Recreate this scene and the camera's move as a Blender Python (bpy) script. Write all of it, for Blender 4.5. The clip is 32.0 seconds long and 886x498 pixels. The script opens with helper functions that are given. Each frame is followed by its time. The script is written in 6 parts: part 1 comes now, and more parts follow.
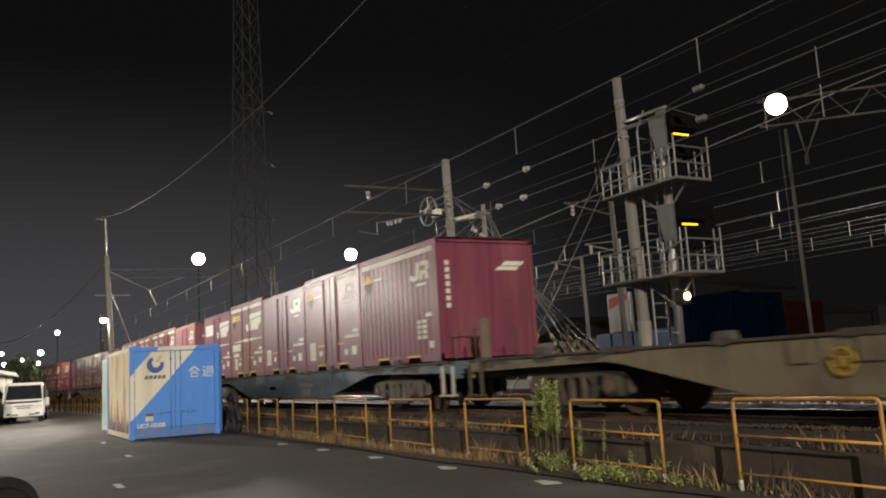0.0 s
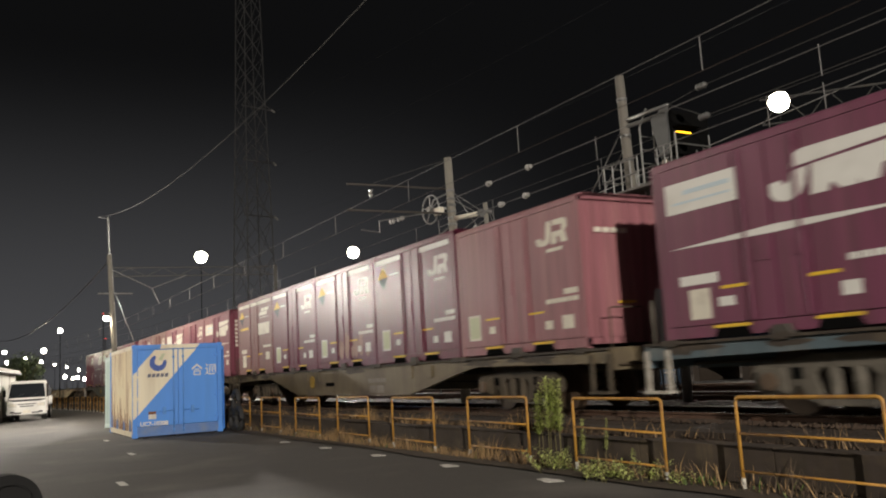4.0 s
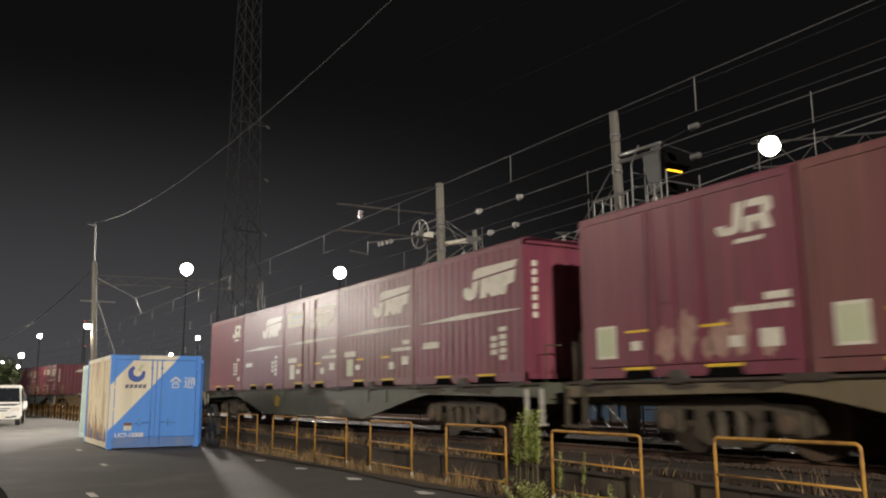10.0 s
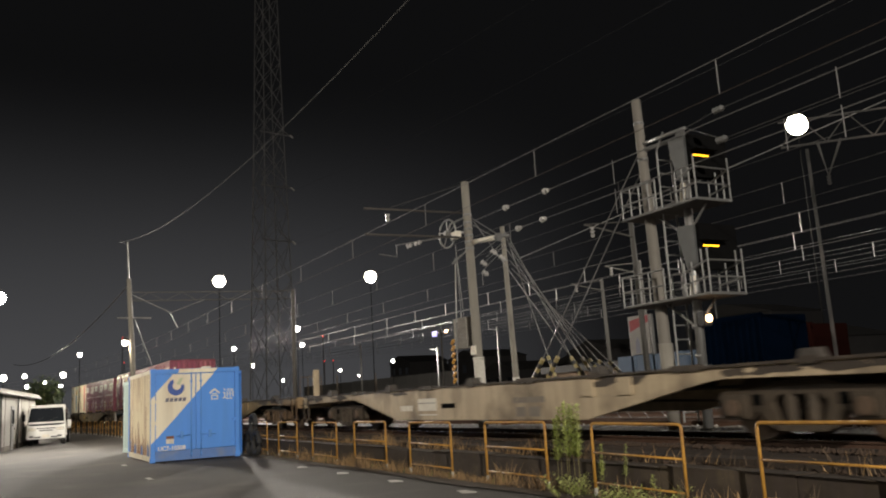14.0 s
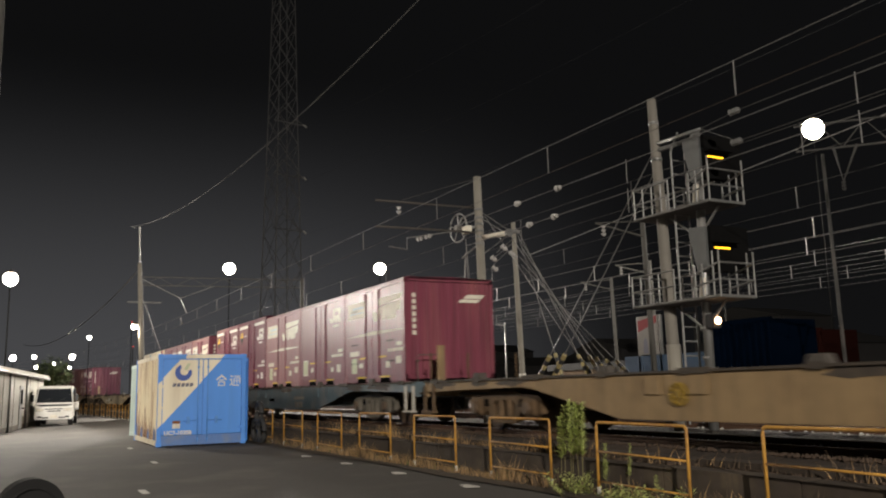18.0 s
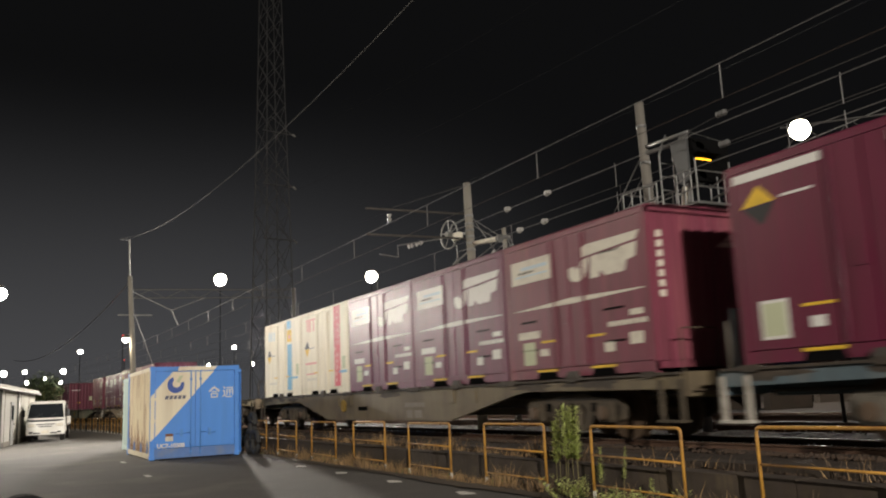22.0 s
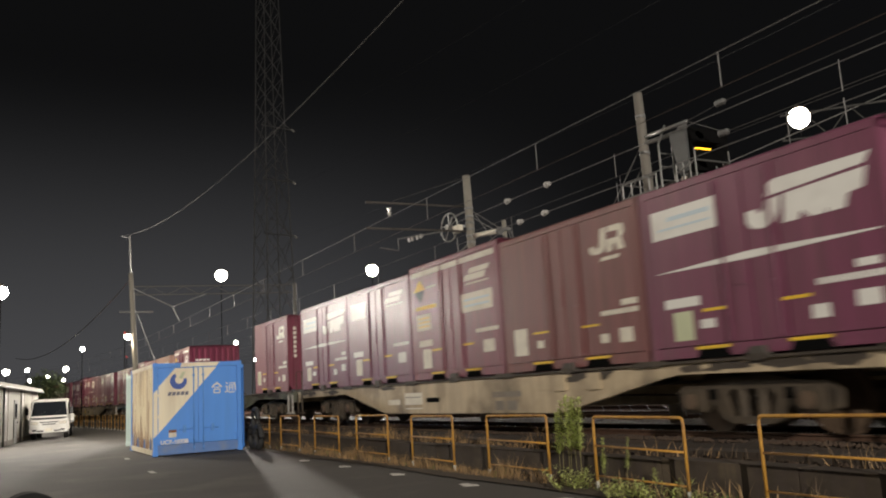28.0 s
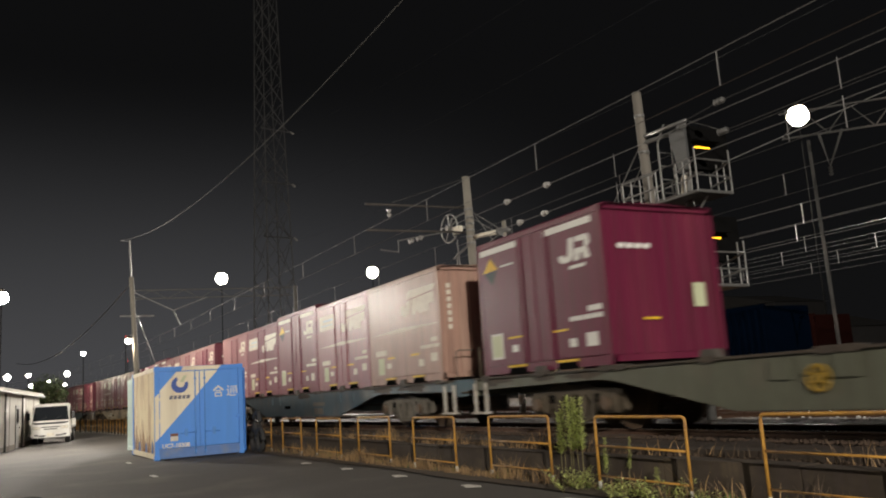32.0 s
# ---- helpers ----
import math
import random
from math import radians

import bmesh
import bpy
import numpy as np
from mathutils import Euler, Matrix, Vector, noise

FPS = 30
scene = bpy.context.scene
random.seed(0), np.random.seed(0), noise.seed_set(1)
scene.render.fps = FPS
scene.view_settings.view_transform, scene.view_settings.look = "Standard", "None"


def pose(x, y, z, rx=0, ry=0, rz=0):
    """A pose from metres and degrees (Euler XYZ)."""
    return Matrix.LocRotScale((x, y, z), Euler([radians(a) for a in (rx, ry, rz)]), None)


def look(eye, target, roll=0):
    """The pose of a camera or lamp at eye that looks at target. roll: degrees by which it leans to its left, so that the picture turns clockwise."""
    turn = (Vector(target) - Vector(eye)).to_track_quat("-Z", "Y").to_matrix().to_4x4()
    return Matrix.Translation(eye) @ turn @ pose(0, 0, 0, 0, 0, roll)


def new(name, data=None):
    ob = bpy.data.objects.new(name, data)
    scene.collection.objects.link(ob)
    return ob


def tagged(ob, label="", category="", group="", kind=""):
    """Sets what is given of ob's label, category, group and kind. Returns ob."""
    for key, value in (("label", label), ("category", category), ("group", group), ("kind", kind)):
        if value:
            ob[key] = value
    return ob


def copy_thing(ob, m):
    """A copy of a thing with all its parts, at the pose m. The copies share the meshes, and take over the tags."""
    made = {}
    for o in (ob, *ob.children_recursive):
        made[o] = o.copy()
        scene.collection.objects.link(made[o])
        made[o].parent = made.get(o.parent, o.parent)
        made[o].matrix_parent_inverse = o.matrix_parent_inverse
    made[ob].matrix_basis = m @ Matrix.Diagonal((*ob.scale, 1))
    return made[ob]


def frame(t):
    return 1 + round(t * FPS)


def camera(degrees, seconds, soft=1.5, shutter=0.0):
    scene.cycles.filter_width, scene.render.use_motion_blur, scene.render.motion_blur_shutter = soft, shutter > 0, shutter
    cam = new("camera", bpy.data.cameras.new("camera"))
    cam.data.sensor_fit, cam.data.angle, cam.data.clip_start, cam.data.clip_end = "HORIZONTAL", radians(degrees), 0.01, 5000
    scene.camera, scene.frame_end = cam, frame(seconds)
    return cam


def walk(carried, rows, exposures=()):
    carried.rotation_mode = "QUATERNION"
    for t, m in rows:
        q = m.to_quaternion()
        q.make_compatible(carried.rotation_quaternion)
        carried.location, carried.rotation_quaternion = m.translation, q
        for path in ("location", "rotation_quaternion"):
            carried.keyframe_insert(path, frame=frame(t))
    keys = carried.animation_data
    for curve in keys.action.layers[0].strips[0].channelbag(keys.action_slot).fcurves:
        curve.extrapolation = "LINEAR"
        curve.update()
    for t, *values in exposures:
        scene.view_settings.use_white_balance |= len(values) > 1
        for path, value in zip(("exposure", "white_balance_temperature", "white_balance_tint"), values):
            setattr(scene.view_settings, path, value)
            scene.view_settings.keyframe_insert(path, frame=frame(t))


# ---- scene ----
cam = camera(56.145, 32.0, 2.0, 0.55)
EYE = (0.0, 0.0, 1.43)
PATH = [
    (0, pose(*EYE, 98.388, 3.254, 60.554)),
    (0.5, pose(*EYE, 98.370, 3.374, 60.589)),
    (1, pose(*EYE, 98.371, 3.358, 60.589)),
    (1.5, pose(*EYE, 98.371, 3.358, 60.589)),
    (2, pose(*EYE, 98.373, 3.345, 60.605)),
    (2.5, pose(*EYE, 98.367, 3.265, 60.643)),
    (3, pose(*EYE, 98.329, 3.202, 60.665)),
    (3.5, pose(*EYE, 98.285, 3.251, 60.696)),
    (5.5, pose(*EYE, 98.240, 3.227, 60.764)),
    (6, pose(*EYE, 98.254, 3.257, 60.774)),
    (6.5, pose(*EYE, 98.263, 3.342, 60.804)),
    (7, pose(*EYE, 98.301, 3.347, 60.794)),
    (7.5, pose(*EYE, 98.353, 3.321, 60.792)),
    (8, pose(*EYE, 98.495, 3.302, 60.816)),
    (8.5, pose(*EYE, 98.679, 3.205, 60.754)),
    (9, pose(*EYE, 98.908, 3.297, 60.967)),
    (9.3, pose(*EYE, 99.309, 3.338, 60.597)),
    (9.5, pose(*EYE, 99.885, 3.008, 59.592)),
    (9.75, pose(*EYE, 99.636, 1.311, 58.615)),
    (10, pose(*EYE, 99.974, 0.386, 59.409)),
    (10.5, pose(*EYE, 100.037, 1.854, 60.528)),
    (11, pose(*EYE, 99.895, 2.282, 61.172)),
    (11.5, pose(*EYE, 100.128, 2.357, 61.631)),
    (12, pose(*EYE, 100.307, 2.457, 61.726)),
    (12.5, pose(*EYE, 100.341, 2.592, 61.723)),
    (13, pose(*EYE, 100.314, 2.783, 61.757)),
    (13.5, pose(*EYE, 100.153, 2.975, 61.813)),
    (14, pose(*EYE, 99.993, 3.193, 61.902)),
    (14.5, pose(*EYE, 99.800, 3.362, 61.955)),
    (16.5, pose(*EYE, 99.330, 3.336, 62.040)),
    (17, pose(*EYE, 99.327, 2.997, 62.089)),
    (17.5, pose(*EYE, 99.362, 2.465, 62.136)),
    (18, pose(*EYE, 99.596, 1.349, 62.298)),
    (18.5, pose(*EYE, 99.839, 0.733, 62.445)),
    (19, pose(*EYE, 99.930, 0.604, 62.460)),
    (19.5, pose(*EYE, 100.062, 0.917, 62.378)),
    (20, pose(*EYE, 100.129, 1.401, 62.223)),
    (20.5, pose(*EYE, 100.167, 1.844, 62.060)),
    (21, pose(*EYE, 100.150, 2.205, 61.953)),
    (21.5, pose(*EYE, 100.085, 2.403, 61.896)),
    (22, pose(*EYE, 100.049, 2.515, 61.876)),
    (22.5, pose(*EYE, 99.976, 2.639, 61.885)),
    (23, pose(*EYE, 99.922, 2.749, 61.851)),
    (23.5, pose(*EYE, 99.852, 2.865, 61.819)),
    (24, pose(*EYE, 99.791, 2.895, 61.794)),
    (24.5, pose(*EYE, 99.739, 2.938, 61.798)),
    (25, pose(*EYE, 99.700, 2.993, 61.808)),
    (25.5, pose(*EYE, 99.696, 2.944, 61.835)),
    (27.5, pose(*EYE, 99.567, 3.232, 61.996)),
    (28, pose(*EYE, 99.569, 3.251, 62.030)),
    (28.5, pose(*EYE, 99.584, 3.286, 62.064)),
    (29, pose(*EYE, 99.623, 3.373, 62.086)),
    (29.5, pose(*EYE, 99.648, 3.417, 62.081)),
    (30, pose(*EYE, 99.627, 3.624, 62.091)),
    (30.5, pose(*EYE, 99.593, 3.817, 62.105)),
    (31, pose(*EYE, 99.580, 3.856, 62.115)),
    (31.5, pose(*EYE, 99.600, 3.816, 62.126)),
    (32, pose(*EYE, 99.660, 3.756, 62.127)),
]
walk(cam, PATH, [(0.0, 0.0), (32.0, 0.0)])

# ---- world and lamps: a dark town sky and the yard's floodlights ----
world = bpy.data.worlds.new("night")
scene.world = world
world.use_nodes = True
wn, wl = world.node_tree.nodes, world.node_tree.links
bg = wn["Background"]
tc = wn.new("ShaderNodeTexCoord")
sep = wn.new("ShaderNodeSeparateXYZ")
wl.new(tc.outputs["Generated"], sep.inputs[0])


def fade(socket, lo, hi, to_lo, to_hi):
    r = wn.new("ShaderNodeMapRange")
    r.interpolation_type = "SMOOTHSTEP"
    for key, v in (("From Min", lo), ("From Max", hi), ("To Min", to_lo), ("To Max", to_hi)):
        r.inputs[key].default_value = v
    wl.new(socket, r.inputs["Value"])
    return r.outputs[0]


# town glow: low over the horizon and strongest where the yard's lamps lie
low = fade(sep.outputs["Z"], 0.0, 0.38, 1.0, 0.0)
west = fade(sep.outputs["X"], -0.72, -1.0, 0.03, 1.3)
mul = wn.new("ShaderNodeMath")
mul.operation = "MULTIPLY_ADD"
wl.new(low, mul.inputs[0])
wl.new(west, mul.inputs[1])
mul.inputs[2].default_value = 0.095
bg.inputs["Color"].default_value = (0.95, 0.95, 1.0, 1)
amp = wn.new("ShaderNodeMath")
amp.operation = "MULTIPLY"
wl.new(mul.outputs[0], amp.inputs[0])
amp.inputs[1].default_value = 0.048
wl.new(amp.outputs[0], bg.inputs["Strength"])


def lamp(x, y, z, watts, radius, colour):
    data = bpy.data.lights.new("lamp", "POINT")
    data.energy, data.shadow_soft_size, data.color = watts, radius, colour
    ob = new("lamp_light", data)
    ob.matrix_basis = pose(x, y, z)
    return ob


def flood(x, y, z, watts, radius, colour):
    """A yard floodlight that throws its light down the line, towards the car park."""
    data = bpy.data.lights.new("flood", "SPOT")
    data.energy, data.shadow_soft_size, data.color = watts, radius, colour
    data.spot_size, data.spot_blend = radians(170), 0.35
    ob = new("flood_light", data)
    ob.matrix_basis = look((x, y, z), (x + 40.0, y - 8.0, 0.0))
    return ob


WARM, WHITE = (1.0, 0.83, 0.6), (1.0, 0.92, 0.82)
lamp(-38.7, 0.13, 6.0, 5000, 0.3, WHITE)         # car park lamp beside the road
flood(-65.0, 15.4, 10.4, 30000, 0.4, WHITE)       # yard floodlight
flood(-60.0, 26.1, 10.2, 24000, 0.4, WHITE)        # yard floodlight
lamp(-21.4, 28.3, 10.7, 4500, 0.4, WHITE)        # yard floodlight
lamp(-51.3, 6.7, 5.1, 200, 0.15, WARM)          # lamp on the lineside pole
lamp(42.0, -14.2, 18.0, 143000, 0.3, (1.0, 0.915, 0.81))      # tall car park floodlight behind the camera
lamp(-36.0, -14.0, 16.0, 8000, 3.0, (1.0, 0.88, 0.72))       # added fill lamp, out of view, for the ground and sides at left
lamp(-80.0, 5.4, 5.0, 600, 0.3, (1.0, 0.88, 0.6))           # street lamps at the far end of the road

# ---- materials ----


def mat(name, colour, rough=0.6, metal=0.0, vary=0.25, scale=6.0, stretch=(1, 1, 1), bump=0.0, stain=None, amount=0.3, stain_scale=1.2, per=False, spec=0.5, streak=0.0, coat=0.0):
    """A painted, worn or mineral surface: base colour varied at two scales, stains, fine relief."""
    m = bpy.data.materials.new(name)
    m.use_nodes = True
    n, l = m.node_tree.nodes, m.node_tree.links
    b = n["Principled BSDF"]
    b.inputs["Metallic"].default_value = metal
    b.inputs["Specular IOR Level"].default_value = spec
    b.inputs["Coat Weight"].default_value, b.inputs["Coat Roughness"].default_value = coat, 0.31
    tex = n.new("ShaderNodeTexCoord")
    mp = n.new("ShaderNodeMapping")
    mp.inputs["Scale"].default_value = stretch
    l.new(tex.outputs["Object"], mp.inputs[0])
    fine = n.new("ShaderNodeTexNoise")
    fine.inputs["Scale"].default_value, fine.inputs["Detail"].default_value = scale, 6
    l.new(mp.outputs[0], fine.inputs["Vector"])
    coarse = n.new("ShaderNodeTexNoise")
    coarse.inputs["Scale"].default_value, coarse.inputs["Detail"].default_value = stain_scale, 5
    l.new(mp.outputs[0], coarse.inputs["Vector"])
    dark = tuple(c * (1 - vary) for c in colour)
    lite = tuple(min(1, c * (1 + vary)) for c in colour)
    mx = n.new("ShaderNodeMix")
    mx.data_type = "RGBA"
    mx.inputs["A"].default_value, mx.inputs["B"].default_value = (*dark, 1), (*lite, 1)
    l.new(fine.outputs["Fac"], mx.inputs["Factor"])
    out = mx.outputs["Result"]
    if stain:
        cr = n.new("ShaderNodeValToRGB")
        cr.color_ramp.elements[0].position, cr.color_ramp.elements[1].position = 0.5, 0.72
        cr.color_ramp.elements[1].color = (amount, amount, amount, 1)
        cr.color_ramp.elements[0].color = (0, 0, 0, 1)
        l.new(coarse.outputs["Fac"], cr.inputs[0])
        m2 = n.new("ShaderNodeMix")
        m2.data_type = "RGBA"
        l.new(cr.outputs[0], m2.inputs["Factor"])
        l.new(out, m2.inputs["A"])
        m2.inputs["B"].default_value = (*stain, 1)
        out = m2.outputs["Result"]
    if streak:
        m3 = n.new("ShaderNodeMapping")
        m3.inputs["Scale"].default_value = (7.0, 7.0, 0.3)
        l.new(tex.outputs["Object"], m3.inputs[0])
        run = n.new("ShaderNodeTexNoise")
        run.inputs["Scale"].default_value, run.inputs["Detail"].default_value = 1.6, 4
        l.new(m3.outputs[0], run.inputs["Vector"])
        rs = n.new("ShaderNodeMapRange")
        rs.inputs["From Min"].default_value, rs.inputs["From Max"].default_value = 0.42, 0.7
        rs.inputs["To Min"].default_value, rs.inputs["To Max"].default_value = 0.0, streak
        l.new(run.outputs["Fac"], rs.inputs["Value"])
        m4 = n.new("ShaderNodeMix")
        m4.data_type = "RGBA"
        l.new(rs.outputs[0], m4.inputs["Factor"])
        l.new(out, m4.inputs["A"])
        m4.inputs["B"].default_value = (0.045, 0.032, 0.026, 1)
        out = m4.outputs["Result"]
    if per:
        oi = n.new("ShaderNodeObjectInfo")
        hsv = n.new("ShaderNodeHueSaturation")
        mr = n.new("ShaderNodeMapRange")
        mr.inputs["To Min"].default_value, mr.inputs["To Max"].default_value = 0.78, 1.22
        l.new(oi.outputs["Random"], mr.inputs["Value"])
        l.new(mr.outputs[0], hsv.inputs["Value"])
        l.new(out, hsv.inputs["Color"])
        out = hsv.outputs[0]
    l.new(out, b.inputs["Base Color"])
    rr = n.new("ShaderNodeMapRange")
    rr.inputs["To Min"].default_value, rr.inputs["To Max"].default_value = max(0.05, rough - 0.12), min(1, rough + 0.12)
    l.new(coarse.outputs["Fac"], rr.inputs["Value"])
    l.new(rr.outputs[0], b.inputs["Roughness"])
    if bump:
        bp = n.new("ShaderNodeBump")
        bp.inputs["Strength"].default_value, bp.inputs["Distance"].default_value = 1.0, bump
        l.new(fine.outputs["Fac"], bp.inputs["Height"])
        l.new(bp.outputs[0], b.inputs["Normal"])
    return m


def glow(name, colour, strength):
    m = bpy.data.materials.new(name)
    m.use_nodes = True
    b = m.node_tree.nodes["Principled BSDF"]
    b.inputs["Base Color"].default_value = (*colour, 1)
    b.inputs["Emission Color"].default_value = (*colour, 1)
    b.inputs["Emission Strength"].default_value = strength
    return m


V = (1, 1, 0.12)
ASPHALT = mat("asphalt", (0.068, 0.063, 0.056), 0.85, vary=0.6, scale=38, bump=0.006, stain=(0.132, 0.121, 0.106), amount=0.8, stain_scale=0.55)
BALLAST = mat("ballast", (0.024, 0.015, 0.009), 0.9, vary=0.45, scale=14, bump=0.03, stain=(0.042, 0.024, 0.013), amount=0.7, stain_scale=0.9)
FLOODLIT_BALLAST = mat("floodlit_ballast", (0.2, 0.19, 0.172), 0.9, vary=0.75, scale=30, bump=0.04, stain=(0.05, 0.042, 0.035), amount=0.8, stain_scale=9)
STONE = mat("ballast_stone", (0.36, 0.34, 0.31), 0.85, vary=0.3, scale=8, per=True)
CONCRETE = mat("concrete", (0.16, 0.142, 0.112), 0.9, vary=0.3, scale=9, bump=0.006, stain=(0.028, 0.022, 0.016), amount=0.95, stain_scale=0.9, stretch=(1, 1, 0.35))
POLE_CONCRETE = mat("pole_concrete", (0.21, 0.196, 0.165), 0.8, vary=0.15, scale=12, bump=0.002, stain=(0.14, 0.125, 0.1), amount=0.6, stain_scale=1.5, stretch=V)
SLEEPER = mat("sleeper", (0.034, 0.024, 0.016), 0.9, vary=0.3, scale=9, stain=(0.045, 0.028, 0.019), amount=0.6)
RAIL_SIDE = mat("rail_side", (0.1, 0.055, 0.035), 0.75, metal=0.3, vary=0.35, scale=14)
RAIL_TOP = mat("rail_top", (0.55, 0.54, 0.52), 0.22, metal=1.0, vary=0.1)
FENCE = mat("fence_paint", (0.43, 0.225, 0.042), 0.5, vary=0.22, scale=18, stain=(0.16, 0.07, 0.03), amount=0.75, stain_scale=4)
FENCE_FOOT = mat("fence_foot", (0.5, 0.48, 0.42), 0.7, vary=0.25, scale=18)
MARK_WHITE = mat("road_mark", (0.62, 0.6, 0.55), 0.8, vary=0.2, scale=14, stain=(0.15, 0.14, 0.13), amount=0.6, stain_scale=9)
GALV = mat("galvanised_steel", (0.25, 0.25, 0.243), 0.5, metal=0.7, vary=0.15, scale=8, stain=(0.2, 0.18, 0.16), amount=0.4, stain_scale=2)
PYLON = mat("pylon_steel", (0.13, 0.13, 0.13), 0.6, metal=0.3, vary=0.2)
DARK_STEEL = mat("dark_steel", (0.06, 0.052, 0.044), 0.7, metal=0.05, vary=0.3, scale=8)
WIRE = mat("wire", (0.2, 0.195, 0.19), 0.45, metal=0.5, vary=0.1)
WIRE_DARK = mat("wire_dark", (0.09, 0.088, 0.085), 0.5, metal=0.5, vary=0.1)
PORCELAIN = mat("porcelain", (0.38, 0.37, 0.35), 0.25, vary=0.08)
DIM_POLE = mat("dim_pole", (0.07, 0.067, 0.06), 0.85, vary=0.2, scale=8)
FLOODLIT_WIRE = mat("floodlit_wire", (0.5, 0.49, 0.47), 0.4, metal=0.6, vary=0.1)
RUBBER = mat("rubber", (0.03, 0.03, 0.03), 0.8, vary=0.2, scale=20)
BLACK = mat("black_paint", (0.02, 0.02, 0.022), 0.5, vary=0.2, scale=8)
WHITE_PAINT = mat("white_paint", (0.7, 0.69, 0.65), 0.4, vary=0.08, scale=5, stain=(0.4, 0.37, 0.32), amount=0.35)
YELLOW = mat("yellow_paint", (0.75, 0.48, 0.03), 0.5, vary=0.2, scale=10, stain=(0.2, 0.12, 0.04), amount=0.5, stain_scale=3)
CREAM = mat("cream_paint", (0.8, 0.73, 0.56), 0.5, vary=0.08, scale=6, stain=(0.3, 0.17, 0.08), amount=0.35, stain_scale=1.6, stretch=V)
BLUE = mat("blue_paint", (0.09, 0.285, 0.76), 0.42, vary=0.08, scale=5, stain=(0.09, 0.22, 0.5), amount=0.5, stain_scale=1.2, stretch=V)
TEAL = mat("teal_paint", (0.46, 0.56, 0.53), 0.5, vary=0.1, scale=5, stain=(0.2, 0.25, 0.22), amount=0.4, stretch=V)
LOGO_BLUE = mat("logo_blue", (0.05, 0.1, 0.35), 0.45, vary=0.06)
LOGO_GREY = mat("logo_grey", (0.13, 0.13, 0.17), 0.5, vary=0.06)
RUST = mat("rust", (0.22, 0.09, 0.035), 0.85, vary=0.4, scale=12, bump=0.003)
RUST_PALE = mat("rust_stain", (0.42, 0.27, 0.15), 0.8, vary=0.3, scale=12)
GREEN_LABEL = mat("green_label", (0.5, 0.53, 0.35), 0.5, vary=0.1)
PALE_LABEL = mat("pale_label", (0.66, 0.62, 0.52), 0.5, vary=0.12, scale=10, stain=(0.4, 0.33, 0.28), amount=0.5, stain_scale=4)
PEEL = mat("peeled_paint", (0.34, 0.21, 0.17), 0.6, vary=0.3, scale=4, stain=(0.22, 0.07, 0.07), amount=0.9, stain_scale=2.2)
SKY_BLUE = mat("sky_blue_paint", (0.16, 0.42, 0.62), 0.5, vary=0.1)
RED_PAINT = mat("red_paint", (0.62, 0.06, 0.1), 0.5, vary=0.15, scale=5, stain=(0.66, 0.4, 0.36), amount=0.5, stain_scale=3)
PALE_BLUE = mat("pale_blue_print", (0.5, 0.6, 0.66), 0.5, vary=0.1)
PINK_PAINT = mat("pink_paint", (0.7, 0.33, 0.3), 0.5, vary=0.1)
IVORY = mat("ivory_paint", (0.83, 0.77, 0.61), 0.5, vary=0.08, scale=5, stain=(0.46, 0.34, 0.21), amount=0.5, stretch=V, streak=0.2)
PAINTS = {
    "fresh": mat("maroon_fresh", (0.125, 0.013, 0.04), 0.42, spec=0.3, vary=0.12, scale=4, stain=(0.24, 0.05, 0.07), amount=0.3, stretch=V, streak=0.4, coat=0.24),
    "maroon": mat("maroon_worn", (0.185, 0.044, 0.07), 0.46, spec=0.32, vary=0.14, scale=4, stain=(0.34, 0.13, 0.12), amount=0.5, stretch=V, streak=0.4, coat=0.24),
    "faded": mat("maroon_faded", (0.285, 0.116, 0.134), 0.48, spec=0.32, vary=0.14, scale=4, stain=(0.42, 0.22, 0.2), amount=0.6, stretch=V, streak=0.4, coat=0.24),
    "brown": mat("brown_red", (0.18, 0.066, 0.066), 0.48, spec=0.32, vary=0.16, scale=4, stain=(0.29, 0.14, 0.115), amount=0.5, stretch=V, streak=0.4, coat=0.24),
    "purple": mat("plum_faded", (0.168, 0.048, 0.09), 0.44, spec=0.32, vary=0.12, scale=4, stain=(0.3, 0.15, 0.17), amount=0.45, stretch=V, streak=0.4, coat=0.24),
    "beige": mat("maroon_bleached", (0.37, 0.23, 0.18), 0.5, spec=0.32, vary=0.16, scale=4, stain=(0.4, 0.3, 0.22), amount=0.6, stretch=V, streak=0.4, coat=0.24),
}
FRAMES = {
    "slate": mat("frame_slate", (0.075, 0.11, 0.128), 0.55, vary=0.16, scale=5, stain=(0.2, 0.17, 0.14), amount=0.5, stain_scale=1.5, streak=0.28),
    "green": mat("frame_green_grey", (0.085, 0.09, 0.062), 0.55, vary=0.16, scale=5, stain=(0.13, 0.11, 0.08), amount=0.5, stain_scale=1.5, streak=0.28),
    "olive": mat("frame_olive", (0.15, 0.118, 0.068), 0.6, vary=0.16, scale=5, stain=(0.06, 0.045, 0.03), amount=0.7, stain_scale=1.1, streak=0.28),
    "sand": mat("frame_sand", (0.47, 0.375, 0.245), 0.6, vary=0.16, scale=5, stain=(0.07, 0.05, 0.033), amount=0.85, stain_scale=1.1, streak=0.28),
    "rusty": mat("frame_rusty", (0.26, 0.175, 0.085), 0.7, vary=0.2, scale=5, stain=(0.16, 0.1, 0.05), amount=0.6, stain_scale=1.5, streak=0.28),
}
BOGIE = mat("bogie_dirt", (0.052, 0.036, 0.021), 0.85, vary=0.35, scale=9, stain=(0.02, 0.014, 0.009), amount=0.85, stain_scale=3)
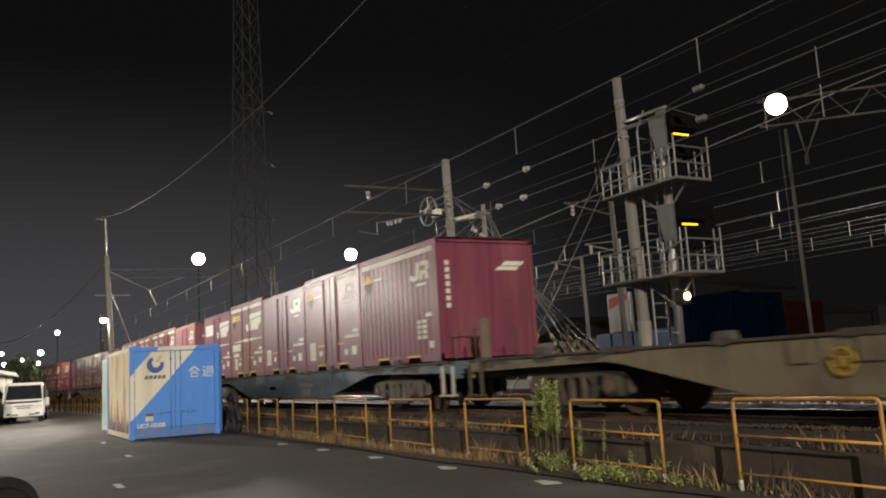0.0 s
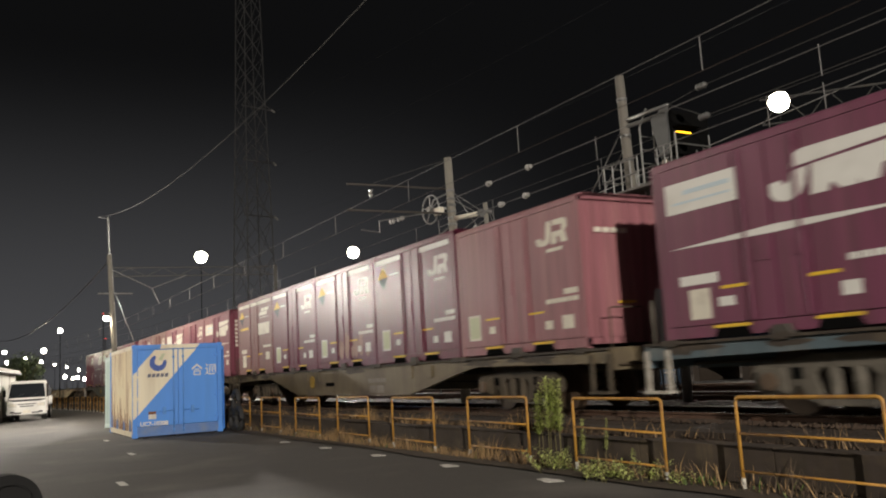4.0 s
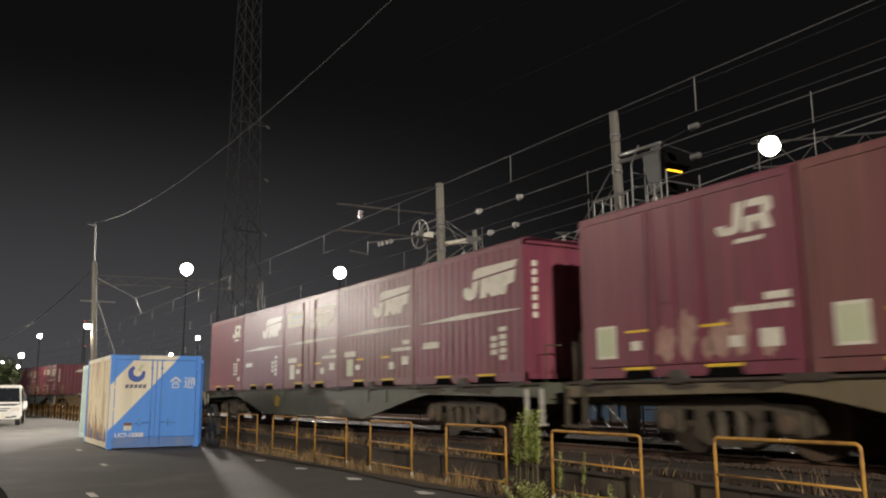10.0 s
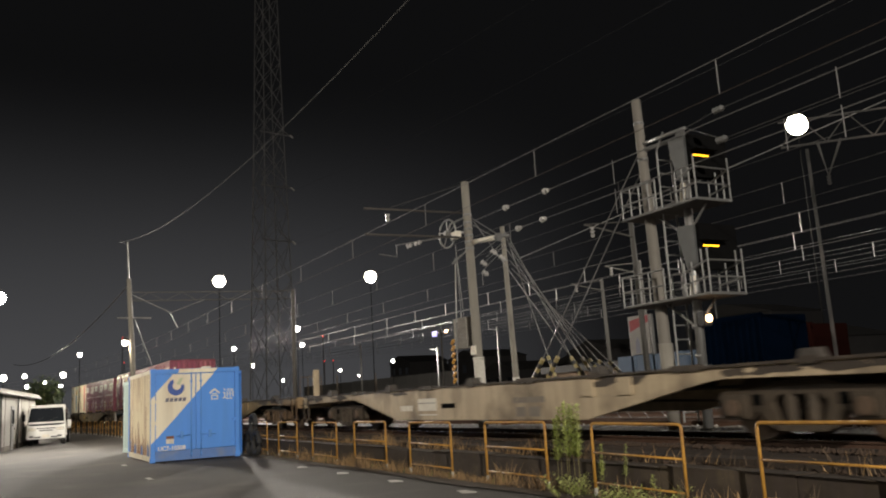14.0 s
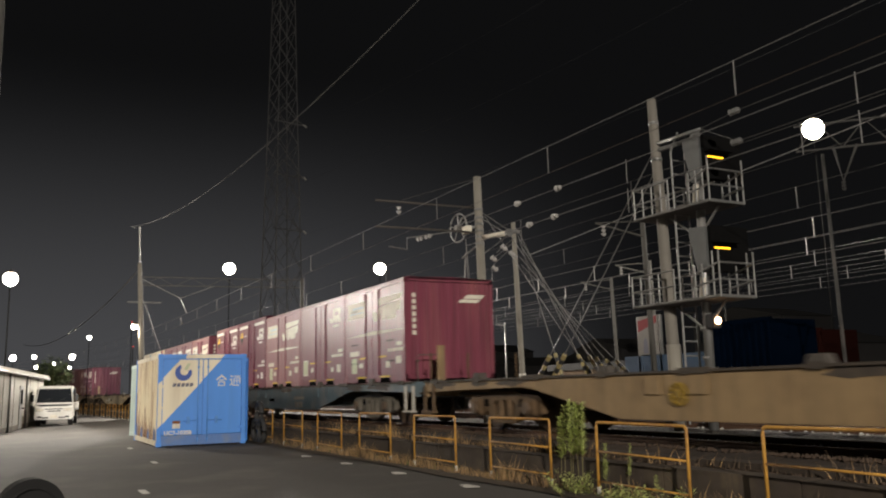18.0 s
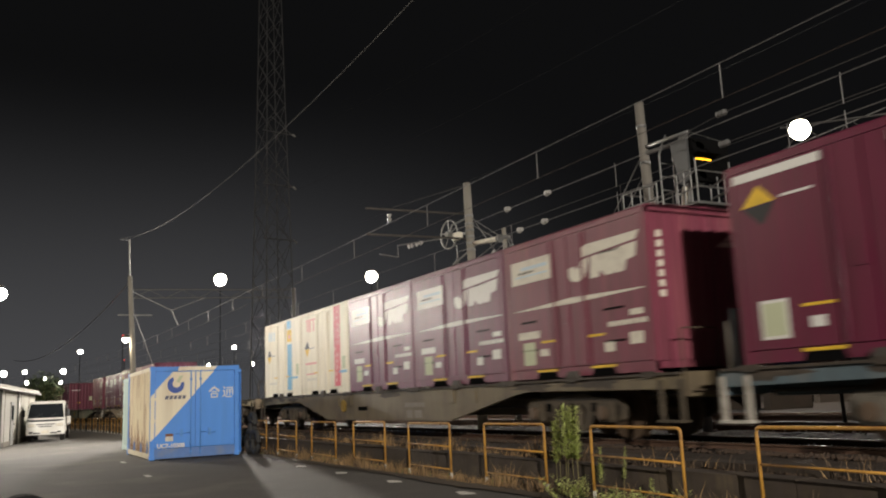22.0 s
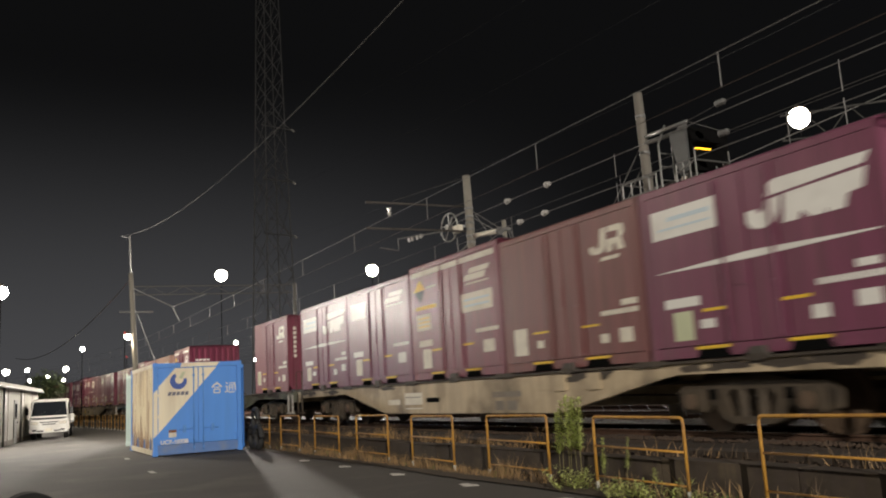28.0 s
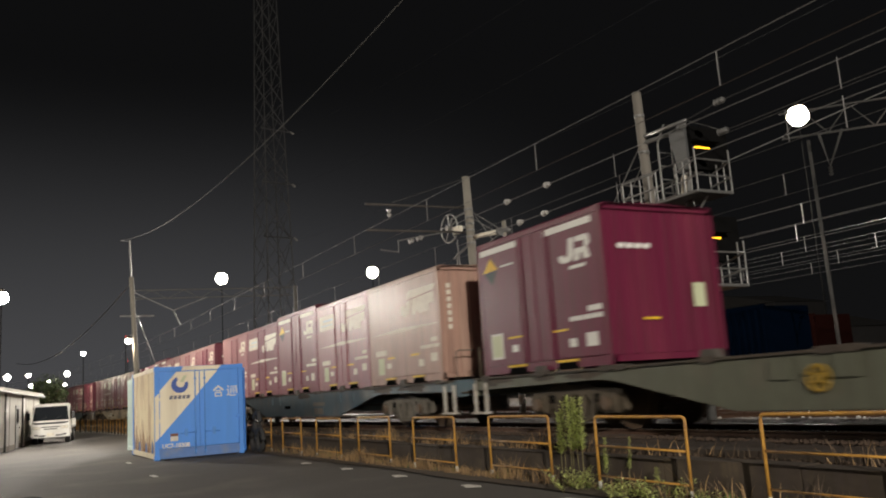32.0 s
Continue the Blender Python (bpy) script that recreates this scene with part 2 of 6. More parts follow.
BOGIES = {k: mat("bogie_" + k, c, 0.8, vary=0.35, scale=9, stain=tuple(v * 0.35 for v in c), amount=0.85, stain_scale=3)
          for k, c in (("slate", (0.11, 0.096, 0.076)), ("rusty", (0.1, 0.06, 0.028)), ("olive", (0.062, 0.047, 0.03)), ("sand", (0.056, 0.041, 0.026)), ("green", (0.068, 0.052, 0.033)))}
WHEEL = mat("wheel_rust", (0.1, 0.066, 0.042), 0.65, metal=0.1, vary=0.25, scale=9)
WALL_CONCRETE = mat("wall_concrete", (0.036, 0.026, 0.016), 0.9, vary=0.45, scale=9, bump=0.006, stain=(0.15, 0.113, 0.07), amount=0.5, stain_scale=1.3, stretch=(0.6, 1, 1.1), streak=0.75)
GRASS = mat("weed_green", (0.1, 0.17, 0.03), 0.6, vary=0.4, scale=30)
SOIL = mat("soil", (0.05, 0.036, 0.022), 0.95, vary=0.5, scale=22, bump=0.01, stain=(0.06, 0.042, 0.025), amount=0.6, stain_scale=3)
STRAW = mat("dry_grass", (0.3, 0.19, 0.085), 0.8, vary=0.4, scale=20)
LEAF = mat("leaf_green", (0.46, 0.52, 0.17), 0.55, vary=0.3, scale=30)
STEM = mat("stem", (0.14, 0.12, 0.05), 0.7, vary=0.3, scale=20)
WALL_WHITE = mat("plaster_white", (0.36, 0.35, 0.31), 0.8, vary=0.1, scale=3, stain=(0.26, 0.24, 0.2), amount=0.5, stain_scale=0.6, stretch=(1, 1, 0.3))
GLASS = bpy.data.materials.new("dark_glass")
GLASS.use_nodes = True
GLASS.node_tree.nodes["Principled BSDF"].inputs["Base Color"].default_value = (0.015, 0.017, 0.02, 1)
GLASS.node_tree.nodes["Principled BSDF"].inputs["Roughness"].default_value = 0.06
LIT_LENS = glow("lit_lens", (1.0, 0.9, 0.72), 60)
LIT_SMALL = glow("lit_small", (1.0, 0.93, 0.8), 40)
LIT_AMBER = glow("lit_amber", (1.0, 0.5, 0.02), 3.5)
LIT_RED = glow("lit_red", (1.0, 0.06, 0.05), 1.1)
LIT_SIGN = glow("lit_sign", (0.62, 0.55, 1.0), 1.6)
LIT_ORANGE = glow("lit_orange", (1.0, 0.6, 0.3), 12)
DEAD = mat("dead_weed", (0.09, 0.06, 0.035), 0.85, vary=0.4, scale=20)
SIGNAL_GREY = mat("signal_grey", (0.09, 0.093, 0.093), 0.6, vary=0.15, scale=6, stain=(0.07, 0.07, 0.065), amount=0.5)
# flat black: paint on signals and posts, painted-in shade in slots and pockets
BLACK_AND_SHADE = mat("black_and_shade", (0.006, 0.006, 0.006), 0.95, vary=0.2, spec=0.0)
CREAM_SIDE = mat("cream_side", (0.84, 0.75, 0.54), 0.5, vary=0.1, scale=6, stain=(0.3, 0.13, 0.05), amount=0.5, stain_scale=1.3, stretch=(1.6, 1.6, 0.35), streak=0.12)
STEP_GREY = mat("step_grey", (0.17, 0.145, 0.115), 0.6, vary=0.25, scale=9, stain=(0.15, 0.12, 0.1), amount=0.7, stain_scale=3)
FAR_WIRE = mat("far_wire", (0.05, 0.05, 0.05), 0.6, vary=0.1)
TREE_LEAF = mat("tree_leaf", (0.034, 0.05, 0.012), 0.6, vary=0.3, scale=30)
BLUE_FITTING = mat("blue_fitting", (0.1, 0.28, 0.66), 0.5, vary=0.1, scale=8)
BLUE_WORN = mat("blue_worn", (0.1, 0.2, 0.46), 0.55, vary=0.15, scale=7, stain=(0.2, 0.24, 0.32), amount=0.7, stain_scale=2.5)
YARD_WALL = mat("yard_wall_sheet", (0.13, 0.128, 0.12), 0.8, vary=0.15, scale=3)
BROWN_STONE = mat("brown_stone", (0.042, 0.026, 0.016), 0.9, vary=0.4, scale=8)
BRAKE_YELLOW = mat("brake_yellow", (0.26, 0.165, 0.022), 0.6, vary=0.25, scale=10)
CABLE = mat("cable_sheath", (0.12, 0.12, 0.117), 0.85, vary=0.1, spec=0.1)
FAR_ROOF = mat("far_roof_sheet", (0.018, 0.017, 0.016), 0.9, vary=0.2, scale=1.5)
POSTER = mat("faded_poster", (0.2, 0.19, 0.175), 0.7, vary=0.15, scale=6)
POSTER_RED = mat("faded_poster_red", (0.2, 0.03, 0.035), 0.7, vary=0.2, scale=6)

# ---- mesh helpers ----


def B():
    return bmesh.new()


def box(bm, x0, x1, y0, y1, z0, z1, m=None):
    pts = [(x0, y0, z0), (x1, y0, z0), (x1, y1, z0), (x0, y1, z0), (x0, y0, z1), (x1, y0, z1), (x1, y1, z1), (x0, y1, z1)]
    vs = [bm.verts.new(m @ Vector(p) if m else p) for p in pts]
    for f in ((3, 2, 1, 0), (4, 5, 6, 7), (0, 1, 5, 4), (1, 2, 6, 5), (2, 3, 7, 6), (3, 0, 4, 7)):
        bm.faces.new([vs[i] for i in f])
    return bm


def tube(bm, pts, r, n=8, r1=None, caps=True):
    """A round bar along pts; r to r1 along its length."""
    pts = [Vector(p) for p in pts]
    rings = []
    for i, p in enumerate(pts):
        d = (pts[min(i + 1, len(pts) - 1)] - pts[max(i - 1, 0)]).normalized()
        u = d.cross(Vector((0, 0, 1)) if abs(d.z) < 0.95 else Vector((1, 0, 0))).normalized()
        w = d.cross(u)
        rr = r if r1 is None else r + (r1 - r) * i / (len(pts) - 1)
        rings.append([bm.verts.new(p + rr * (math.cos(6.28318 * k / n) * u + math.sin(6.28318 * k / n) * w)) for k in range(n)])
    for a, b in zip(rings, rings[1:]):
        for k in range(n):
            bm.faces.new((a[k], a[(k + 1) % n], b[(k + 1) % n], b[k]))
    if caps:
        bm.faces.new(rings[0][::-1])
        bm.faces.new(rings[-1])
    return bm


def prism(bm, outline, axis, a, b):
    """A flat outline (u, v) given depth along an axis, from a to b."""
    def put(u, v, d):
        return {"x": (d, u, v), "y": (u, d, v), "z": (u, v, d)}[axis]
    lo = [bm.verts.new(put(u, v, a)) for u, v in outline]
    hi = [bm.verts.new(put(u, v, b)) for u, v in outline]
    bm.faces.new(lo)
    bm.faces.new(hi[::-1])
    n = len(outline)
    for i in range(n):
        bm.faces.new((lo[i], hi[i], hi[(i + 1) % n], lo[(i + 1) % n]))
    return bm


def disc(bm, c, axis, r, d, n=16):
    o = [(math.cos(6.28318 * k / n) * r, math.sin(6.28318 * k / n) * r) for k in range(n)]
    ax = "xyz".index(axis)
    rest = [c[i] for i in range(3) if i != ax]
    return prism(bm, [(rest[0] + u, rest[1] + v) for u, v in o], axis, c[ax] - d / 2, c[ax] + d / 2)


def mesh(name, bm, material, bevel=0.0, smooth=False):
    if bevel:
        bmesh.ops.bevel(bm, geom=bm.edges[:], offset=bevel, segments=2, affect="EDGES", clamp_overlap=True)
    bmesh.ops.recalc_face_normals(bm, faces=bm.faces[:])
    me = bpy.data.meshes.new(name)
    bm.to_mesh(me)
    bm.free()
    me.materials.append(material)
    if smooth:
        for p in me.polygons:
            p.use_smooth = True
    return me


def part(name, bm, material, parent=None, label="", bevel=0.0, smooth=False):
    ob = new(name, mesh(name, bm, material, bevel, smooth))
    if parent:
        ob.parent = parent
    return tagged(ob, label) if label else ob


def thing(name, label, category, m=None, group="", kind=""):
    ob = new(name)
    ob.empty_display_size = 0.2
    if m:
        ob.matrix_basis = m
    return tagged(ob, label, category, group, kind)


def bend(*knots, n=6):
    """A polyline through the knots with rounded corners."""
    out = [Vector(knots[0])]
    for a, b, c in zip(knots, knots[1:], knots[2:]):
        a, b, c = Vector(a), Vector(b), Vector(c)
        r = 0.06
        p, q = b + (a - b).normalized() * r, b + (c - b).normalized() * r
        out += [p.lerp(b, t / n).lerp(b.lerp(q, t / n), t / n) for t in range(n + 1)]
    return out + [Vector(knots[-1])]


def bow(x):
    """How far the line has swung aside at x: straight at first, then a curve, then straight again."""
    u = max(0.0, -x - 52.0)
    return -0.00136 * u * u if u < 88 else -10.53 - 0.2394 * (u - 88)


def swept(outline, stations):
    """A bar of the given cross-section (y, z) that follows the line."""
    bm = bmesh.new()
    rings = [[bm.verts.new((x, y + bow(x), z)) for y, z in outline] for x in stations]
    n = len(outline)
    for a, b in zip(rings, rings[1:]):
        for i in range(n):
            bm.faces.new((a[i], a[(i + 1) % n], b[(i + 1) % n], b[i]))
    bm.faces.new(rings[0])
    bm.faces.new(rings[-1][::-1])
    return bm


STATIONS = [40, -52] + [-56 - 4 * k for k in range(22)] + [-200, -400]

# ---- ground, track bed, retaining wall ----
TRACK_Y, RAIL_Z = 9.63, 0.62
bm = B()
xs = [-1500, -400, -140] + [-100 + 4 * i for i in range(31)] + [60, 400, 1500]
ys = [-1500, -300, -60, -20, -8, -4, 0, 2, 3, 4, 5, 6, 6.6, 7.2, 7.6, 12, 40, 120, 400, 1500]
grid = [[bm.verts.new((x, y, 0.0 if not (-100 < x < 24 and -6 < y < 6.4) else 0.02 * noise.noise((x * 0.2, y * 0.3, 1.7)))) for y in ys] for x in xs]
for i in range(len(xs) - 1):
    for j in range(len(ys) - 1):
        bm.faces.new((grid[i][j], grid[i + 1][j], grid[i + 1][j + 1], grid[i][j + 1]))
tagged(part("ground", bm, ASPHALT, smooth=True), "patched dark grey asphalt of a car park at night", "ground", kind="structure")

bm = B()
rows = [(7.52, 0.36), (7.9, 0.4), (8.3, 0.44), (8.6, 0.5), (9.0, 0.52), (10.3, 0.52), (10.9, 0.46), (11.6, 0.3), (12.2, 0.36), (12.6, 0.5), (14.4, 0.5), (15.2, 0.36), (18, 0.45), (26, 0.45), (60, 0.45), (160, 0.45)]
prof = []
for i in range(300):
    x = 12 - i * 0.45 if i < 260 else -105 - (i - 260) * 8
    prof.append([bm.verts.new((x, y + bow(x), z + (0.05 * noise.noise((x * 1.6, y * 2.2, 3)) if y < 16 else 0))) for y, z in rows])
for a, b in zip(prof, prof[1:]):
    for j in range(len(rows) - 1):
        bm.faces.new((a[j], a[j + 1], b[j + 1], b[j]))
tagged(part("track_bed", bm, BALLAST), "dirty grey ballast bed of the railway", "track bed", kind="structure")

# paler bed strip: the yard lamps' light on the gravel put into its colour
bm = B()
rows = [(10.28, 0.535), (10.9, 0.475), (11.6, 0.33), (12.2, 0.385), (12.6, 0.52), (14.4, 0.52)]
prof = [[bm.verts.new((6 - 0.5 * i, y, z + 0.05 * noise.noise((i * 0.8, y * 2.2, 3)))) for y, z in rows] for i in range(150)]
for a, b in zip(prof, prof[1:]):
    for j in range(len(rows) - 1):
        bm.faces.new((a[j], a[j + 1], b[j + 1], b[j]))
tagged(part("ballast_strip", bm, FLOODLIT_BALLAST), "pale ballast between the two lines, floodlight put into its grey", "track bed", kind="structure")

# loose stones between and beside the rails
def stones(name, label, material, count, seed, spots, low, high):
    r = random.Random(seed)
    verts, faces = [], []
    for _ in range(count):
        x = -3 - 36 * r.random() ** 1.4
        y = r.uniform(*r.choice(spots))
        z = 0.5 if 8.6 < y < 10.4 or y > 12.6 else 0.4
        s = r.uniform(low, high)
        k = len(verts)
        for dx, dy, dz in ((1, 0, 0), (-1, 0, 0), (0, 1, 0), (0, -1, 0), (0, 0, 1), (0, 0, -1)):
            verts.append((x + dx * s * r.uniform(0.6, 1.3), y + dy * s * r.uniform(0.6, 1.3), z + 0.02 + dz * s * r.uniform(0.5, 1)))
        for p, q, w in ((0, 2, 4), (2, 1, 4), (1, 3, 4), (3, 0, 4), (2, 0, 5), (1, 2, 5), (3, 1, 5), (0, 3, 5)):
            faces.append((k + p, k + q, k + w))
    me = bpy.data.meshes.new(name)
    me.from_pydata(verts, [], faces)
    me.materials.append(material)
    return tagged(new(name, me), label, "ballast", kind="stuff")


# pale stone colour, raised further for the yard lamps' light on them
stones("ballast_stones", "loose pale crushed stones between the rails", STONE, 16000, 5, ((10.2, 11.2), (10.3, 12.4), (9.2, 10.1), (10.6, 15.5), (10.4, 12.0)), 0.025, 0.055)
stones("shoulder_stones", "rust-brown dirty stones beside the track", BROWN_STONE, 7000, 6, ((7.55, 8.3), (8.1, 9.0), (8.4, 9.0)), 0.02, 0.045)

# concrete retaining wall: cast sections with joints
wall = thing("retaining_wall", "low stained concrete retaining wall below the track", "wall", kind="structure")
rng = random.Random(8)
for i in range(52):
    x1 = 6 - i * 2.0
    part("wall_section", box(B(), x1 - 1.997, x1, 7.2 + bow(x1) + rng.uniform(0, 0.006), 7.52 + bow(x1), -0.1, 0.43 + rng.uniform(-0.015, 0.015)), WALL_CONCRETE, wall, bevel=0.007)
trough = thing("cable_trough", "long grey concrete cable trough beside the track", "cable trough", kind="structure")
for i in range(60):
    x1 = 2 - i * 1.0
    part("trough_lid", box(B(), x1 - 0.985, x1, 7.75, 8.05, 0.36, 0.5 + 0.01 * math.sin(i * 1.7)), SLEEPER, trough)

# tracks
def track(y, stations, label):
    t = thing("railway_track", label, "railway track", pose(0, y, 0))
    for s in (-0.5335, 0.5335):
        rail = part("rail", swept([(s - 0.063, RAIL_Z - 0.15), (s + 0.063, RAIL_Z - 0.15), (s + 0.05, RAIL_Z - 0.13), (s + 0.012, RAIL_Z - 0.115), (s + 0.012, RAIL_Z - 0.04), (s + 0.033, RAIL_Z - 0.03), (s + 0.033, RAIL_Z - 0.004),
                                         (s - 0.033, RAIL_Z - 0.004), (s - 0.033, RAIL_Z - 0.03), (s - 0.012, RAIL_Z - 0.04), (s - 0.012, RAIL_Z - 0.115), (s - 0.05, RAIL_Z - 0.13)], stations), RAIL_SIDE, t)
        part("rail_head", swept([(s - 0.03, RAIL_Z - 0.004), (s + 0.03, RAIL_Z - 0.004), (s + 0.03, RAIL_Z), (s - 0.03, RAIL_Z)], stations), RAIL_TOP, rail, "bright worn rail top")
    return t


near_track = track(TRACK_Y, STATIONS, "steel rails of the line the train runs on")
track(TRACK_Y + 3.9, STATIONS, "steel rails of the second line")
track(TRACK_Y + 8.0, STATIONS, "steel rails of a yard siding")
sl = mesh("sleeper", prism(B(), [(-1.0, RAIL_Z - 0.15), (1.0, RAIL_Z - 0.15), (1.0, RAIL_Z - 0.3), (-1.0, RAIL_Z - 0.3)], "x", -0.11, 0.11), SLEEPER)
for i in range(120):
    ob = new("sleeper", sl)
    ob.parent = near_track
    ob.matrix_basis = pose(4 - 0.6 * i, bow(4 - 0.6 * i), 0)
for i in range(90):
    ob = new("sleeper", sl)
    ob.parent = near_track
    ob.matrix_basis = pose(4 - 0.6 * i, 3.9, 0)

# ---- fence of orange tube panels along the wall ----
PANEL, PITCH, FX, FY, FTOP = 1.652, 2.767, -25.60, 7.0, 0.957


def fence_panel():
    t = thing("fence_panel", "orange painted steel tube fence panel with rust", "fence", group="orange fence panels along the wall")
    part("tube_frame", tube(B(), bend((0, 0, 0.12), (0, 0, FTOP), (PANEL, 0, FTOP), (PANEL, 0, 0.12)), 0.0198), FENCE, t, smooth=True)
    part("middle_rail", tube(B(), [(0, 0, 0.585), (PANEL, 0, 0.565)], 0.0135), FENCE, t, smooth=True)
    part("bottom_rail", tube(B(), [(0, 0, 0.2), (PANEL, 0, 0.185)], 0.012), FENCE, t, smooth=True)
    for x in (0, PANEL):
        part("post_foot", tube(B(), [(x, 0, -0.02), (x, 0, 0.13)], 0.0235), FENCE_FOOT, t, "bare flaking foot of a post", smooth=True)
    return t


rng = random.Random(11)
first = fence_panel()
first.matrix_basis = pose(FX, FY, 0)
for i in list(range(-16, 0)) + list(range(1, 10)) + list(range(-24, -16)):
    copy_thing(first, pose(FX + i * PITCH + rng.uniform(-0.02, 0.02), FY + bow(FX + i * PITCH), rng.uniform(-0.012, 0.012), 0, rng.uniform(-0.4, 0.4), rng.uniform(-0.6, 0.6)))

# soil washed over the asphalt along the fence
bm = B()
lo, hi = [], []
for i in range(110):
    x = 4 - 0.45 * i
    lo.append(bm.verts.new((x, 6.62 + 0.16 * noise.noise((x * 0.7, 2.1, 0.3)) + 0.08 * noise.noise((x * 2.6, 0.4, 5.0)), 0.024)))
    hi.append(bm.verts.new((x, 7.2, 0.04 + 0.02 * noise.noise((x, 1.0, 0.0)))))
for i in range(109):
    bm.faces.new((lo[i], hi[i], hi[i + 1], lo[i + 1]))
tagged(part("soil_strip", bm, SOIL), "dark brown soil along the fence foot", "ground", kind="structure")

# parking marks on the asphalt
for i in range(5):
    bm = B()
    x, y = -18.62 + 2.51 * i, 6.24
    prism(bm, [(x - 0.2, y - 0.07), (x - 0.04, y - 0.1), (x + 0.08, y - 0.16), (x + 0.17, y - 0.15), (x + 0.2, y - 0.05), (x + 0.24, y + 0.03), (x + 0.1, y + 0.08), (x - 0.05, y + 0.06), (x - 0.18, y + 0.05)], "z", 0.012, 0.017)
    tagged(part("parking_mark", bm, MARK_WHITE), "worn white T-shaped parking mark on asphalt", "road marking", "parking marks on the asphalt")
for x, y in ((-19.4, 3.05), (-25.2, 3.3), (-13.6, 2.0)):
    tagged(part("parking_mark", prism(B(), [(x - 0.3, y - 0.05), (x + 0.3, y - 0.06), (x + 0.31, y + 0.05), (x - 0.28, y + 0.06)], "z", 0.012, 0.017), MARK_WHITE), "short worn white line on asphalt", "road marking", "parking marks on the asphalt")


# ---- the parked freight containers ----
def corner_posts(t, material, L, W, H, s=0.12):
    for x in (-L + s, 0):
        for y in (0, W - s):
            part("corner_post", box(B(), x - s, x, y, y + s, 0.12, H - 0.12), material, t, bevel=0.008)
            for z in (0.0, H - 0.13):
                part("corner_casting", box(B(), x - s - 0.01, x + 0.012, y - 0.012, y + s + 0.012, z, z + 0.13), material, t, bevel=0.01)


def corrugated(bm, a, b, z0, z1, y, depth, pitch, axis="x"):
    """A trapezoid-ribbed sheet between a and b, with depth along the other axis."""
    n = max(2, round((b - a) / pitch))
    step = (b - a) / n
    pts = []
    for i in range(n):
        o = a + i * step
        pts += [(o, y), (o + step * 0.32, y), (o + step * 0.42, y + depth), (o + step * 0.82, y + depth), (o + step * 0.92, y)]
    pts.append((b, y))
    f = (lambda u, v, z: (u, v, z)) if axis == "x" else (lambda u, v, z: (v, u, z))
    lo = [bm.verts.new(f(u, v, z0)) for u, v in pts]
    hi = [bm.verts.new(f(u, v, z1)) for u, v in pts]
    for i in range(len(pts) - 1):
        bm.faces.new((lo[i], lo[i + 1], hi[i + 1], hi[i]))
    return bm


def letters(name, text, size, material, parent, m, label=""):
    cu = bpy.data.curves.new(name, "FONT")
    cu.body, cu.size, cu.extrude, cu.offset, cu.align_x, cu.align_y = text, size, 0.002, 0.006, "CENTER", "CENTER"
    ob = new(name, cu)
    dg = bpy.context.evaluated_depsgraph_get()
    me = bpy.data.meshes.new_from_object(ob.evaluated_get(dg))
    bpy.data.objects.remove(ob)
    ob = new(name, me)
    me.materials.clear()
    me.materials.append(material)
    ob.parent = parent
    ob.matrix_basis = m
    return tagged(ob, label) if label else ob


def clip_band(w, h, lo, hi, slope):
    """The part of a w by h panel between two slanted lines v = lo + slope * u and v = hi + slope * u."""
    poly = [(0, 0), (w, 0), (w, h), (0, h)]
    for sign, c in ((1, lo), (-1, hi)):
        out = []
        for p, q in zip(poly, poly[1:] + poly[:1]):
            fp, fq = sign * (p[1] - slope * p[0] - c), sign * (q[1] - slope * q[0] - c)
            if fp >= 0:
                out.append(p)
            if fp * fq < 0:
                k = fp / (fp - fq)
                out.append((p[0] + (q[0] - p[0]) * k, p[1] + (q[1] - p[1]) * k))
        poly = out
    return poly


L, W, H = 4.75, 2.49, 2.6
blue = thing("freight_container", "blue freight container with cream diagonal band on its doors", "freight container", pose(-24.88, 3.95, 0.015, 0, 0, -0.6))
part("shell", box(B(), -L + 0.1, -0.1, 0.07, W - 0.03, 0.14, H - 0.05), BLUE, blue)
corner_posts(blue, BLUE, L, W, H)
for y in (0.0, W - 0.1):
    part("bottom_rail", box(B(), -L + 0.12, -0.12, y, y + 0.1, 0.03, 0.17), CREAM if y == 0 else BLUE, blue)
    part("top_rail", box(B(), -L + 0.12, -0.12, y, y + 0.1, H - 0.12, H - 0.01), CREAM if y == 0 else BLUE, blue)
part("roof", corrugated(B(), -L + 0.1, -0.1, 0.06, W - 0.06, H - 0.03, 0.03, 0.28), BLUE, blue)
blue.children[-1].data.transform(Matrix(((1, 0, 0, 0), (0, 0, 1, 0), (0, 1, 0, 0), (0, 0, 0, 1))))
part("door_sill", box(B(), -0.11, 0.0, 0.12, W - 0.12, 0.03, 0.3), BLUE_WORN, blue, bevel=0.01)
part("door_header", box(B(), -0.11, 0.0, 0.12, W - 0.12, H - 0.14, H - 0.01), BLUE, blue, bevel=0.01)
part("side_sheet", corrugated(B(), -L + 0.12, -0.12, 0.17, H - 0.12, 0.05, -0.045, 0.36), CREAM_SIDE, blue, "weathered cream ribbed side with rust")
rng = random.Random(31)
for k in range(26):
    x, w, h = -0.3 - 0.165 * k, rng.uniform(0.04, 0.15), rng.choice((0.25, 0.4, 0.6, 0.9, 1.3)) * rng.uniform(0.7, 1.2)
    part("rust_run", prism(B(), [(x, 0.19), (x + w, 0.19), (x + w * 0.8, 0.19 + h * 0.5), (x + w * 0.6, 0.19 + h), (x + w * 0.35, 0.19 + h * 0.9), (x + w * 0.2, 0.19 + h * 0.3)], "y", -0.001, 0.004), RUST, blue, "rust run on the side" if k == 0 else "")
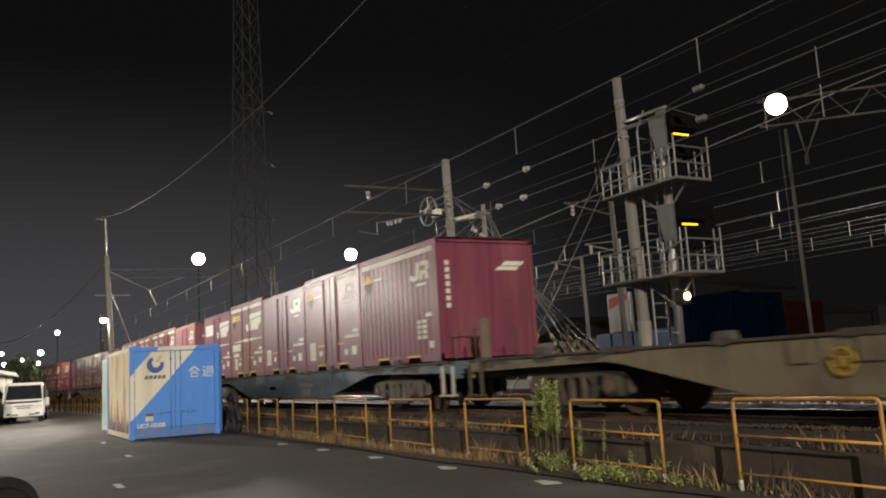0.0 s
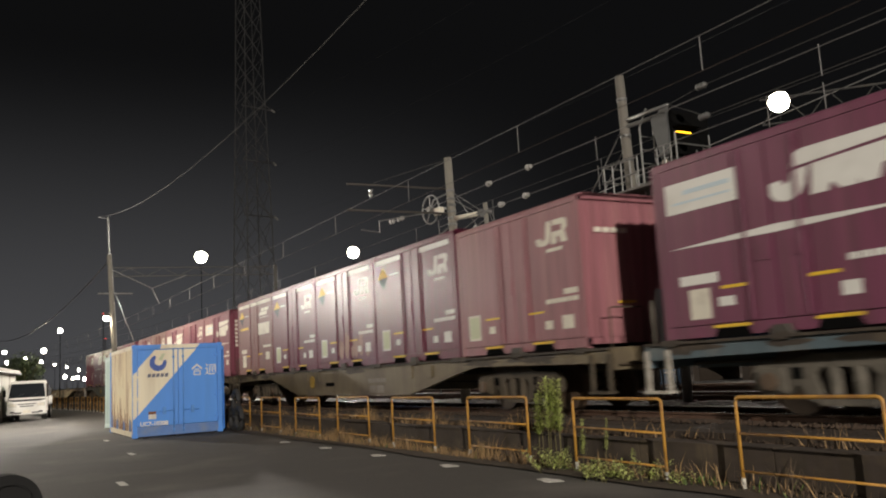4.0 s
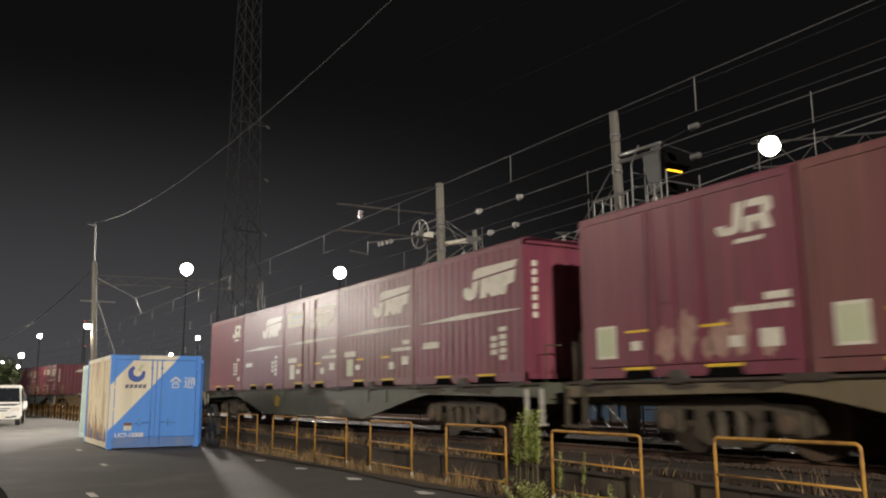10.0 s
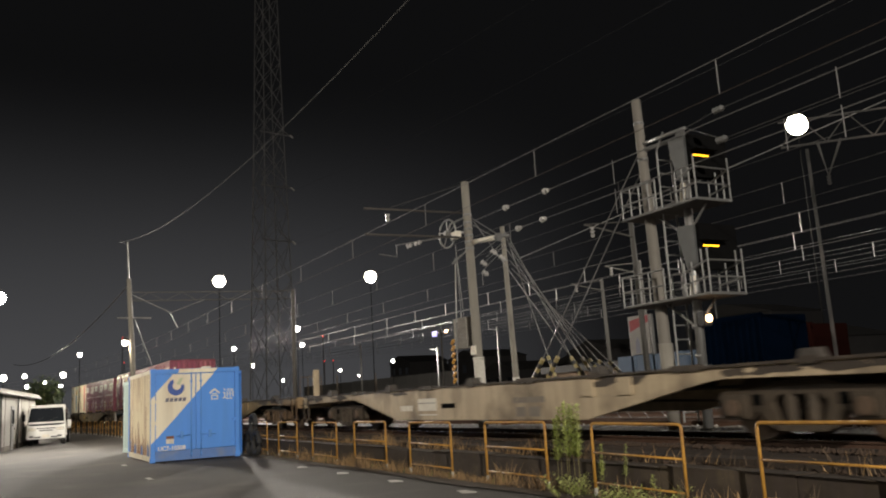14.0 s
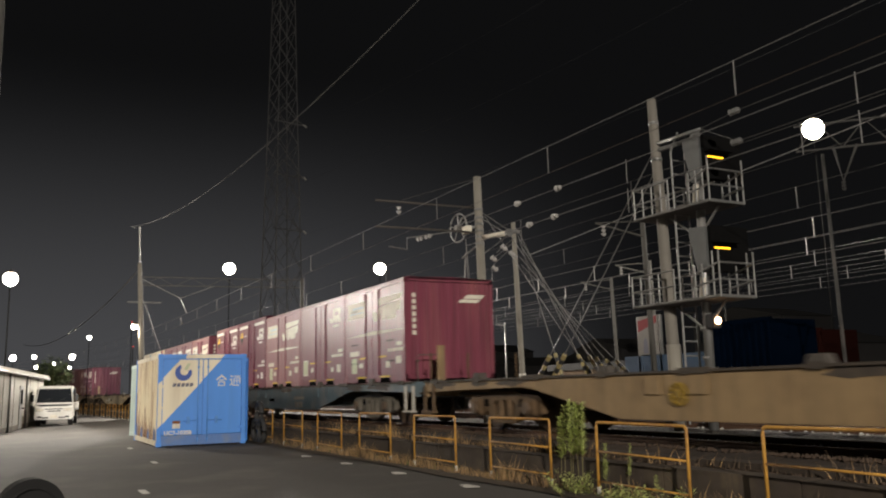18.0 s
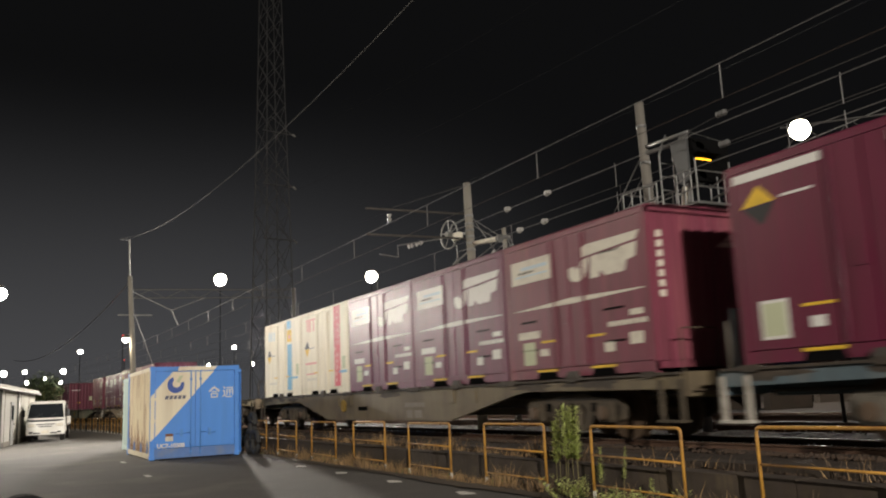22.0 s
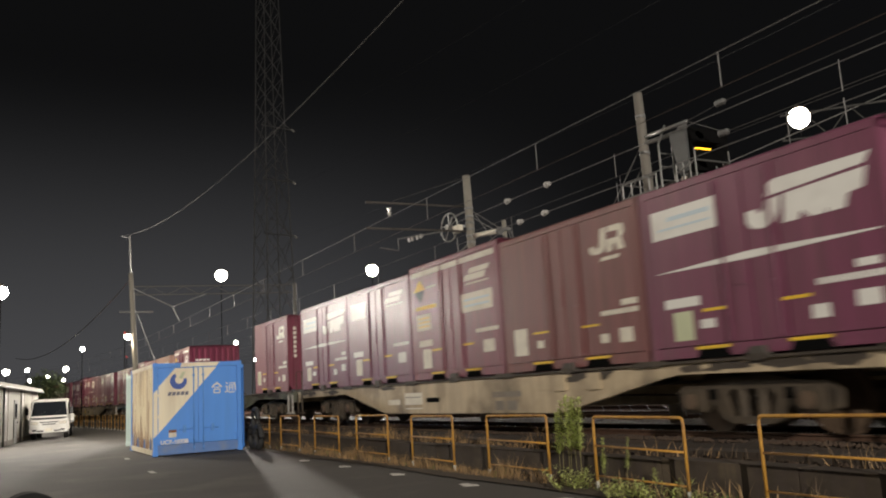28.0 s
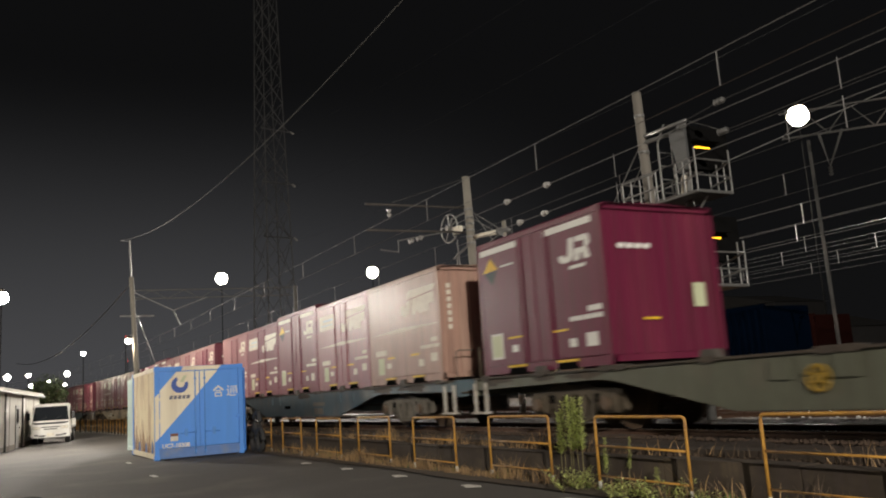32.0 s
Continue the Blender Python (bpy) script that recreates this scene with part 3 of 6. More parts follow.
for k in range(14):
    x, w, h = -0.4 - 0.31 * k, rng.uniform(0.02, 0.06), rng.uniform(0.3, 1.2)
    part("rust_run", prism(B(), [(x, H - 0.13), (x + w, H - 0.13), (x + w * 0.7, H - 0.13 - h), (x + w * 0.4, H - 0.13 - h * 0.9)], "y", -0.001, 0.003), RUST_PALE, blue, "brown streak below the top rail" if k == 0 else "")
for x, w, h in ((-0.5, 0.3, 0.35), (-1.7, 0.4, 0.28), (-3.1, 0.5, 0.3), (-4.2, 0.3, 0.4)):
    part("bare_patch", prism(B(), [(x - w / 2, 0.18), (x + w / 2, 0.18), (x + w * 0.4, 0.18 + h * 0.7), (x + w * 0.1, 0.18 + h), (x - w * 0.3, 0.18 + h * 0.8)], "y", -0.003, 0.003), BLUE_WORN, blue, "patch of old blue paint")
for k, (y0, y1) in enumerate(((0.13, 1.24), (1.25, 2.36))):
    door = part("door", box(B(), -0.1, -0.02, y0, y1, 0.31, H - 0.15), BLUE, blue, "blue steel container door", bevel=0.008)
    w, h = y1 - y0 - 0.02, H - 0.46 - 0.02
    band = clip_band(w, h, 0.15 + 1.12 * (y0 + 0.01), 1.46 + 1.07 * (y0 + 0.01), 1.1)
    if len(band) > 2:
        part("cream_band", prism(B(), [(y0 + 0.01 + u, 0.32 + v) for u, v in band], "x", -0.019, -0.015), CREAM, door, "cream diagonal band")
    edge = y1 - 0.13 if k == 0 else y0 + 0.13
    part("lock_rod", tube(B(), [(0.015, edge, 0.1), (0.015, edge, H - 0.12)], 0.017), BLUE_FITTING, door, smooth=True)
    for z in (0.16, 0.42, 1.3, 2.2):
        part("rod_bracket", box(B(), -0.02, 0.035, edge - 0.03, edge + 0.03, z, z + 0.05), BLUE_FITTING, door)
    part("lock_handle", tube(B(), [(0.03, edge, 0.72), (0.035, edge + (-0.42 if k == 0 else 0.42), 0.7)], 0.012), BLUE_FITTING, door, smooth=True)
    part("handle_keeper", box(B(), -0.02, 0.04, edge + (-0.3 if k == 0 else 0.22), edge + (-0.22 if k == 0 else 0.3), 0.62, 0.82), BLUE_FITTING, door)
    hy = 0.1 if k == 0 else W - 0.1
    for z in (0.45, 1.05, 1.65, 2.2):
        part("hinge", box(B(), -0.03, 0.02, hy - 0.1, hy + 0.1, z, z + 0.07), CREAM if k == 0 and 1.0 < z < 1.7 else BLUE, door)


def crescent(cy, cz, r, n=20):
    out = [(cy + r * math.cos(a), cz + r * math.sin(a)) for a in [radians(110 + 270 * i / n) for i in range(n + 1)]]
    inn = [(cy + 0.1 * r + 0.5 * r * math.cos(a), cz + 0.18 * r + 0.5 * r * math.sin(a)) for a in [radians(10 - 240 * (i / n) + 360) for i in range(n + 1)]]
    return out + inn


part("emblem", prism(B(), crescent(0.69, 2.07, 0.235), "x", -0.0145, -0.0105), LOGO_BLUE, blue, "dark blue crescent emblem")
part("emblem_tip", prism(B(), [(0.7, 2.16), (0.8, 2.33), (0.89, 2.33), (0.79, 2.13)], "x", -0.0145, -0.0105), GREEN_LABEL, blue, "pale green flash")
for i in range(5):
    y = 0.39 + i * 0.118
    part("word_bar", prism(B(), [(y, 1.67), (y + 0.09, 1.67), (y + 0.115, 1.77), (y + 0.025, 1.77)], "x", -0.0145, -0.0105), LOGO_GREY, blue, "dark slanted bar of a brand word")
part("post_band", prism(B(), [(0.004, 0.5), (0.115, 0.62), (0.115, 1.86), (0.004, 1.76)], "x", 0.001, 0.004), CREAM, blue, "cream band on the corner post")
part("header_band", prism(B(), [(0.74, 2.47), (1.76, 2.47), (1.87, 2.585), (0.78, 2.585)], "x", 0.001, 0.004), CREAM, blue, "cream band on the door header")
SY, SZ = 1.65, 1.67
for name_, pts in (("sign_roof", [(-0.03, 0.2), (0.13, 0.33), (0.29, 0.2), (0.26, 0.16), (0.13, 0.27), (0.0, 0.16)]), ("sign_bar", [(0.05, 0.155), (0.21, 0.155), (0.21, 0.185), (0.05, 0.185)]),
                   ("sign_bar", [(0.03, 0.0), (0.06, 0.0), (0.06, 0.13), (0.03, 0.13)]), ("sign_bar", [(0.2, 0.0), (0.23, 0.0), (0.23, 0.13), (0.2, 0.13)]),
                   ("sign_bar", [(0.06, 0.1), (0.2, 0.1), (0.2, 0.13), (0.06, 0.13)]), ("sign_bar", [(0.06, 0.0), (0.2, 0.0), (0.2, 0.03), (0.06, 0.03)]),
                   ("sign_hook", [(0.37, 0.2), (0.44, 0.2), (0.44, 0.06), (0.5, 0.03), (0.69, 0.03), (0.69, 0.0), (0.48, 0.0), (0.42, 0.04), (0.38, 0.0), (0.36, 0.03), (0.41, 0.07), (0.41, 0.17), (0.37, 0.17)]),
                   ("sign_dot", [(0.38, 0.29), (0.43, 0.24), (0.455, 0.265), (0.405, 0.31)]), ("sign_bar", [(0.48, 0.29), (0.68, 0.29), (0.65, 0.24), (0.62, 0.24), (0.635, 0.265), (0.48, 0.265)]),
                   ("sign_bar", [(0.48, 0.06), (0.51, 0.06), (0.51, 0.23), (0.48, 0.23)]), ("sign_bar", [(0.65, 0.06), (0.68, 0.06), (0.68, 0.23), (0.65, 0.23)]), ("sign_bar", [(0.567, 0.06), (0.593, 0.06), (0.593, 0.23), (0.567, 0.23)]),
                   ("sign_bar", [(0.512, 0.21), (0.565, 0.21), (0.565, 0.235), (0.512, 0.235)]), ("sign_bar", [(0.595, 0.21), (0.648, 0.21), (0.648, 0.235), (0.595, 0.235)]),
                   ("sign_bar", [(0.512, 0.14), (0.565, 0.14), (0.565, 0.16), (0.512, 0.16)]), ("sign_bar", [(0.595, 0.14), (0.648, 0.14), (0.648, 0.16), (0.595, 0.16)])):
    part(name_, prism(B(), [(SY + u, SZ + v) for u, v in pts], "x", -0.0185, -0.0145), WHITE_PAINT, blue, "white sign shape")
letters("container_number", "UC7-10308", 0.16, WHITE_PAINT, blue, pose(0.004, 0.57, 0.37, 90, 0, 90), "white container number")
part("warning_sticker", prism(B(), [(0.42, 0.5), (0.63, 0.5), (0.63, 0.63), (0.42, 0.63)], "x", -0.0185, -0.0145), PALE_LABEL, blue, "pale sticker")
part("sticker_top", prism(B(), [(0.42, 0.635), (0.63, 0.635), (0.63, 0.71), (0.42, 0.71)], "x", -0.0185, -0.0145), RUST, blue, "yellow and black sticker")
for y in (0.25, 1.15, 2.1):
    tagged(part("wooden_block", box(B(), -25.02, -24.9, 3.98 + y, 4.12 + y, 0, 0.03), SLEEPER), "small timber under the container", "timber block", "timbers under the container")

teal = thing("freight_container", "teal freight container standing behind the blue one", "freight container", pose(-29.8, 4.32, 0.01, 0, 0, -0.4))
part("shell", box(B(), -3.6, -0.08, 0.06, 2.4, 0.14, 2.5), TEAL, teal)
part("side_sheet", corrugated(B(), -3.6, -0.1, 0.16, 2.44, 0.04, -0.04, 0.3), TEAL, teal)
corner_posts(teal, TEAL, 3.7, 2.45, 2.55)
for z in (0.03, 2.44):
    part("rail", box(B(), -3.58, -0.12, 0, 0.1, z, z + 0.12), TEAL, teal)

# clutter between the container and the fence
hose = thing("tyre_pile", "dark worn tyres leaning beside the container", "tyres", pose(-24.2, 6.75, 0))
for i, (dx, dz, r) in enumerate(((0, 0.375, 0.3), (-0.62, 0.375, 0.3), (-0.3, 0.88, 0.28))):
    bm = B()
    ring = [(dx + r * math.cos(a), 0.0, dz + r * math.sin(a)) for a in [6.28318 * k / 18 for k in range(18)]]
    tube(bm, ring + ring[:1], 0.075, 8, caps=False)
    part("tyre", bm, RUBBER, hose, smooth=True)


# ---- white truck ----
def truck():
    t = thing("flatbed_truck", "small white flatbed truck parked beside the building", "truck", pose(-50.0, 1.67, 0, 0, 0, -8))
    w = 1.86
    cab = part("cab", prism(B(), [(0.0, 0.42), (0.03, 0.7), (0.02, 1.02), (-0.05, 1.16), (-0.12, 1.22), (-0.4, 2.02), (-0.48, 2.08), (-0.6, 2.11), (-1.45, 2.11), (-1.55, 2.04), (-1.58, 1.9), (-1.58, 0.42)], "y", 0, w), WHITE_PAINT, t, bevel=0.06)
    for v in cab.data.vertices:
        if v.co.z > 1.2:
            v.co.y = w / 2 + (v.co.y - w / 2) * (1 - 0.1 * (v.co.z - 1.2))
    part("windscreen", prism(B(), [(0.05, 1.22), (w - 0.05, 1.22), (w - 0.15, 2.0), (0.15, 2.0)], "x", -0.012, 0.0), GLASS, cab, "dark curved windscreen")
    cab.children[-1].data.transform(Matrix.Translation((-0.1, 0, 0)) @ Matrix.Translation((0, 0, 1.24)) @ Matrix.Rotation(radians(-18.5), 4, "Y") @ Matrix.Translation((0, 0, -1.24)))
    for y in (-0.004, w - 0.008):
        part("side_window", prism(B(), [(-0.5, 1.25), (-1.35, 1.22), (-1.35, 1.92), (-0.58, 1.95)], "y", y, y + 0.012), GLASS, cab)
        part("door_seam", box(B(), -1.44, -1.42, y, y + 0.012, 0.6, 1.98), BLACK, cab)
        part("wing_mirror", box(B(), -0.2, -0.08, y - 0.22 if y < 0 else y + 0.1, y - 0.08 if y < 0 else y + 0.24, 1.3, 1.66), BLACK, cab, bevel=0.02)
    part("grille", box(B(), 0.0, 0.045, 0.46, w - 0.46, 0.74, 0.94), WHITE_PAINT, cab, bevel=0.015)
    for z, e in ((0.75, 0.6), (0.86, 0.48)):
        part("grille_slot", box(B(), 0.04, 0.05, e, w - e, z, z + 0.055), BLACK, cab, "dark grille slot")
    for y in (0.36, w - 0.68):
        part("bumper_intake", box(B(), 0.058, 0.066, y, y + 0.32, 0.4, 0.47), BLACK, cab, "dark bumper opening")
    part("badge", disc(B(), (0.052, w / 2, 0.885), "x", 0.05, 0.015, 14), GALV, cab, "small chrome badge")
    part("front_panel_crease", prism(B(), [(0.03, 1.1), (0.3, 1.03), (w - 0.3, 1.03), (w - 0.03, 1.1), (w - 0.03, 1.135), (0.03, 1.135)], "x", 0.0, 0.03), BLACK, cab, "dark wiper cowl")
    for y in (0.04, w - 0.46):
        hl = part("headlight", box(B(), -0.04, 0.04, y, y + 0.42, 0.74, 0.95), GALV, cab, "clear headlight", bevel=0.03)
        part("lens", box(B(), 0.03, 0.046, y + 0.05, y + 0.37, 0.78, 0.91), PALE_LABEL, hl)
        part("fog_light", box(B(), 0.05, 0.07, y + 0.1, y + 0.3, 0.43, 0.52), BLACK, cab)
    for y in (0.35, 1.05):
        part("wiper", tube(B(), [(-0.08, y, 1.22), (-0.2, y + 0.5, 1.5)], 0.01), BLACK, cab)
    part("bumper", box(B(), -0.15, 0.06, -0.02, w + 0.02, 0.34, 0.6), WHITE_PAINT, t, bevel=0.03)
    part("number_plate", box(B(), 0.067, 0.079, 0.76, 1.1, 0.42, 0.57), PALE_LABEL, t)
    part("chassis", box(B(), -4.5, -0.2, 0.5, 1.36, 0.45, 0.62), DARK_STEEL, t)
    part("load_bed", box(B(), -4.7, -1.68, 0, w, 0.78, 0.88), GALV, t)
    for y in (0.0, w - 0.04):
        part("drop_side", box(B(), -4.7, -1.68, y, y + 0.04, 0.88, 1.26), WHITE_PAINT, t)
    part("tailboard", box(B(), -4.72, -4.68, 0, w, 0.88, 1.26), WHITE_PAINT, t)
    part("headboard", box(B(), -1.7, -1.66, 0, w, 0.88, 1.9), WHITE_PAINT, t)
    for x in (-0.75, -3.6):
        for y in (0.13, w - 0.13):
            wh = part("wheel", disc(B(), (x, y, 0.36), "y", 0.36, 0.24, 22), RUBBER, t, bevel=0.03)
            part("rim", disc(B(), (x, y + (-0.115 if y < 1 else 0.115), 0.36), "y", 0.2, 0.03, 16), GALV, wh, "grey steel rim")
    return t


truck()

# ---- white one-storey building at the road ----
bl = thing("site_building", "long low off-white building with a flat roof", "building", pose(-56.2, 2.3, 0, 0, 0, -8.2))
part("wall", box(B(), 0, 34, -6, 0, -0.05, 2.62), WALL_WHITE, bl)
part("roof_slab", box(B(), -0.25, 34.2, -6.2, 0.22, 2.62, 2.8), WALL_WHITE, bl, bevel=0.02)
part("plinth", box(B(), -0.02, 34, -0.02, 0.03, -0.05, 0.22), CONCRETE, bl, "grey stained wall foot")
dr = part("door", box(B(), 9.2, 10.3, -0.02, 0.04, 0.0, 2.08), GALV, bl, "grey aluminium door")
part("door_pane", box(B(), 9.4, 10.1, 0.03, 0.046, 1.15, 1.9), GLASS, dr)
part("door_knob", disc(B(), (9.32, 0.07, 1.0), "y", 0.04, 0.06, 12), GALV, dr)
wi = part("window", box(B(), 16.8, 18.2, -0.02, 0.035, 1.0, 2.1), GALV, bl, "aluminium window frame")
part("pane", box(B(), 16.88, 18.12, 0.03, 0.042, 1.07, 2.03), GLASS, wi)
for x in (3.0, 6.4, 12.2, 15.4):
    part("wall_seam", box(B(), x, x + 0.03, 0.0, 0.012, 0.22, 2.62), DARK_STEEL, bl)
part("gutter", tube(B(), [(-0.2, 0.26, 2.6), (34.0, 0.26, 2.6)], 0.06, 10), GALV, bl, smooth=True)
for x in (8.2, 14.0):
    part("downpipe", tube(B(), [(x, 0.08, 0), (x, 0.08, 2.62)], 0.05), GALV, bl, smooth=True)
part("side_window", box(B(), -0.035, 0.02, -3.5, -2.5, 1.0, 2.1), GLASS, bl)


# ---- poles ----
def strap(t, z, r, at=(0, 0)):
    part("steel_band", tube(B(), [(at[0], at[1], z), (at[0], at[1], z + 0.07)], r, 16), GALV, t, smooth=True)


def concrete_pole(x, y, base, top, r0, r1, label, lean=(0, 0), bands=(), foot=0.0):
    t = thing("catenary_pole", label, "pole", pose(x, y, base), "concrete catenary poles beside the track")
    h = top - base
    part("shaft", tube(B(), [(foot + (lean[0] - foot) * k / 8, lean[1] * k / 8, h * k / 8) for k in range(9)], r0, 18, r1), POLE_CONCRETE, t, smooth=True)
    for z in bands:
        k = z / h
        strap(t, z, r0 + (r1 - r0) * k + 0.01, (foot + (lean[0] - foot) * k, lean[1] * k))
    return t


def insulator(bm, a, b, n=5, r=0.07):
    a, b = Vector(a), Vector(b)
    for k in range(n):
        p, q = a.lerp(b, (k + 0.15) / n), a.lerp(b, (k + 0.85) / n)
        tube(bm, [p, q], r, 10, r * 0.45)
    return bm


# tensioning pole with its balance wheel
LP_GREY = mat("weight_grey", (0.22, 0.205, 0.18), 0.8, vary=0.2, scale=8, stain=(0.1, 0.08, 0.06), amount=0.6)
p1 = concrete_pole(-21.0, 12.55, 0.4, 7.82, 0.148, 0.118, "pale concrete pole with a wire tensioning wheel", (-0.35, 0.0), (5.3, 5.5, 5.7, 5.9, 6.1, 6.35), -0.11)
wheel = part("balance_wheel", tube(B(), [(0.44 * math.cos(a), 0, 0.44 * math.sin(a)) for a in [6.28318 * k / 28 for k in range(29)]], 0.026, 8, caps=False), GALV, p1, "grey spoked balance wheel", smooth=True)
wheel.matrix_basis = pose(-0.97, -0.35, 5.92, 0, 0, 6)
for k in range(5):
    a = 6.28318 * k / 5 + 0.4
    part("spoke", tube(B(), [(0, 0, 0), (0.43 * math.cos(a), 0, 0.43 * math.sin(a))], 0.017), GALV, wheel)
part("hub", disc(B(), (0, 0, 0), "y", 0.09, 0.2), GALV, wheel)
part("wheel_axle", tube(B(), [(-0.97, -0.35, 5.92), (-0.4, -0.1, 5.86)], 0.045), GALV, p1, smooth=True)
part("wheel_fork", tube(B(), [(-0.3, 0, 6.35), (-0.85, -0.3, 6.2), (-0.97, -0.35, 5.92)], 0.03), GALV, p1)
part("bracket_box", box(B(), -0.72, -0.38, -0.38, -0.2, 5.68, 5.9), PALE_LABEL, p1, "pale bracket box", bevel=0.02)
# cantilever arms over the line, insulators and steady arm
for z, end in ((6.46, -3.35), (5.7, -3.35)):
    part("cantilever_arm", tube(B(), [(-0.4, -0.1, z), (-0.4, end, z - 0.04)], 0.032), DARK_STEEL, p1, smooth=True)
part("top_wire", tube(B(), [(-0.4, -0.1, 7.35), (-0.4, -2.5, 6.5)], 0.012, 6), WIRE_DARK, p1)
for (y, z), (y1, z1) in (((-2.62, 6.3), (-2.62, 6.05)), ((-2.05, 5.36), (-1.85, 5.42)), ((-1.8, 5.44), (-1.55, 5.52))):
    part("arm_insulator", insulator(B(), (-0.4, y, z), (-0.4, y1, z1), 2, 0.075), PORCELAIN, p1, "pale grey insulator")
part("registration_pipe", tube(B(), [(-0.4, -0.9, 5.66), (-0.4, -2.38, 5.38), (-0.4, -2.38, 5.04), (-0.4, -2.95, 5.1)], 0.02), GALV, p1)
part("strut", tube(B(), [(-0.2, 0.05, 5.52), (0.8, 0.35, 5.5)], 0.075), PALE_LABEL, p1, "pale insulating strut", smooth=True)
part("strut_cap", disc(B(), (0.8, 0.35, 5.5), "x", 0.12, 0.1, 12), GALV, p1)
for z0, z1 in ((6.3, 5.6), (6.1, 5.45), (5.0, 5.42)):
    part("pull_rod", tube(B(), [(-0.22, 0.05, z0), (0.78, 0.33, z1)], 0.013), GALV, p1)
for x, y, z in ((0.04, 0.85, 5.08), (0.21, 0.45, 5.21), (-0.39, 0.45, 4.97), (-0.34, 0.45, 4.66)):
    part("guy_insulator", insulator(B(), (x, y, z), (x + 0.14, y + 0.1, z - 0.14), 2, 0.085), PORCELAIN, p1)
for x0, x1, z in ((0.0, 0.75, 5.05), (-0.2, 0.3, 4.7), (-0.2, 0.65, 4.9)):
    part("guy_link", tube(B(), [(x0, 0.4, z), (x1, 0.6, z + 0.35)], 0.012), GALV, p1)
part("weight_lever", tube(B(), [(-1.05, -0.2, 5.0), (-0.5, 0.0, 5.3)], 0.03), GALV, p1)
for k in range(10):
    part("counterweight", box(B(), -1.85, -1.05, 0.15, 0.55, 2.42 + 0.095 * k, 2.505 + 0.095 * k), LP_GREY, p1, "grey counterweight" if k == 0 else "", bevel=0.012)
for dx in (-1.55, -1.4):
    part("weight_rope", tube(B(), [(dx, 0.3, 3.35), (-0.97, -0.1, 5.6)], 0.011), WIRE, p1)
part("guide_rod", tube(B(), [(-1.95, 0.2, 0.3), (-1.2, 0.0, 5.2)], 0.018), GALV, p1)
for k in range(7):
    part("guide_clip", tube(B(), [(-1.82, 0.05, 1.4 + 0.2 * k), (-1.7, 0.05, 1.5 + 0.2 * k)], 0.05, 8), FENCE, p1, "orange guide clip" if k == 0 else "")
part("pole_plate", box(B(), -0.18, 0.08, -0.24, -0.2, 2.15, 2.4), PALE_LABEL, p1, "small white plate")
part("pole_collar", tube(B(), [(-0.11, 0, 0.5), (-0.16, 0, 2.0)], 0.168, 18, 0.158), FENCE_FOOT, p1, "pale wrapped collar", smooth=True)
part("collar_lip", tube(B(), [(-0.16, 0, 2.0), (-0.16, 0, 2.07)], 0.17, 18), FENCE_FOOT, p1, smooth=True)

p2 = concrete_pole(-24.45, 16.0, 0.4, 7.3, 0.112, 0.078, "slim pale concrete pole with stay wires", (-0.3, 0), (5.6,))
part("pole_collar", tube(B(), [(0, 0, 0.4), (-0.05, 0, 1.5)], 0.128, 18, 0.124), FENCE_FOOT, p2, smooth=True)
part("stay_cap", box(B(), -0.45, -0.1, -0.15, 0.15, 6.5, 6.6), GALV, p2)

# stay wires with striped guards
STAY_TOPS = ((-24.6, 16.0, 7.1), (-21.35, 12.8, 6.6), (-20.2, 12.9, 5.9), (-13.55, 12.65, 6.7), (-13.55, 12.65, 6.25))
guard_y = mat("guard_yellow", (0.3, 0.245, 0.11), 0.5, vary=0.15)
for k, (gx, gy) in enumerate(((-20.2, 16.2), (-19.9, 16.6), (-18.9, 16.2), (-18.5, 16.5), (-18.1, 16.8), (-21.6, 16.0), (-21.8, 17.9), (-21.5, 18.0), (-19.9, 12.7), (-19.3, 12.8))):
    st = thing("stay_wire", "steel stay wire with a yellow and black guard", "stay wire", group="stay wires of the poles")
    top = (-24.4 + 0.08 * (k % 3), 16.0, 6.9 - 0.3 * k) if k < 5 else STAY_TOPS[k - 5]
    part("wire", tube(B(), [(gx, gy, 0.45), top], 0.013, 6), WIRE, st)
    d = (Vector(top) - Vector((gx, gy, 0.45))).normalized()
    o = Vector((gx, gy, 0.45))
    o += d * (0.86 / d.z)
    for j in range(8):
        part("guard_band", tube(B(), [o + d * (0.1 + 0.15 * j), o + d * (0.25 + 0.15 * j)], 0.062, 10), guard_y if j % 2 else BLACK, st)

# signal pole and mast
p3 = concrete_pole(-13.25, 12.6, 0.4, 7.75, 0.14, 0.1, "tall concrete pole beside the signal mast", (-0.34, 0), (5.35, 5.9, 6.75), -0.13)
p3.children[0].data.materials[0] = mat("dark_pole_concrete", (0.15, 0.138, 0.118), 0.85, vary=0.2, scale=12, bump=0.002, stain=(0.09, 0.08, 0.068), amount=0.6, stain_scale=1.5, stretch=V)
part("pole_collar", tube(B(), [(-0.13, 0, 0.5), (-0.17, 0, 1.85)], 0.16, 18, 0.15), POLE_CONCRETE, p3, smooth=True)
part("bracket_arm", tube(B(), [(-0.3, 0, 6.3), (1.25, -0.2, 6.17)], 0.04, 10), GALV, p3, "grey bracket arm", smooth=True)
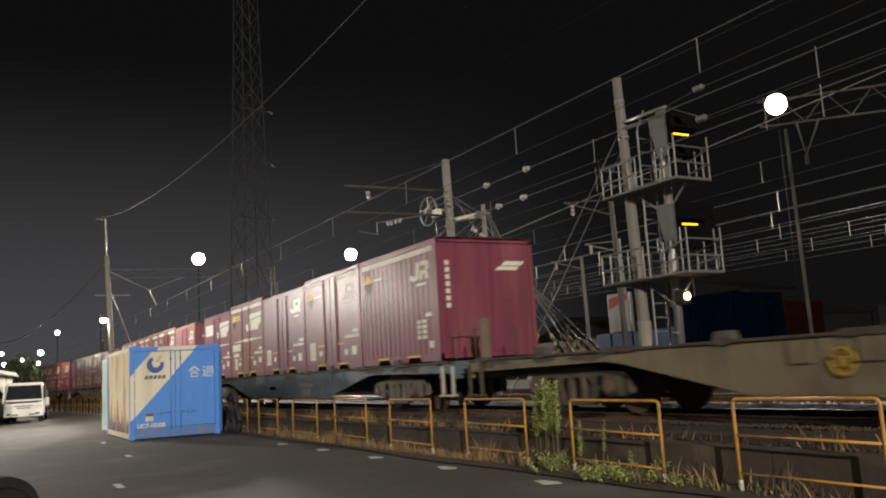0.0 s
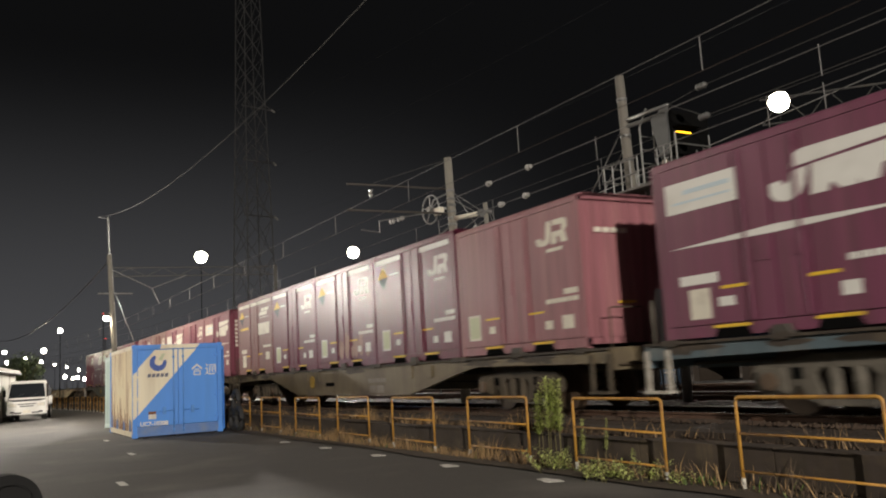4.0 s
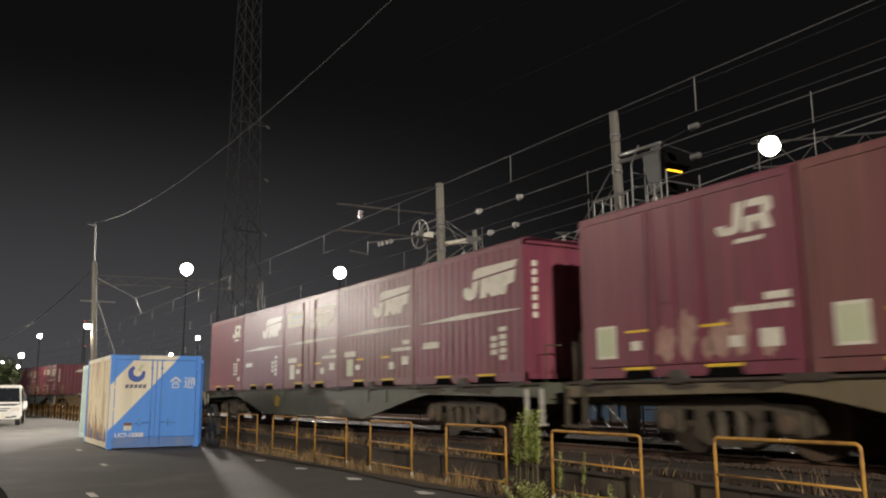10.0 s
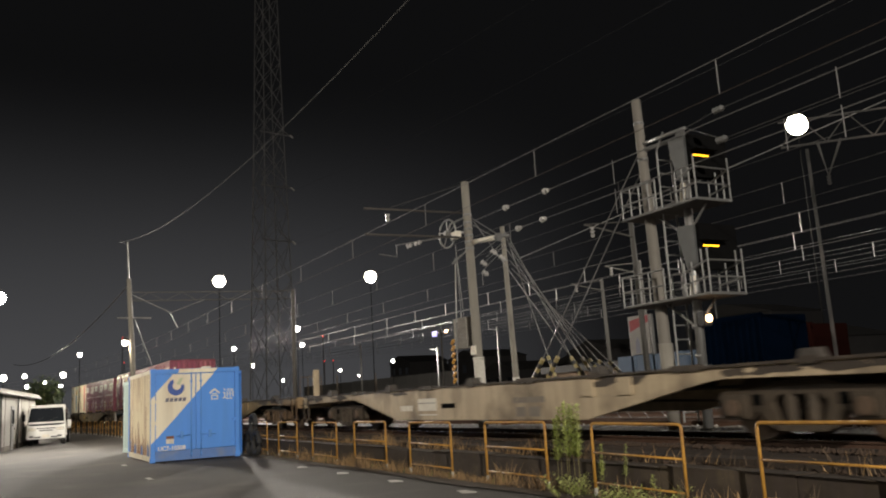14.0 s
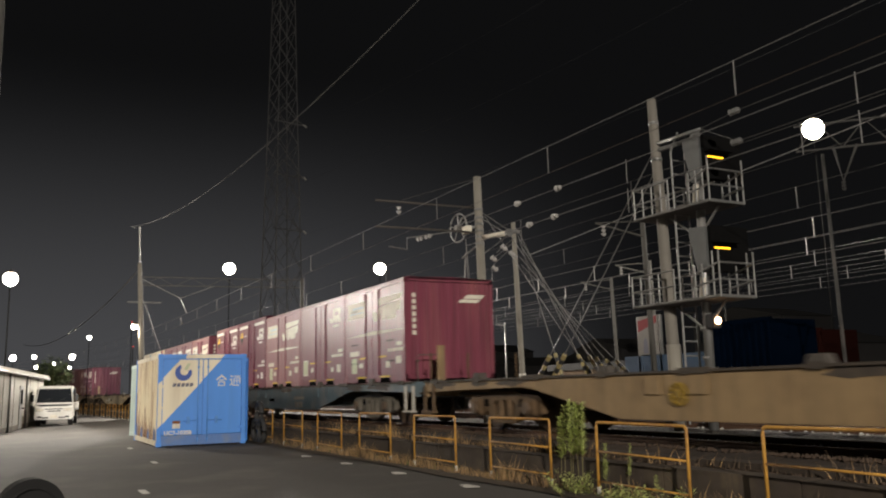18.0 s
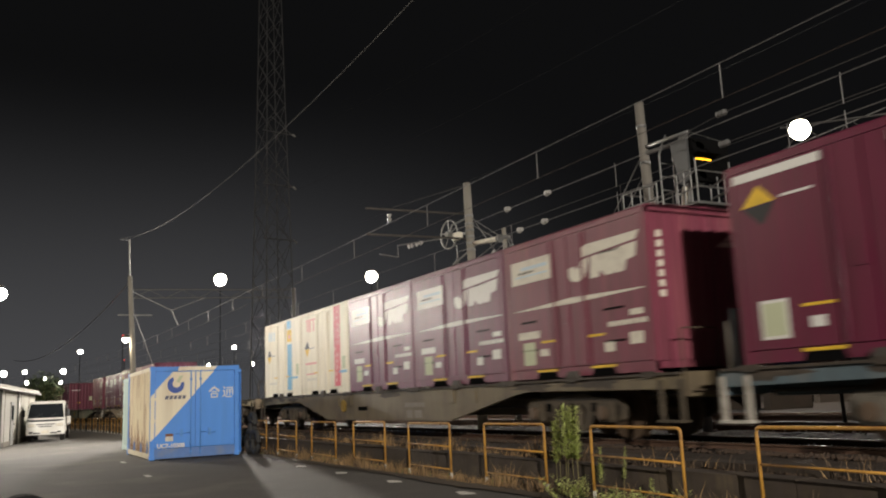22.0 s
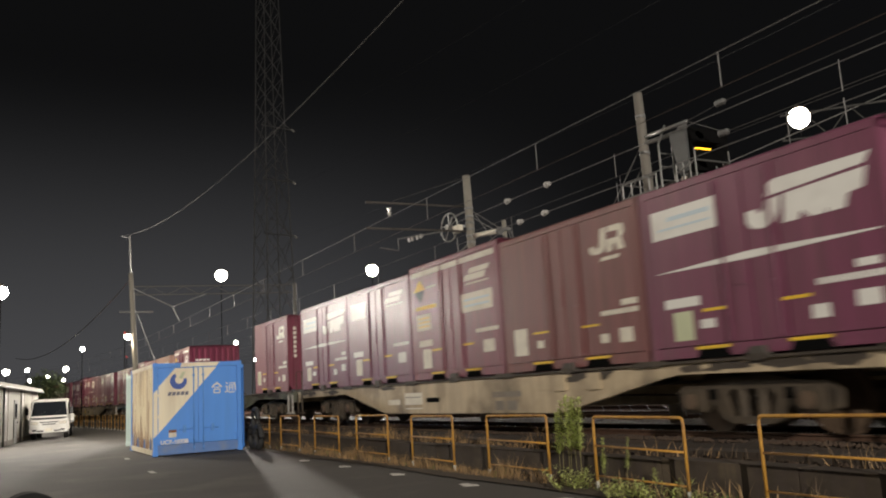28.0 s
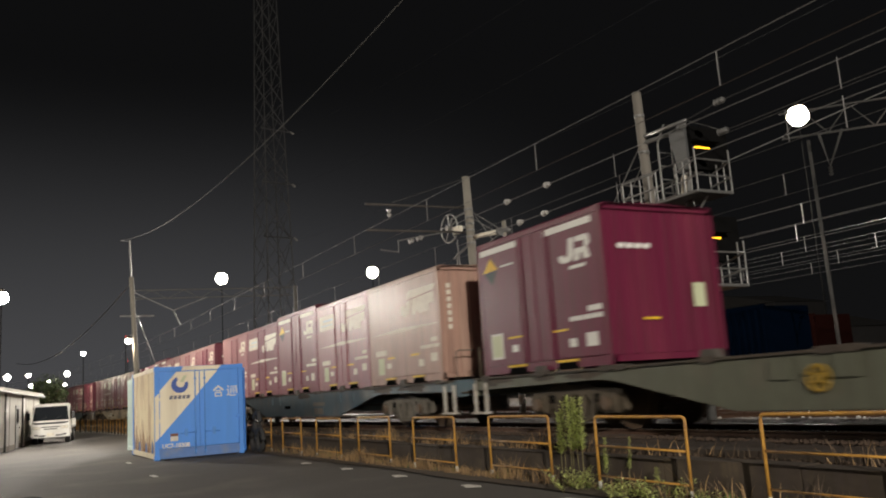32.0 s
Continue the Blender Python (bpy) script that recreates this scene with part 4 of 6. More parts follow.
for z in (6.22, 5.61):
    part("strain_rod", tube(B(), [(1.25, -0.2, 6.17), (2.29, -0.3, z), (33.0, -0.3, z)], 0.008, 6), WIRE_DARK, p3, "thin strain wire")
    part("strain_insulator", insulator(B(), (2.14, -0.3, z), (2.4, -0.3, z), 3, 0.07), GALV, p3, "grey ribbed strain insulator")
sg = thing("signal_mast", "railway signal mast with two cages and lit amber rows", "railway signal", pose(-12.6, 12.75, 0.4))
part("mast", tube(B(), [(0, 0, 0), (0.12, 0, 6.3)], 0.1, 16, 0.085), GALV, sg, smooth=True)
for z in (0.9, 1.5, 2.1):
    strap(sg, z, 0.115)
for zz, xa, xb in ((4.62, -1.37, 0.85), (2.7, -1.6, 0.95)):
    # cage: grating, rails and uprights
    fl = part("platform", box(B(), xa, xb, -0.5, 0.45, zz - 0.03, zz + 0.02), DARK_STEEL, sg, "steel grating platform")
    part("platform_edge", tube(B(), [(xa, -0.5, zz), (xb, -0.5, zz), (xb, 0.45, zz), (xa, 0.45, zz), (xa, -0.5, zz)], 0.03, 8, caps=False), GALV, fl)
    for y in (-0.5, 0.45):
        for z in (0.33, 0.66):
            part("cage_rail", tube(B(), [(xa, y, zz + z), (-0.3, y, zz + z)], 0.02), GALV, fl)
            part("cage_rail", tube(B(), [(0.3, y, zz + z * 0.75), (xb, y, zz + z)], 0.02), GALV, fl)
        for x in (xa, xa + 0.28, xa + 0.56, xa + 0.84, -0.3, 0.3, 0.5, xb - 0.16, xb):
            part("cage_upright", tube(B(), [(x, y, zz), (x, y, zz + (0.9 if x > 0.7 else 0.68))], 0.018), GALV, fl)
    for x in (xa, xb):
        for z in (0.33, 0.66):
            part("end_rail", tube(B(), [(x, -0.5, zz + z), (x, 0.45, zz + z)], 0.018), GALV, fl)
    for x in (-0.8, 0.6):
        part("platform_brace", tube(B(), [(x, 0, zz - 0.02), (0, 0, zz - 0.6)], 0.025), GALV, sg)
    za = zz + 1.05
    head = part("signal_head", box(B(), 0.36, 0.44, -0.15, 0.95, za - 0.5, za + 0.47), BLACK_AND_SHADE, sg, "black signal backboard", bevel=0.02)
    part("signal_box", prism(B(), [(0.05, za - 0.5), (0.36, za - 0.42), (0.36, za + 0.45), (-0.14, za + 0.5), (-0.14, za + 0.3)], "y", -0.17, 0.3), SIGNAL_GREY, head, "grey metal lamp case", bevel=0.02)
    for k in range(7):
        part("lit_lamp", disc(B(), (0.455, -0.03 + 0.064 * k, za), "x", 0.017, 0.03, 10), LIT_AMBER, head, "lit amber lamp")
    part("hood", prism(B(), [(0.44, za + 0.1), (0.66, za + 0.08), (0.66, za + 0.11), (0.44, za + 0.14)], "y", -0.14, 0.5), BLACK_AND_SHADE, head)
    part("lamp_bracket", tube(B(), [(0.35, -0.4, zz), (0.42, -0.4, zz + 0.42)], 0.06), PALE_LABEL, fl)
for s in (-0.2, 0.2):
    part("ladder_rail", tube(B(), bend((-0.45, s, 0.2), (-0.45, s, 6.0), (-0.2, s, 6.35)), 0.022), GALV, sg)
for k in range(19):
    part("ladder_rung", tube(B(), [(-0.45, -0.2, 0.4 + 0.3 * k), (-0.45, 0.2, 0.4 + 0.3 * k)], 0.014), GALV, sg)
part("top_tie", tube(B(), [(-0.9, -0.15, 6.15), (0.3, 0, 6.15)], 0.05), GALV, sg)
ss = part("small_signal", box(B(), 0.12, 0.32, -0.12, 0.12, 2.12, 2.42), BLACK, sg, "small lit marker signal", bevel=0.02)
part("small_lamp", disc(B(), (0.34, 0.0, 2.27), "x", 0.075, 0.04, 14), LIT_ORANGE, ss, "lit orange-white lamp")


# ---- yard floodlights and far lamps ----
bmx = B()
bmesh.ops.create_uvsphere(bmx, u_segments=32, v_segments=20, radius=1.0)
globe_big = mesh("globe", bmx, LIT_LENS, smooth=True)


def floodlight(x, y, z, r, label, base=0.4, back=5.0):
    t = thing("yard_floodlight", label, "lamp post", pose(x, y, base), "lit yard lamps")
    h = z - base
    d = Vector((x, y, 0)).normalized() * back
    part("post", tube(B(), [(d.x, d.y, 0), (d.x, d.y, h + r * 0.5)], 0.04, 10, 0.03), BLACK_AND_SHADE, t, smooth=True)
    part("arm", tube(B(), [(d.x, d.y, h + r * 0.5), (0, 0, h + r * 0.5)], 0.03), BLACK_AND_SHADE, t)
    part("lamp_head", tube(B(), [(0, 0, h + r * 0.8), (0, 0, h + r + 0.1)], r * 0.6, 14, r * 0.2), DARK_STEEL, t, smooth=True)
    g = new("globe", globe_big)
    g.parent, g.scale, g.location = t, (r, r, r), (0, 0, h)
    tagged(g, "glowing globe enlarged to stand for lamp glare")
    return t


# radii are widened so the globes take in the lamps' glare
floodlight(-65.0, 15.4, 11.2, 0.45, "tall yard floodlight shining white")
floodlight(-60.0, 26.1, 11.0, 0.45, "tall yard floodlight shining white")
floodlight(-21.4, 28.3, 11.4, 0.41, "tall yard floodlight shining white")
floodlight(-38.7, 0.1, 6.4, 0.28, "car park lamp shining warm white", base=0)
floodlight(75.0, -22.0, 28.5, 0.3, "tall car park floodlight shining white", base=0, back=2.0)
# post and globe of the added fill lamp, never in view
floodlight(-36.0, -14.0, 16.4, 0.3, "added fill lamp on a tall post, out of view", base=0, back=1.0)
bmx = B()
bmesh.ops.create_uvsphere(bmx, u_segments=14, v_segments=9, radius=1.0)
globe = mesh("globe", bmx, LIT_SMALL, smooth=True)


def small_lamp(x, y, z, r, group="far lit yard lamps"):
    t = thing("street_lamp", "distant lit street lamp on a thin post", "street lamp", pose(x, y, 0), group)
    part("post", tube(B(), [(0, 0, 0), (0, 0, z - r)], 0.04, 8, 0.03), BLACK_AND_SHADE, t)
    g = new("globe", globe)
    # globe radius follows the lamp's glow, wider than its glass
    r *= 0.62
    g.parent, g.scale = t, (r, r, r)
    g.location = (0, 0, z)
    return t


for x, y, z, r in ((-80, 6.7, 6.7, 0.3), (-80, 5.4, 5.0, 0.36), (-78, 5.1, 4.0, 0.2), (-80, 4.0, 4.4, 0.2), (-80, 2.4, 5.0, 0.26), (-80, 2.6, 4.1, 0.26), (-82, 0.8, 5.0, 0.42),
                   (-100, 33.3, 10.6, 0.5), (-100, 33.9, 8.6, 0.38), (-95, 36.9, 5.1, 0.24), (-95, 43.9, 6.0, 0.34), (-110, 27.9, 9.0, 0.42), (-120, 26.8, 7.2, 0.36), (-120, 33.1, 7.2, 0.4),
                   (-120, 37.6, 4.9, 0.26), (-140, 46, 5.5, 0.2), (-150, 62, 6.0, 0.2), (-150, 70, 4.0, 0.18), (-90, 59.0, 3.5, 0.2),
                   (-150, 13.3, 3.8, 0.43), (-150, 14.5, 3.5, 0.30), (-150, 15.2, 3.6, 0.45), (-150, 16.3, 3.3, 0.40), (-150, 16.8, 3.2, 0.36), (-150, 15.4, 4.8, 0.32), (-150, 16.7, 4.3, 0.32), (-150, 13.6, 5.3, 0.26), (-150, 11.8, 5.8, 0.24)):
    small_lamp(x, y, z, r)
for x, y, z in ((-160, 58.6, 14.6), (-160, 58.8, 9.5), (-158, 59.9, 9.5), (-180, 23.0, 16.5), (-180, 23.4, 11.5)):
    t = thing("red_beacon", "small distant red warning light on a mast", "beacon", pose(x, y, 0), "distant red lights")
    part("mast", tube(B(), [(0, 0, 0), (0, 0, z)], 0.08, 6), DARK_STEEL, t)
    g = new("red_lamp", mesh("red_lamp", disc(B(), (0, 0, z), "x", 0.12, 0.2, 10), LIT_RED))
    g.parent = t

# lineside pole with portal arm and lamp
LP_CONCRETE = mat("weathered_pole_concrete", (0.13, 0.12, 0.1), 0.85, vary=0.2, scale=12, stain=(0.07, 0.062, 0.055), amount=0.6, stain_scale=1.5, stretch=V)
lp = thing("lineside_pole", "leaning concrete pole with portal arm and warm lamp", "pole", pose(-51.3, 7.35, 0))
part("shaft", tube(B(), [(0, -0.06 * k, 1.15 * k) for k in range(9)], 0.17, 16, 0.13), LP_CONCRETE, lp, smooth=True)
part("top_spike", tube(B(), [(0, -0.46, 8.6), (0, -0.56, 11.4)], 0.045), GALV, lp)
for z in (7.9, 8.4):
    part("portal_chord", tube(B(), [(0, -0.4, z), (0, 9.5, z + 0.2)], 0.03), DIM_POLE, lp)
for k in range(5):
    part("portal_lattice", tube(B(), [(0, -0.3 + k * 1.9, 7.9 + 0.04 * k), (0, 0.65 + k * 1.9, 8.4 + 0.04 * k), (0, 1.6 + k * 1.9, 7.9 + 0.04 * k)], 0.018), DIM_POLE, lp)
part("portal_brace", tube(B(), [(0, -0.35, 8.3), (0, 1.9, 7.2), (0, 3.9, 8.0)], 0.03), GALV, lp)
part("catenary_arm", tube(B(), [(0, 1.9, 7.2), (0, 2.3, 6.3)], 0.03), GALV, lp)
part("portal_leg", tube(B(), [(0, 9.5, 0.4), (0, 9.5, 8.7)], 0.15, 14, 0.12), DIM_POLE, lp, smooth=True)
part("cross_arm", tube(B(), [(0, -1.1, 6.9), (0, 0.8, 6.9)], 0.045), GALV, lp)
part("lamp_arm", tube(B(), [(0, -0.3, 5.8), (0, -0.6, 5.75)], 0.03), GALV, lp)
part("lamp_head", tube(B(), [(0, -0.65, 5.56), (0, -0.65, 5.76)], 0.2, 12, 0.08), DARK_STEEL, lp)
pg = new("globe", globe)
pg.parent, pg.scale, pg.location = lp, (0.17, 0.17, 0.17), (0, -0.65, 5.47)
tagged(pg, "glowing warm lamp glass")
part("pole_stay", tube(B(), [(0, -0.2, 7.0), (0, 2.2, 0.4)], 0.02), WIRE, lp)

# ---- near the camera ----
up = thing("utility_pole", "concrete utility pole at the edge of the car park", "pole", pose(-15.0, -0.46, 0))
part("shaft", tube(B(), [(0, 0, 0), (0, 0, 11.0)], 0.19, 16, 0.15), DIM_POLE, up, smooth=True)
part("step_bolt", tube(B(), [(0, 0.1, 2.4), (0, 0.32, 2.4)], 0.012), GALV, up)
MIRROR_BLACK = mat("matt_black_plastic", (0.012, 0.012, 0.012), 0.85, vary=0.2, spec=0.1)
sc = thing("motor_scooter", "dark motor scooter with a black rear-view mirror", "scooter", pose(-2.5, 0.115, -0.012, 0, 0, 8))
part("front_shield", prism(B(), [(0.18, 0.25), (0.25, 0.4), (0.12, 0.95), (0.02, 0.95), (0.08, 0.35)], "y", -0.75, -0.35), BLACK, sc, bevel=0.03)
part("floor_board", box(B(), -0.5, 0.15, -0.68, -0.42, 0.25, 0.33), BLACK, sc, bevel=0.02)
part("rear_body", prism(B(), [(-1.2, 0.5), (-0.45, 0.3), (-0.4, 0.7), (-1.15, 0.75)], "y", -0.7, -0.4), BLACK, sc, bevel=0.04)
part("saddle", box(B(), -1.15, -0.42, -0.69, -0.41, 0.75, 0.84), RUBBER, sc, bevel=0.03)
for x in (0.2, -0.98):
    wz = part("wheel", disc(B(), (x, -0.55, 0.22), "y", 0.22, 0.1, 20), RUBBER, sc, bevel=0.03)
    part("rim", disc(B(), (x, -0.55, 0.22), "y", 0.12, 0.11, 14), GALV, wz)
part("handlebar", tube(B(), [(0.02, -0.85, 1.0), (0.05, -0.55, 0.97), (0.02, -0.22, 1.0)], 0.018), BLACK, sc)
mi = part("mirror_shell", prism(B(), [(0.082 * math.cos(a) - 0.03, 1.155 + 0.083 * math.sin(a)) for a in [radians(-10 + 200 * k / 22) for k in range(23)]], "x", -0.03, 0.03), MIRROR_BLACK, sc, "black rounded mirror shell", bevel=0.015)
part("mirror_ring", tube(B(), [(0.034, -0.03 + 0.055 * math.cos(a), 1.165 + 0.05 * math.sin(a)) for a in [6.28318 * k / 14 for k in range(15)]], 0.004, 6, caps=False), MIRROR_BLACK, mi)
part("mirror_stalk", tube(B(), [(0.0, 0.0, 1.14), (0.0, -0.05, 1.06), (0.02, -0.28, 0.99)], 0.009), BLACK, sc)

# ---- overhead wires ----
def sag(a, b, drop, n=24):
    a, b = Vector(a), Vector(b)
    return [a.lerp(b, k / n) - Vector((0, 0, drop * 4 * (k / n) * (1 - k / n))) for k in range(n + 1)]


CONTACT = mat("contact_wire", (0.07, 0.055, 0.045), 0.5, metal=0.4, vary=0.1)


def catenary(y, z_top, z_low, x0, x1, first, step, label, r=0.012, material=None, n=30):
    t = thing("overhead_line", label, "overhead wire", group="overhead wires of the railway")
    part("messenger_wire", tube(B(), [(x0 + (x1 - x0) * k / n, y + bow(x0 + (x1 - x0) * k / n), z_top) for k in range(n + 1)], r, 6), material or WIRE, t)
    part("contact_wire", tube(B(), [(x0 + (x1 - x0) * k / n, y + bow(x0 + (x1 - x0) * k / n), z_low) for k in range(n + 1)], r * 0.8, 6), material or CONTACT, t)
    x, jit = first, random.Random(int(y * 10))
    while x > x1:
        # droppers near the floodlight get a brighter steel, its light put into the colour
        part("dropper", tube(B(), [(x, y + bow(x), z_low), (x, y + bow(x), z_top)], r * 1.5, 6), FLOODLIT_WIRE if 20 < y < 26 else WIRE, t)
        x -= step * (jit.uniform(0.7, 1.3) if y > 20 else 1.0)
    return t


catenary(TRACK_Y, 6.28, 5.72, 20, -260, -3.6, 4.95, "overhead messenger and contact wire above the train", 0.0075)
catenary(TRACK_Y + 3.9, 6.4, 5.75, 20, -260, -5.5, 5.0, "overhead wires above the second line", 0.0075, WIRE_DARK)
catenary(TRACK_Y + 8.0, 6.3, 5.75, 20, -260, -4.0, 5.0, "overhead wires above the siding", 0.0075, WIRE_DARK)
for k in range(6):
    # the two nearest rows use the brighter wire to paint in the floodlight
    catenary(21.0 + 3.6 * k, 6.2 + 0.15 * k, 5.6 + 0.15 * k, 0, -230, -6.0 - 2 * k, 5.0, "overhead wires above the far yard tracks", 0.011, (WIRE, WIRE, WIRE_DARK, FAR_WIRE, WIRE_DARK, FAR_WIRE)[k])
# tensioned wires that end at the balance wheel
for z0, z1, ins in ((6.45, 6.42, (-16.9, -18.8)), (5.78, 5.72, (-17.1, -18.25))):
    t = thing("anchor_wire", "tensioned wire with porcelain insulators", "overhead wire", group="overhead wires of the railway")
    part("wire", tube(B(), [(20, 12.2, z0), (-21.6, 12.3, z1)], 0.0095, 6), WIRE, t)
    for x in ins:
        k = (20 - x) / 41.6
        part("insulator", disc(B(), (x, 12.2 + 0.1 * k, z0 + (z1 - z0) * k), "x", 0.085, 0.07, 14), PORCELAIN, t, "white porcelain insulator", bevel=0.02)
        part("insulator", disc(B(), (x + 0.12, 12.2 + 0.1 * k, z0 + (z1 - z0) * k), "x", 0.06, 0.07, 14), PORCELAIN, t, bevel=0.02)
    for x in (-3.5, -8.34, -14.1):
        part("dropper", tube(B(), [(x, 12.2, z0 - 0.55), (x, 12.2, z0)], 0.011, 6), WIRE, t)
# long supply cables
t = thing("supply_cable", "thin supply cable sweeping up from the lineside pole", "cable")
part("cable", tube(B(), [(x, 6.0, 8.03 + 0.0179 * (x + 13) + 0.00275 * (x + 13) ** 2) for x in range(11, -50, -2)] + [(-51.3, 6.8, 11.3)], 0.011, 6), CABLE, t)
t = thing("supply_cable", "thin sagging cable beyond the lineside pole", "cable")
part("cable", tube(B(), sag((-51.3, 6.9, 8.9), (-105, 2.0, 7.5), 1.6, 24), 0.03, 6), WIRE_DARK, t)

# ---- gantry over the yard at the floodlight ----
GANTRY_STEEL = mat("gantry_steel", (0.034, 0.033, 0.031), 0.8, metal=0.0, vary=0.2, scale=8, stain=(0.12, 0.1, 0.09), amount=0.5)
ga = thing("lattice_gantry", "steel lattice gantry spanning the yard tracks", "gantry")
for x, y in ((-11.58, 15.6), (-34.0, 36.0)):
    part("gantry_post", tube(B(), [(x, y, 0.4), (x - 0.05, y, 6.3)], 0.042, 12, 0.034), GANTRY_STEEL, ga, smooth=True)
d0, d1 = Vector((-11.5, 14.6, 6.2)), Vector((-4.0, 22.5, 6.4))
for off in (0, 0.55):
    part("gantry_chord", tube(B(), [d0 + Vector((0, 0, off)), d1 + Vector((0, 0, off))], 0.024), GANTRY_STEEL, ga)
# lamplight on this wire is painted in with the bright steel
part("feeder_wire", tube(B(), [(-17.9 + 2.97 * k, 24.0, 9.43 + 0.2 * k) for k in range(-6, 8)], 0.014, 6), FLOODLIT_WIRE, ga, "feeder wire, lamplight put into its bright steel")
for k in range(12):
    a, b, c = d0.lerp(d1, k / 12), d0.lerp(d1, (k + 0.5) / 12) + Vector((0, 0, 0.55)), d0.lerp(d1, (k + 1) / 12)
    part("gantry_web", tube(B(), [a, b, c], 0.016), GANTRY_STEEL, ga)
for k in range(6):
    a = d0.lerp(d1, (k + 0.4) / 6)
    part("hanger_bar", tube(B(), [a, a + Vector((0.15, 0, -0.75)), a + Vector((0.4, 0.2, 0.0))], 0.028), GANTRY_STEEL, ga)
    part("hanger_insulator", insulator(B(), a + Vector((0.15, 0, -0.75)), a + Vector((0.15, 0, -0.95)), 3, 0.05), GANTRY_STEEL, ga)
for x, y in ((-19.6, 17.6), (-26.5, 24.0), (-31.5, 26.0)):
    t = thing("yard_pole", "dim slim pole among the yard tracks", "pole", pose(x, y, 0.4), "dim poles in the yard")
    part("shaft", tube(B(), [(0, 0, 0), (-0.15, 0, 6.2)], 0.1, 12, 0.075), DIM_POLE, t, smooth=True)
    part("arm", tube(B(), [(-0.1, 0, 5.6), (-0.1, -1.9, 5.9)], 0.03), DIM_POLE, t)
    part("arm_stay", tube(B(), [(-0.1, 0, 6.1), (-0.1, -1.9, 5.9)], 0.02), DIM_POLE, t)
    part("arm_insulator", insulator(B(), (-0.1, -1.6, 5.85), (-0.1, -1.6, 5.5), 3, 0.08), PORCELAIN, t)

ys = thing("yard_signal", "slim yard mast with a small lit sign and orange lamp", "railway signal", pose(-74.6, 40.0, 0.4))
part("mast", tube(B(), [(0, 0, 0), (0, 0, 7.6)], 0.1, 10, 0.08), DIM_POLE, ys, smooth=True)
part("cross_bar", tube(B(), [(-1.3, 0, 7.3), (1.3, 0, 7.3)], 0.05, 8), DIM_POLE, ys)
part("lit_sign", box(B(), -1.75, -0.85, -0.12, -0.02, 7.05, 7.55), LIT_SIGN, ys, "small lit lilac sign", bevel=0.02)
part("lit_lamp", disc(B(), (1.3, -0.1, 7.36), "y", 0.14, 0.12, 12), LIT_ORANGE, ys, "lit orange lamp")
for x, y, h in ((-71.9, 30.0, 6.2), (-56.7, 30.0, 4.7), (-47.9, 30.0, 5.4)):
    t = thing("yard_pole", "galvanised steel post among the yard tracks", "pole", pose(x, y, 0.4), "steel posts in the yard")
    part("shaft", tube(B(), [(0, 0, 0), (0, 0, h)], 0.07, 10, 0.06), GALV, t, smooth=True)
    part("top_arm", tube(B(), [(0, 0, h - 0.2), (-0.7, -0.3, h - 0.1)], 0.03), GALV, t)

# ---- lattice pylon ----
py = thing("lattice_pylon", "tall steel lattice pylon, dim against the night sky", "pylon", pose(-99.5, 30.0, 0, 0, 0, 12))
HT = 62.0


def leg(s, q, z):
    w = 2.1 - 1.2 * min(1, z / 58)
    return Vector((s * w, q * w, z))


for s in (-1, 1):
    for q in (-1, 1):
        part("leg", tube(B(), [leg(s, q, z) for z in (0, 20, 40, HT)], 0.09, 6, 0.06), PYLON, py)
zs = [0, 6, 11.5, 16.5, 21, 25.2, 29, 32.5, 36, 39, 42, 45, 48, 51, 54, 57, 60]
for z0, z1 in zip(zs, zs[1:]):
    for (s0, q0), (s1, q1) in (((-1, -1), (1, -1)), ((1, -1), (1, 1)), ((1, 1), (-1, 1)), ((-1, 1), (-1, -1))):
        part("brace", tube(B(), [leg(s0, q0, z0), leg(s1, q1, z1)], 0.04, 5), PYLON, py)
        part("brace", tube(B(), [leg(s1, q1, z0), leg(s0, q0, z1)], 0.04, 5), PYLON, py)
for z in (21.7, 28.7, 35.7):
    part("cross_arm", tube(B(), [(0, -1.2, z), (0, 3.0, z)], 0.08, 6), PYLON, py)
    part("arm_tie", tube(B(), [(0, -1.2, z), (0, 0, z + 2), (0, 3.0, z)], 0.05, 6), PYLON, py)
    for y in (3.4,):
        part("string_insulator", insulator(B(), (0.2, y - 0.4, z), (0.9, y - 0.4, z - 0.5), 5, 0.13), PORCELAIN, py)
for z in (21.2, 28.2, 35.2):
    part("conductor", tube(B(), sag((0.9, 3.0, z), (139, 7, z + 17), 4, 30), 0.008, 5), FAR_WIRE, py)

# ---- yard background ----
fw = thing("yard_wall", "long pale corrugated wall beyond the yard", "wall", kind="structure")
for i in range(17):
    part("wall_panel", box(B(), -150 + 3.4 * i, -150 + 3.4 * i + 3.36, 51.0, 51.15, 0.3, 4.4 + 0.02 * (i % 3)), YARD_WALL, fw)
pw = thing("hoarding", "blue hoarding wall with a large poster", "hoarding", pose(-24.2, 20.4, 0.4, 0, 0, 0))
BLUE_DIM = mat("hoarding_blue", (0.03, 0.065, 0.12), 0.5, vary=0.15, scale=4)
for i in range(4):
    part("hoarding_panel", box(B(), -0.1 + 1.02 * i, 0.9 + 1.02 * i, 0, 0.08, 0, 2.05), BLUE_DIM, pw)
po = part("poster", box(B(), 0.75, 1.77, -0.05, -0.01, 2.08, 3.46), POSTER, pw, "faded picture poster with red top")
part("poster_band", prism(B(), [(0.77, 2.9), (1.75, 3.2), (1.75, 3.44), (0.77, 3.3)], "y", -0.056, -0.05), POSTER_RED, po, "red slanted band")
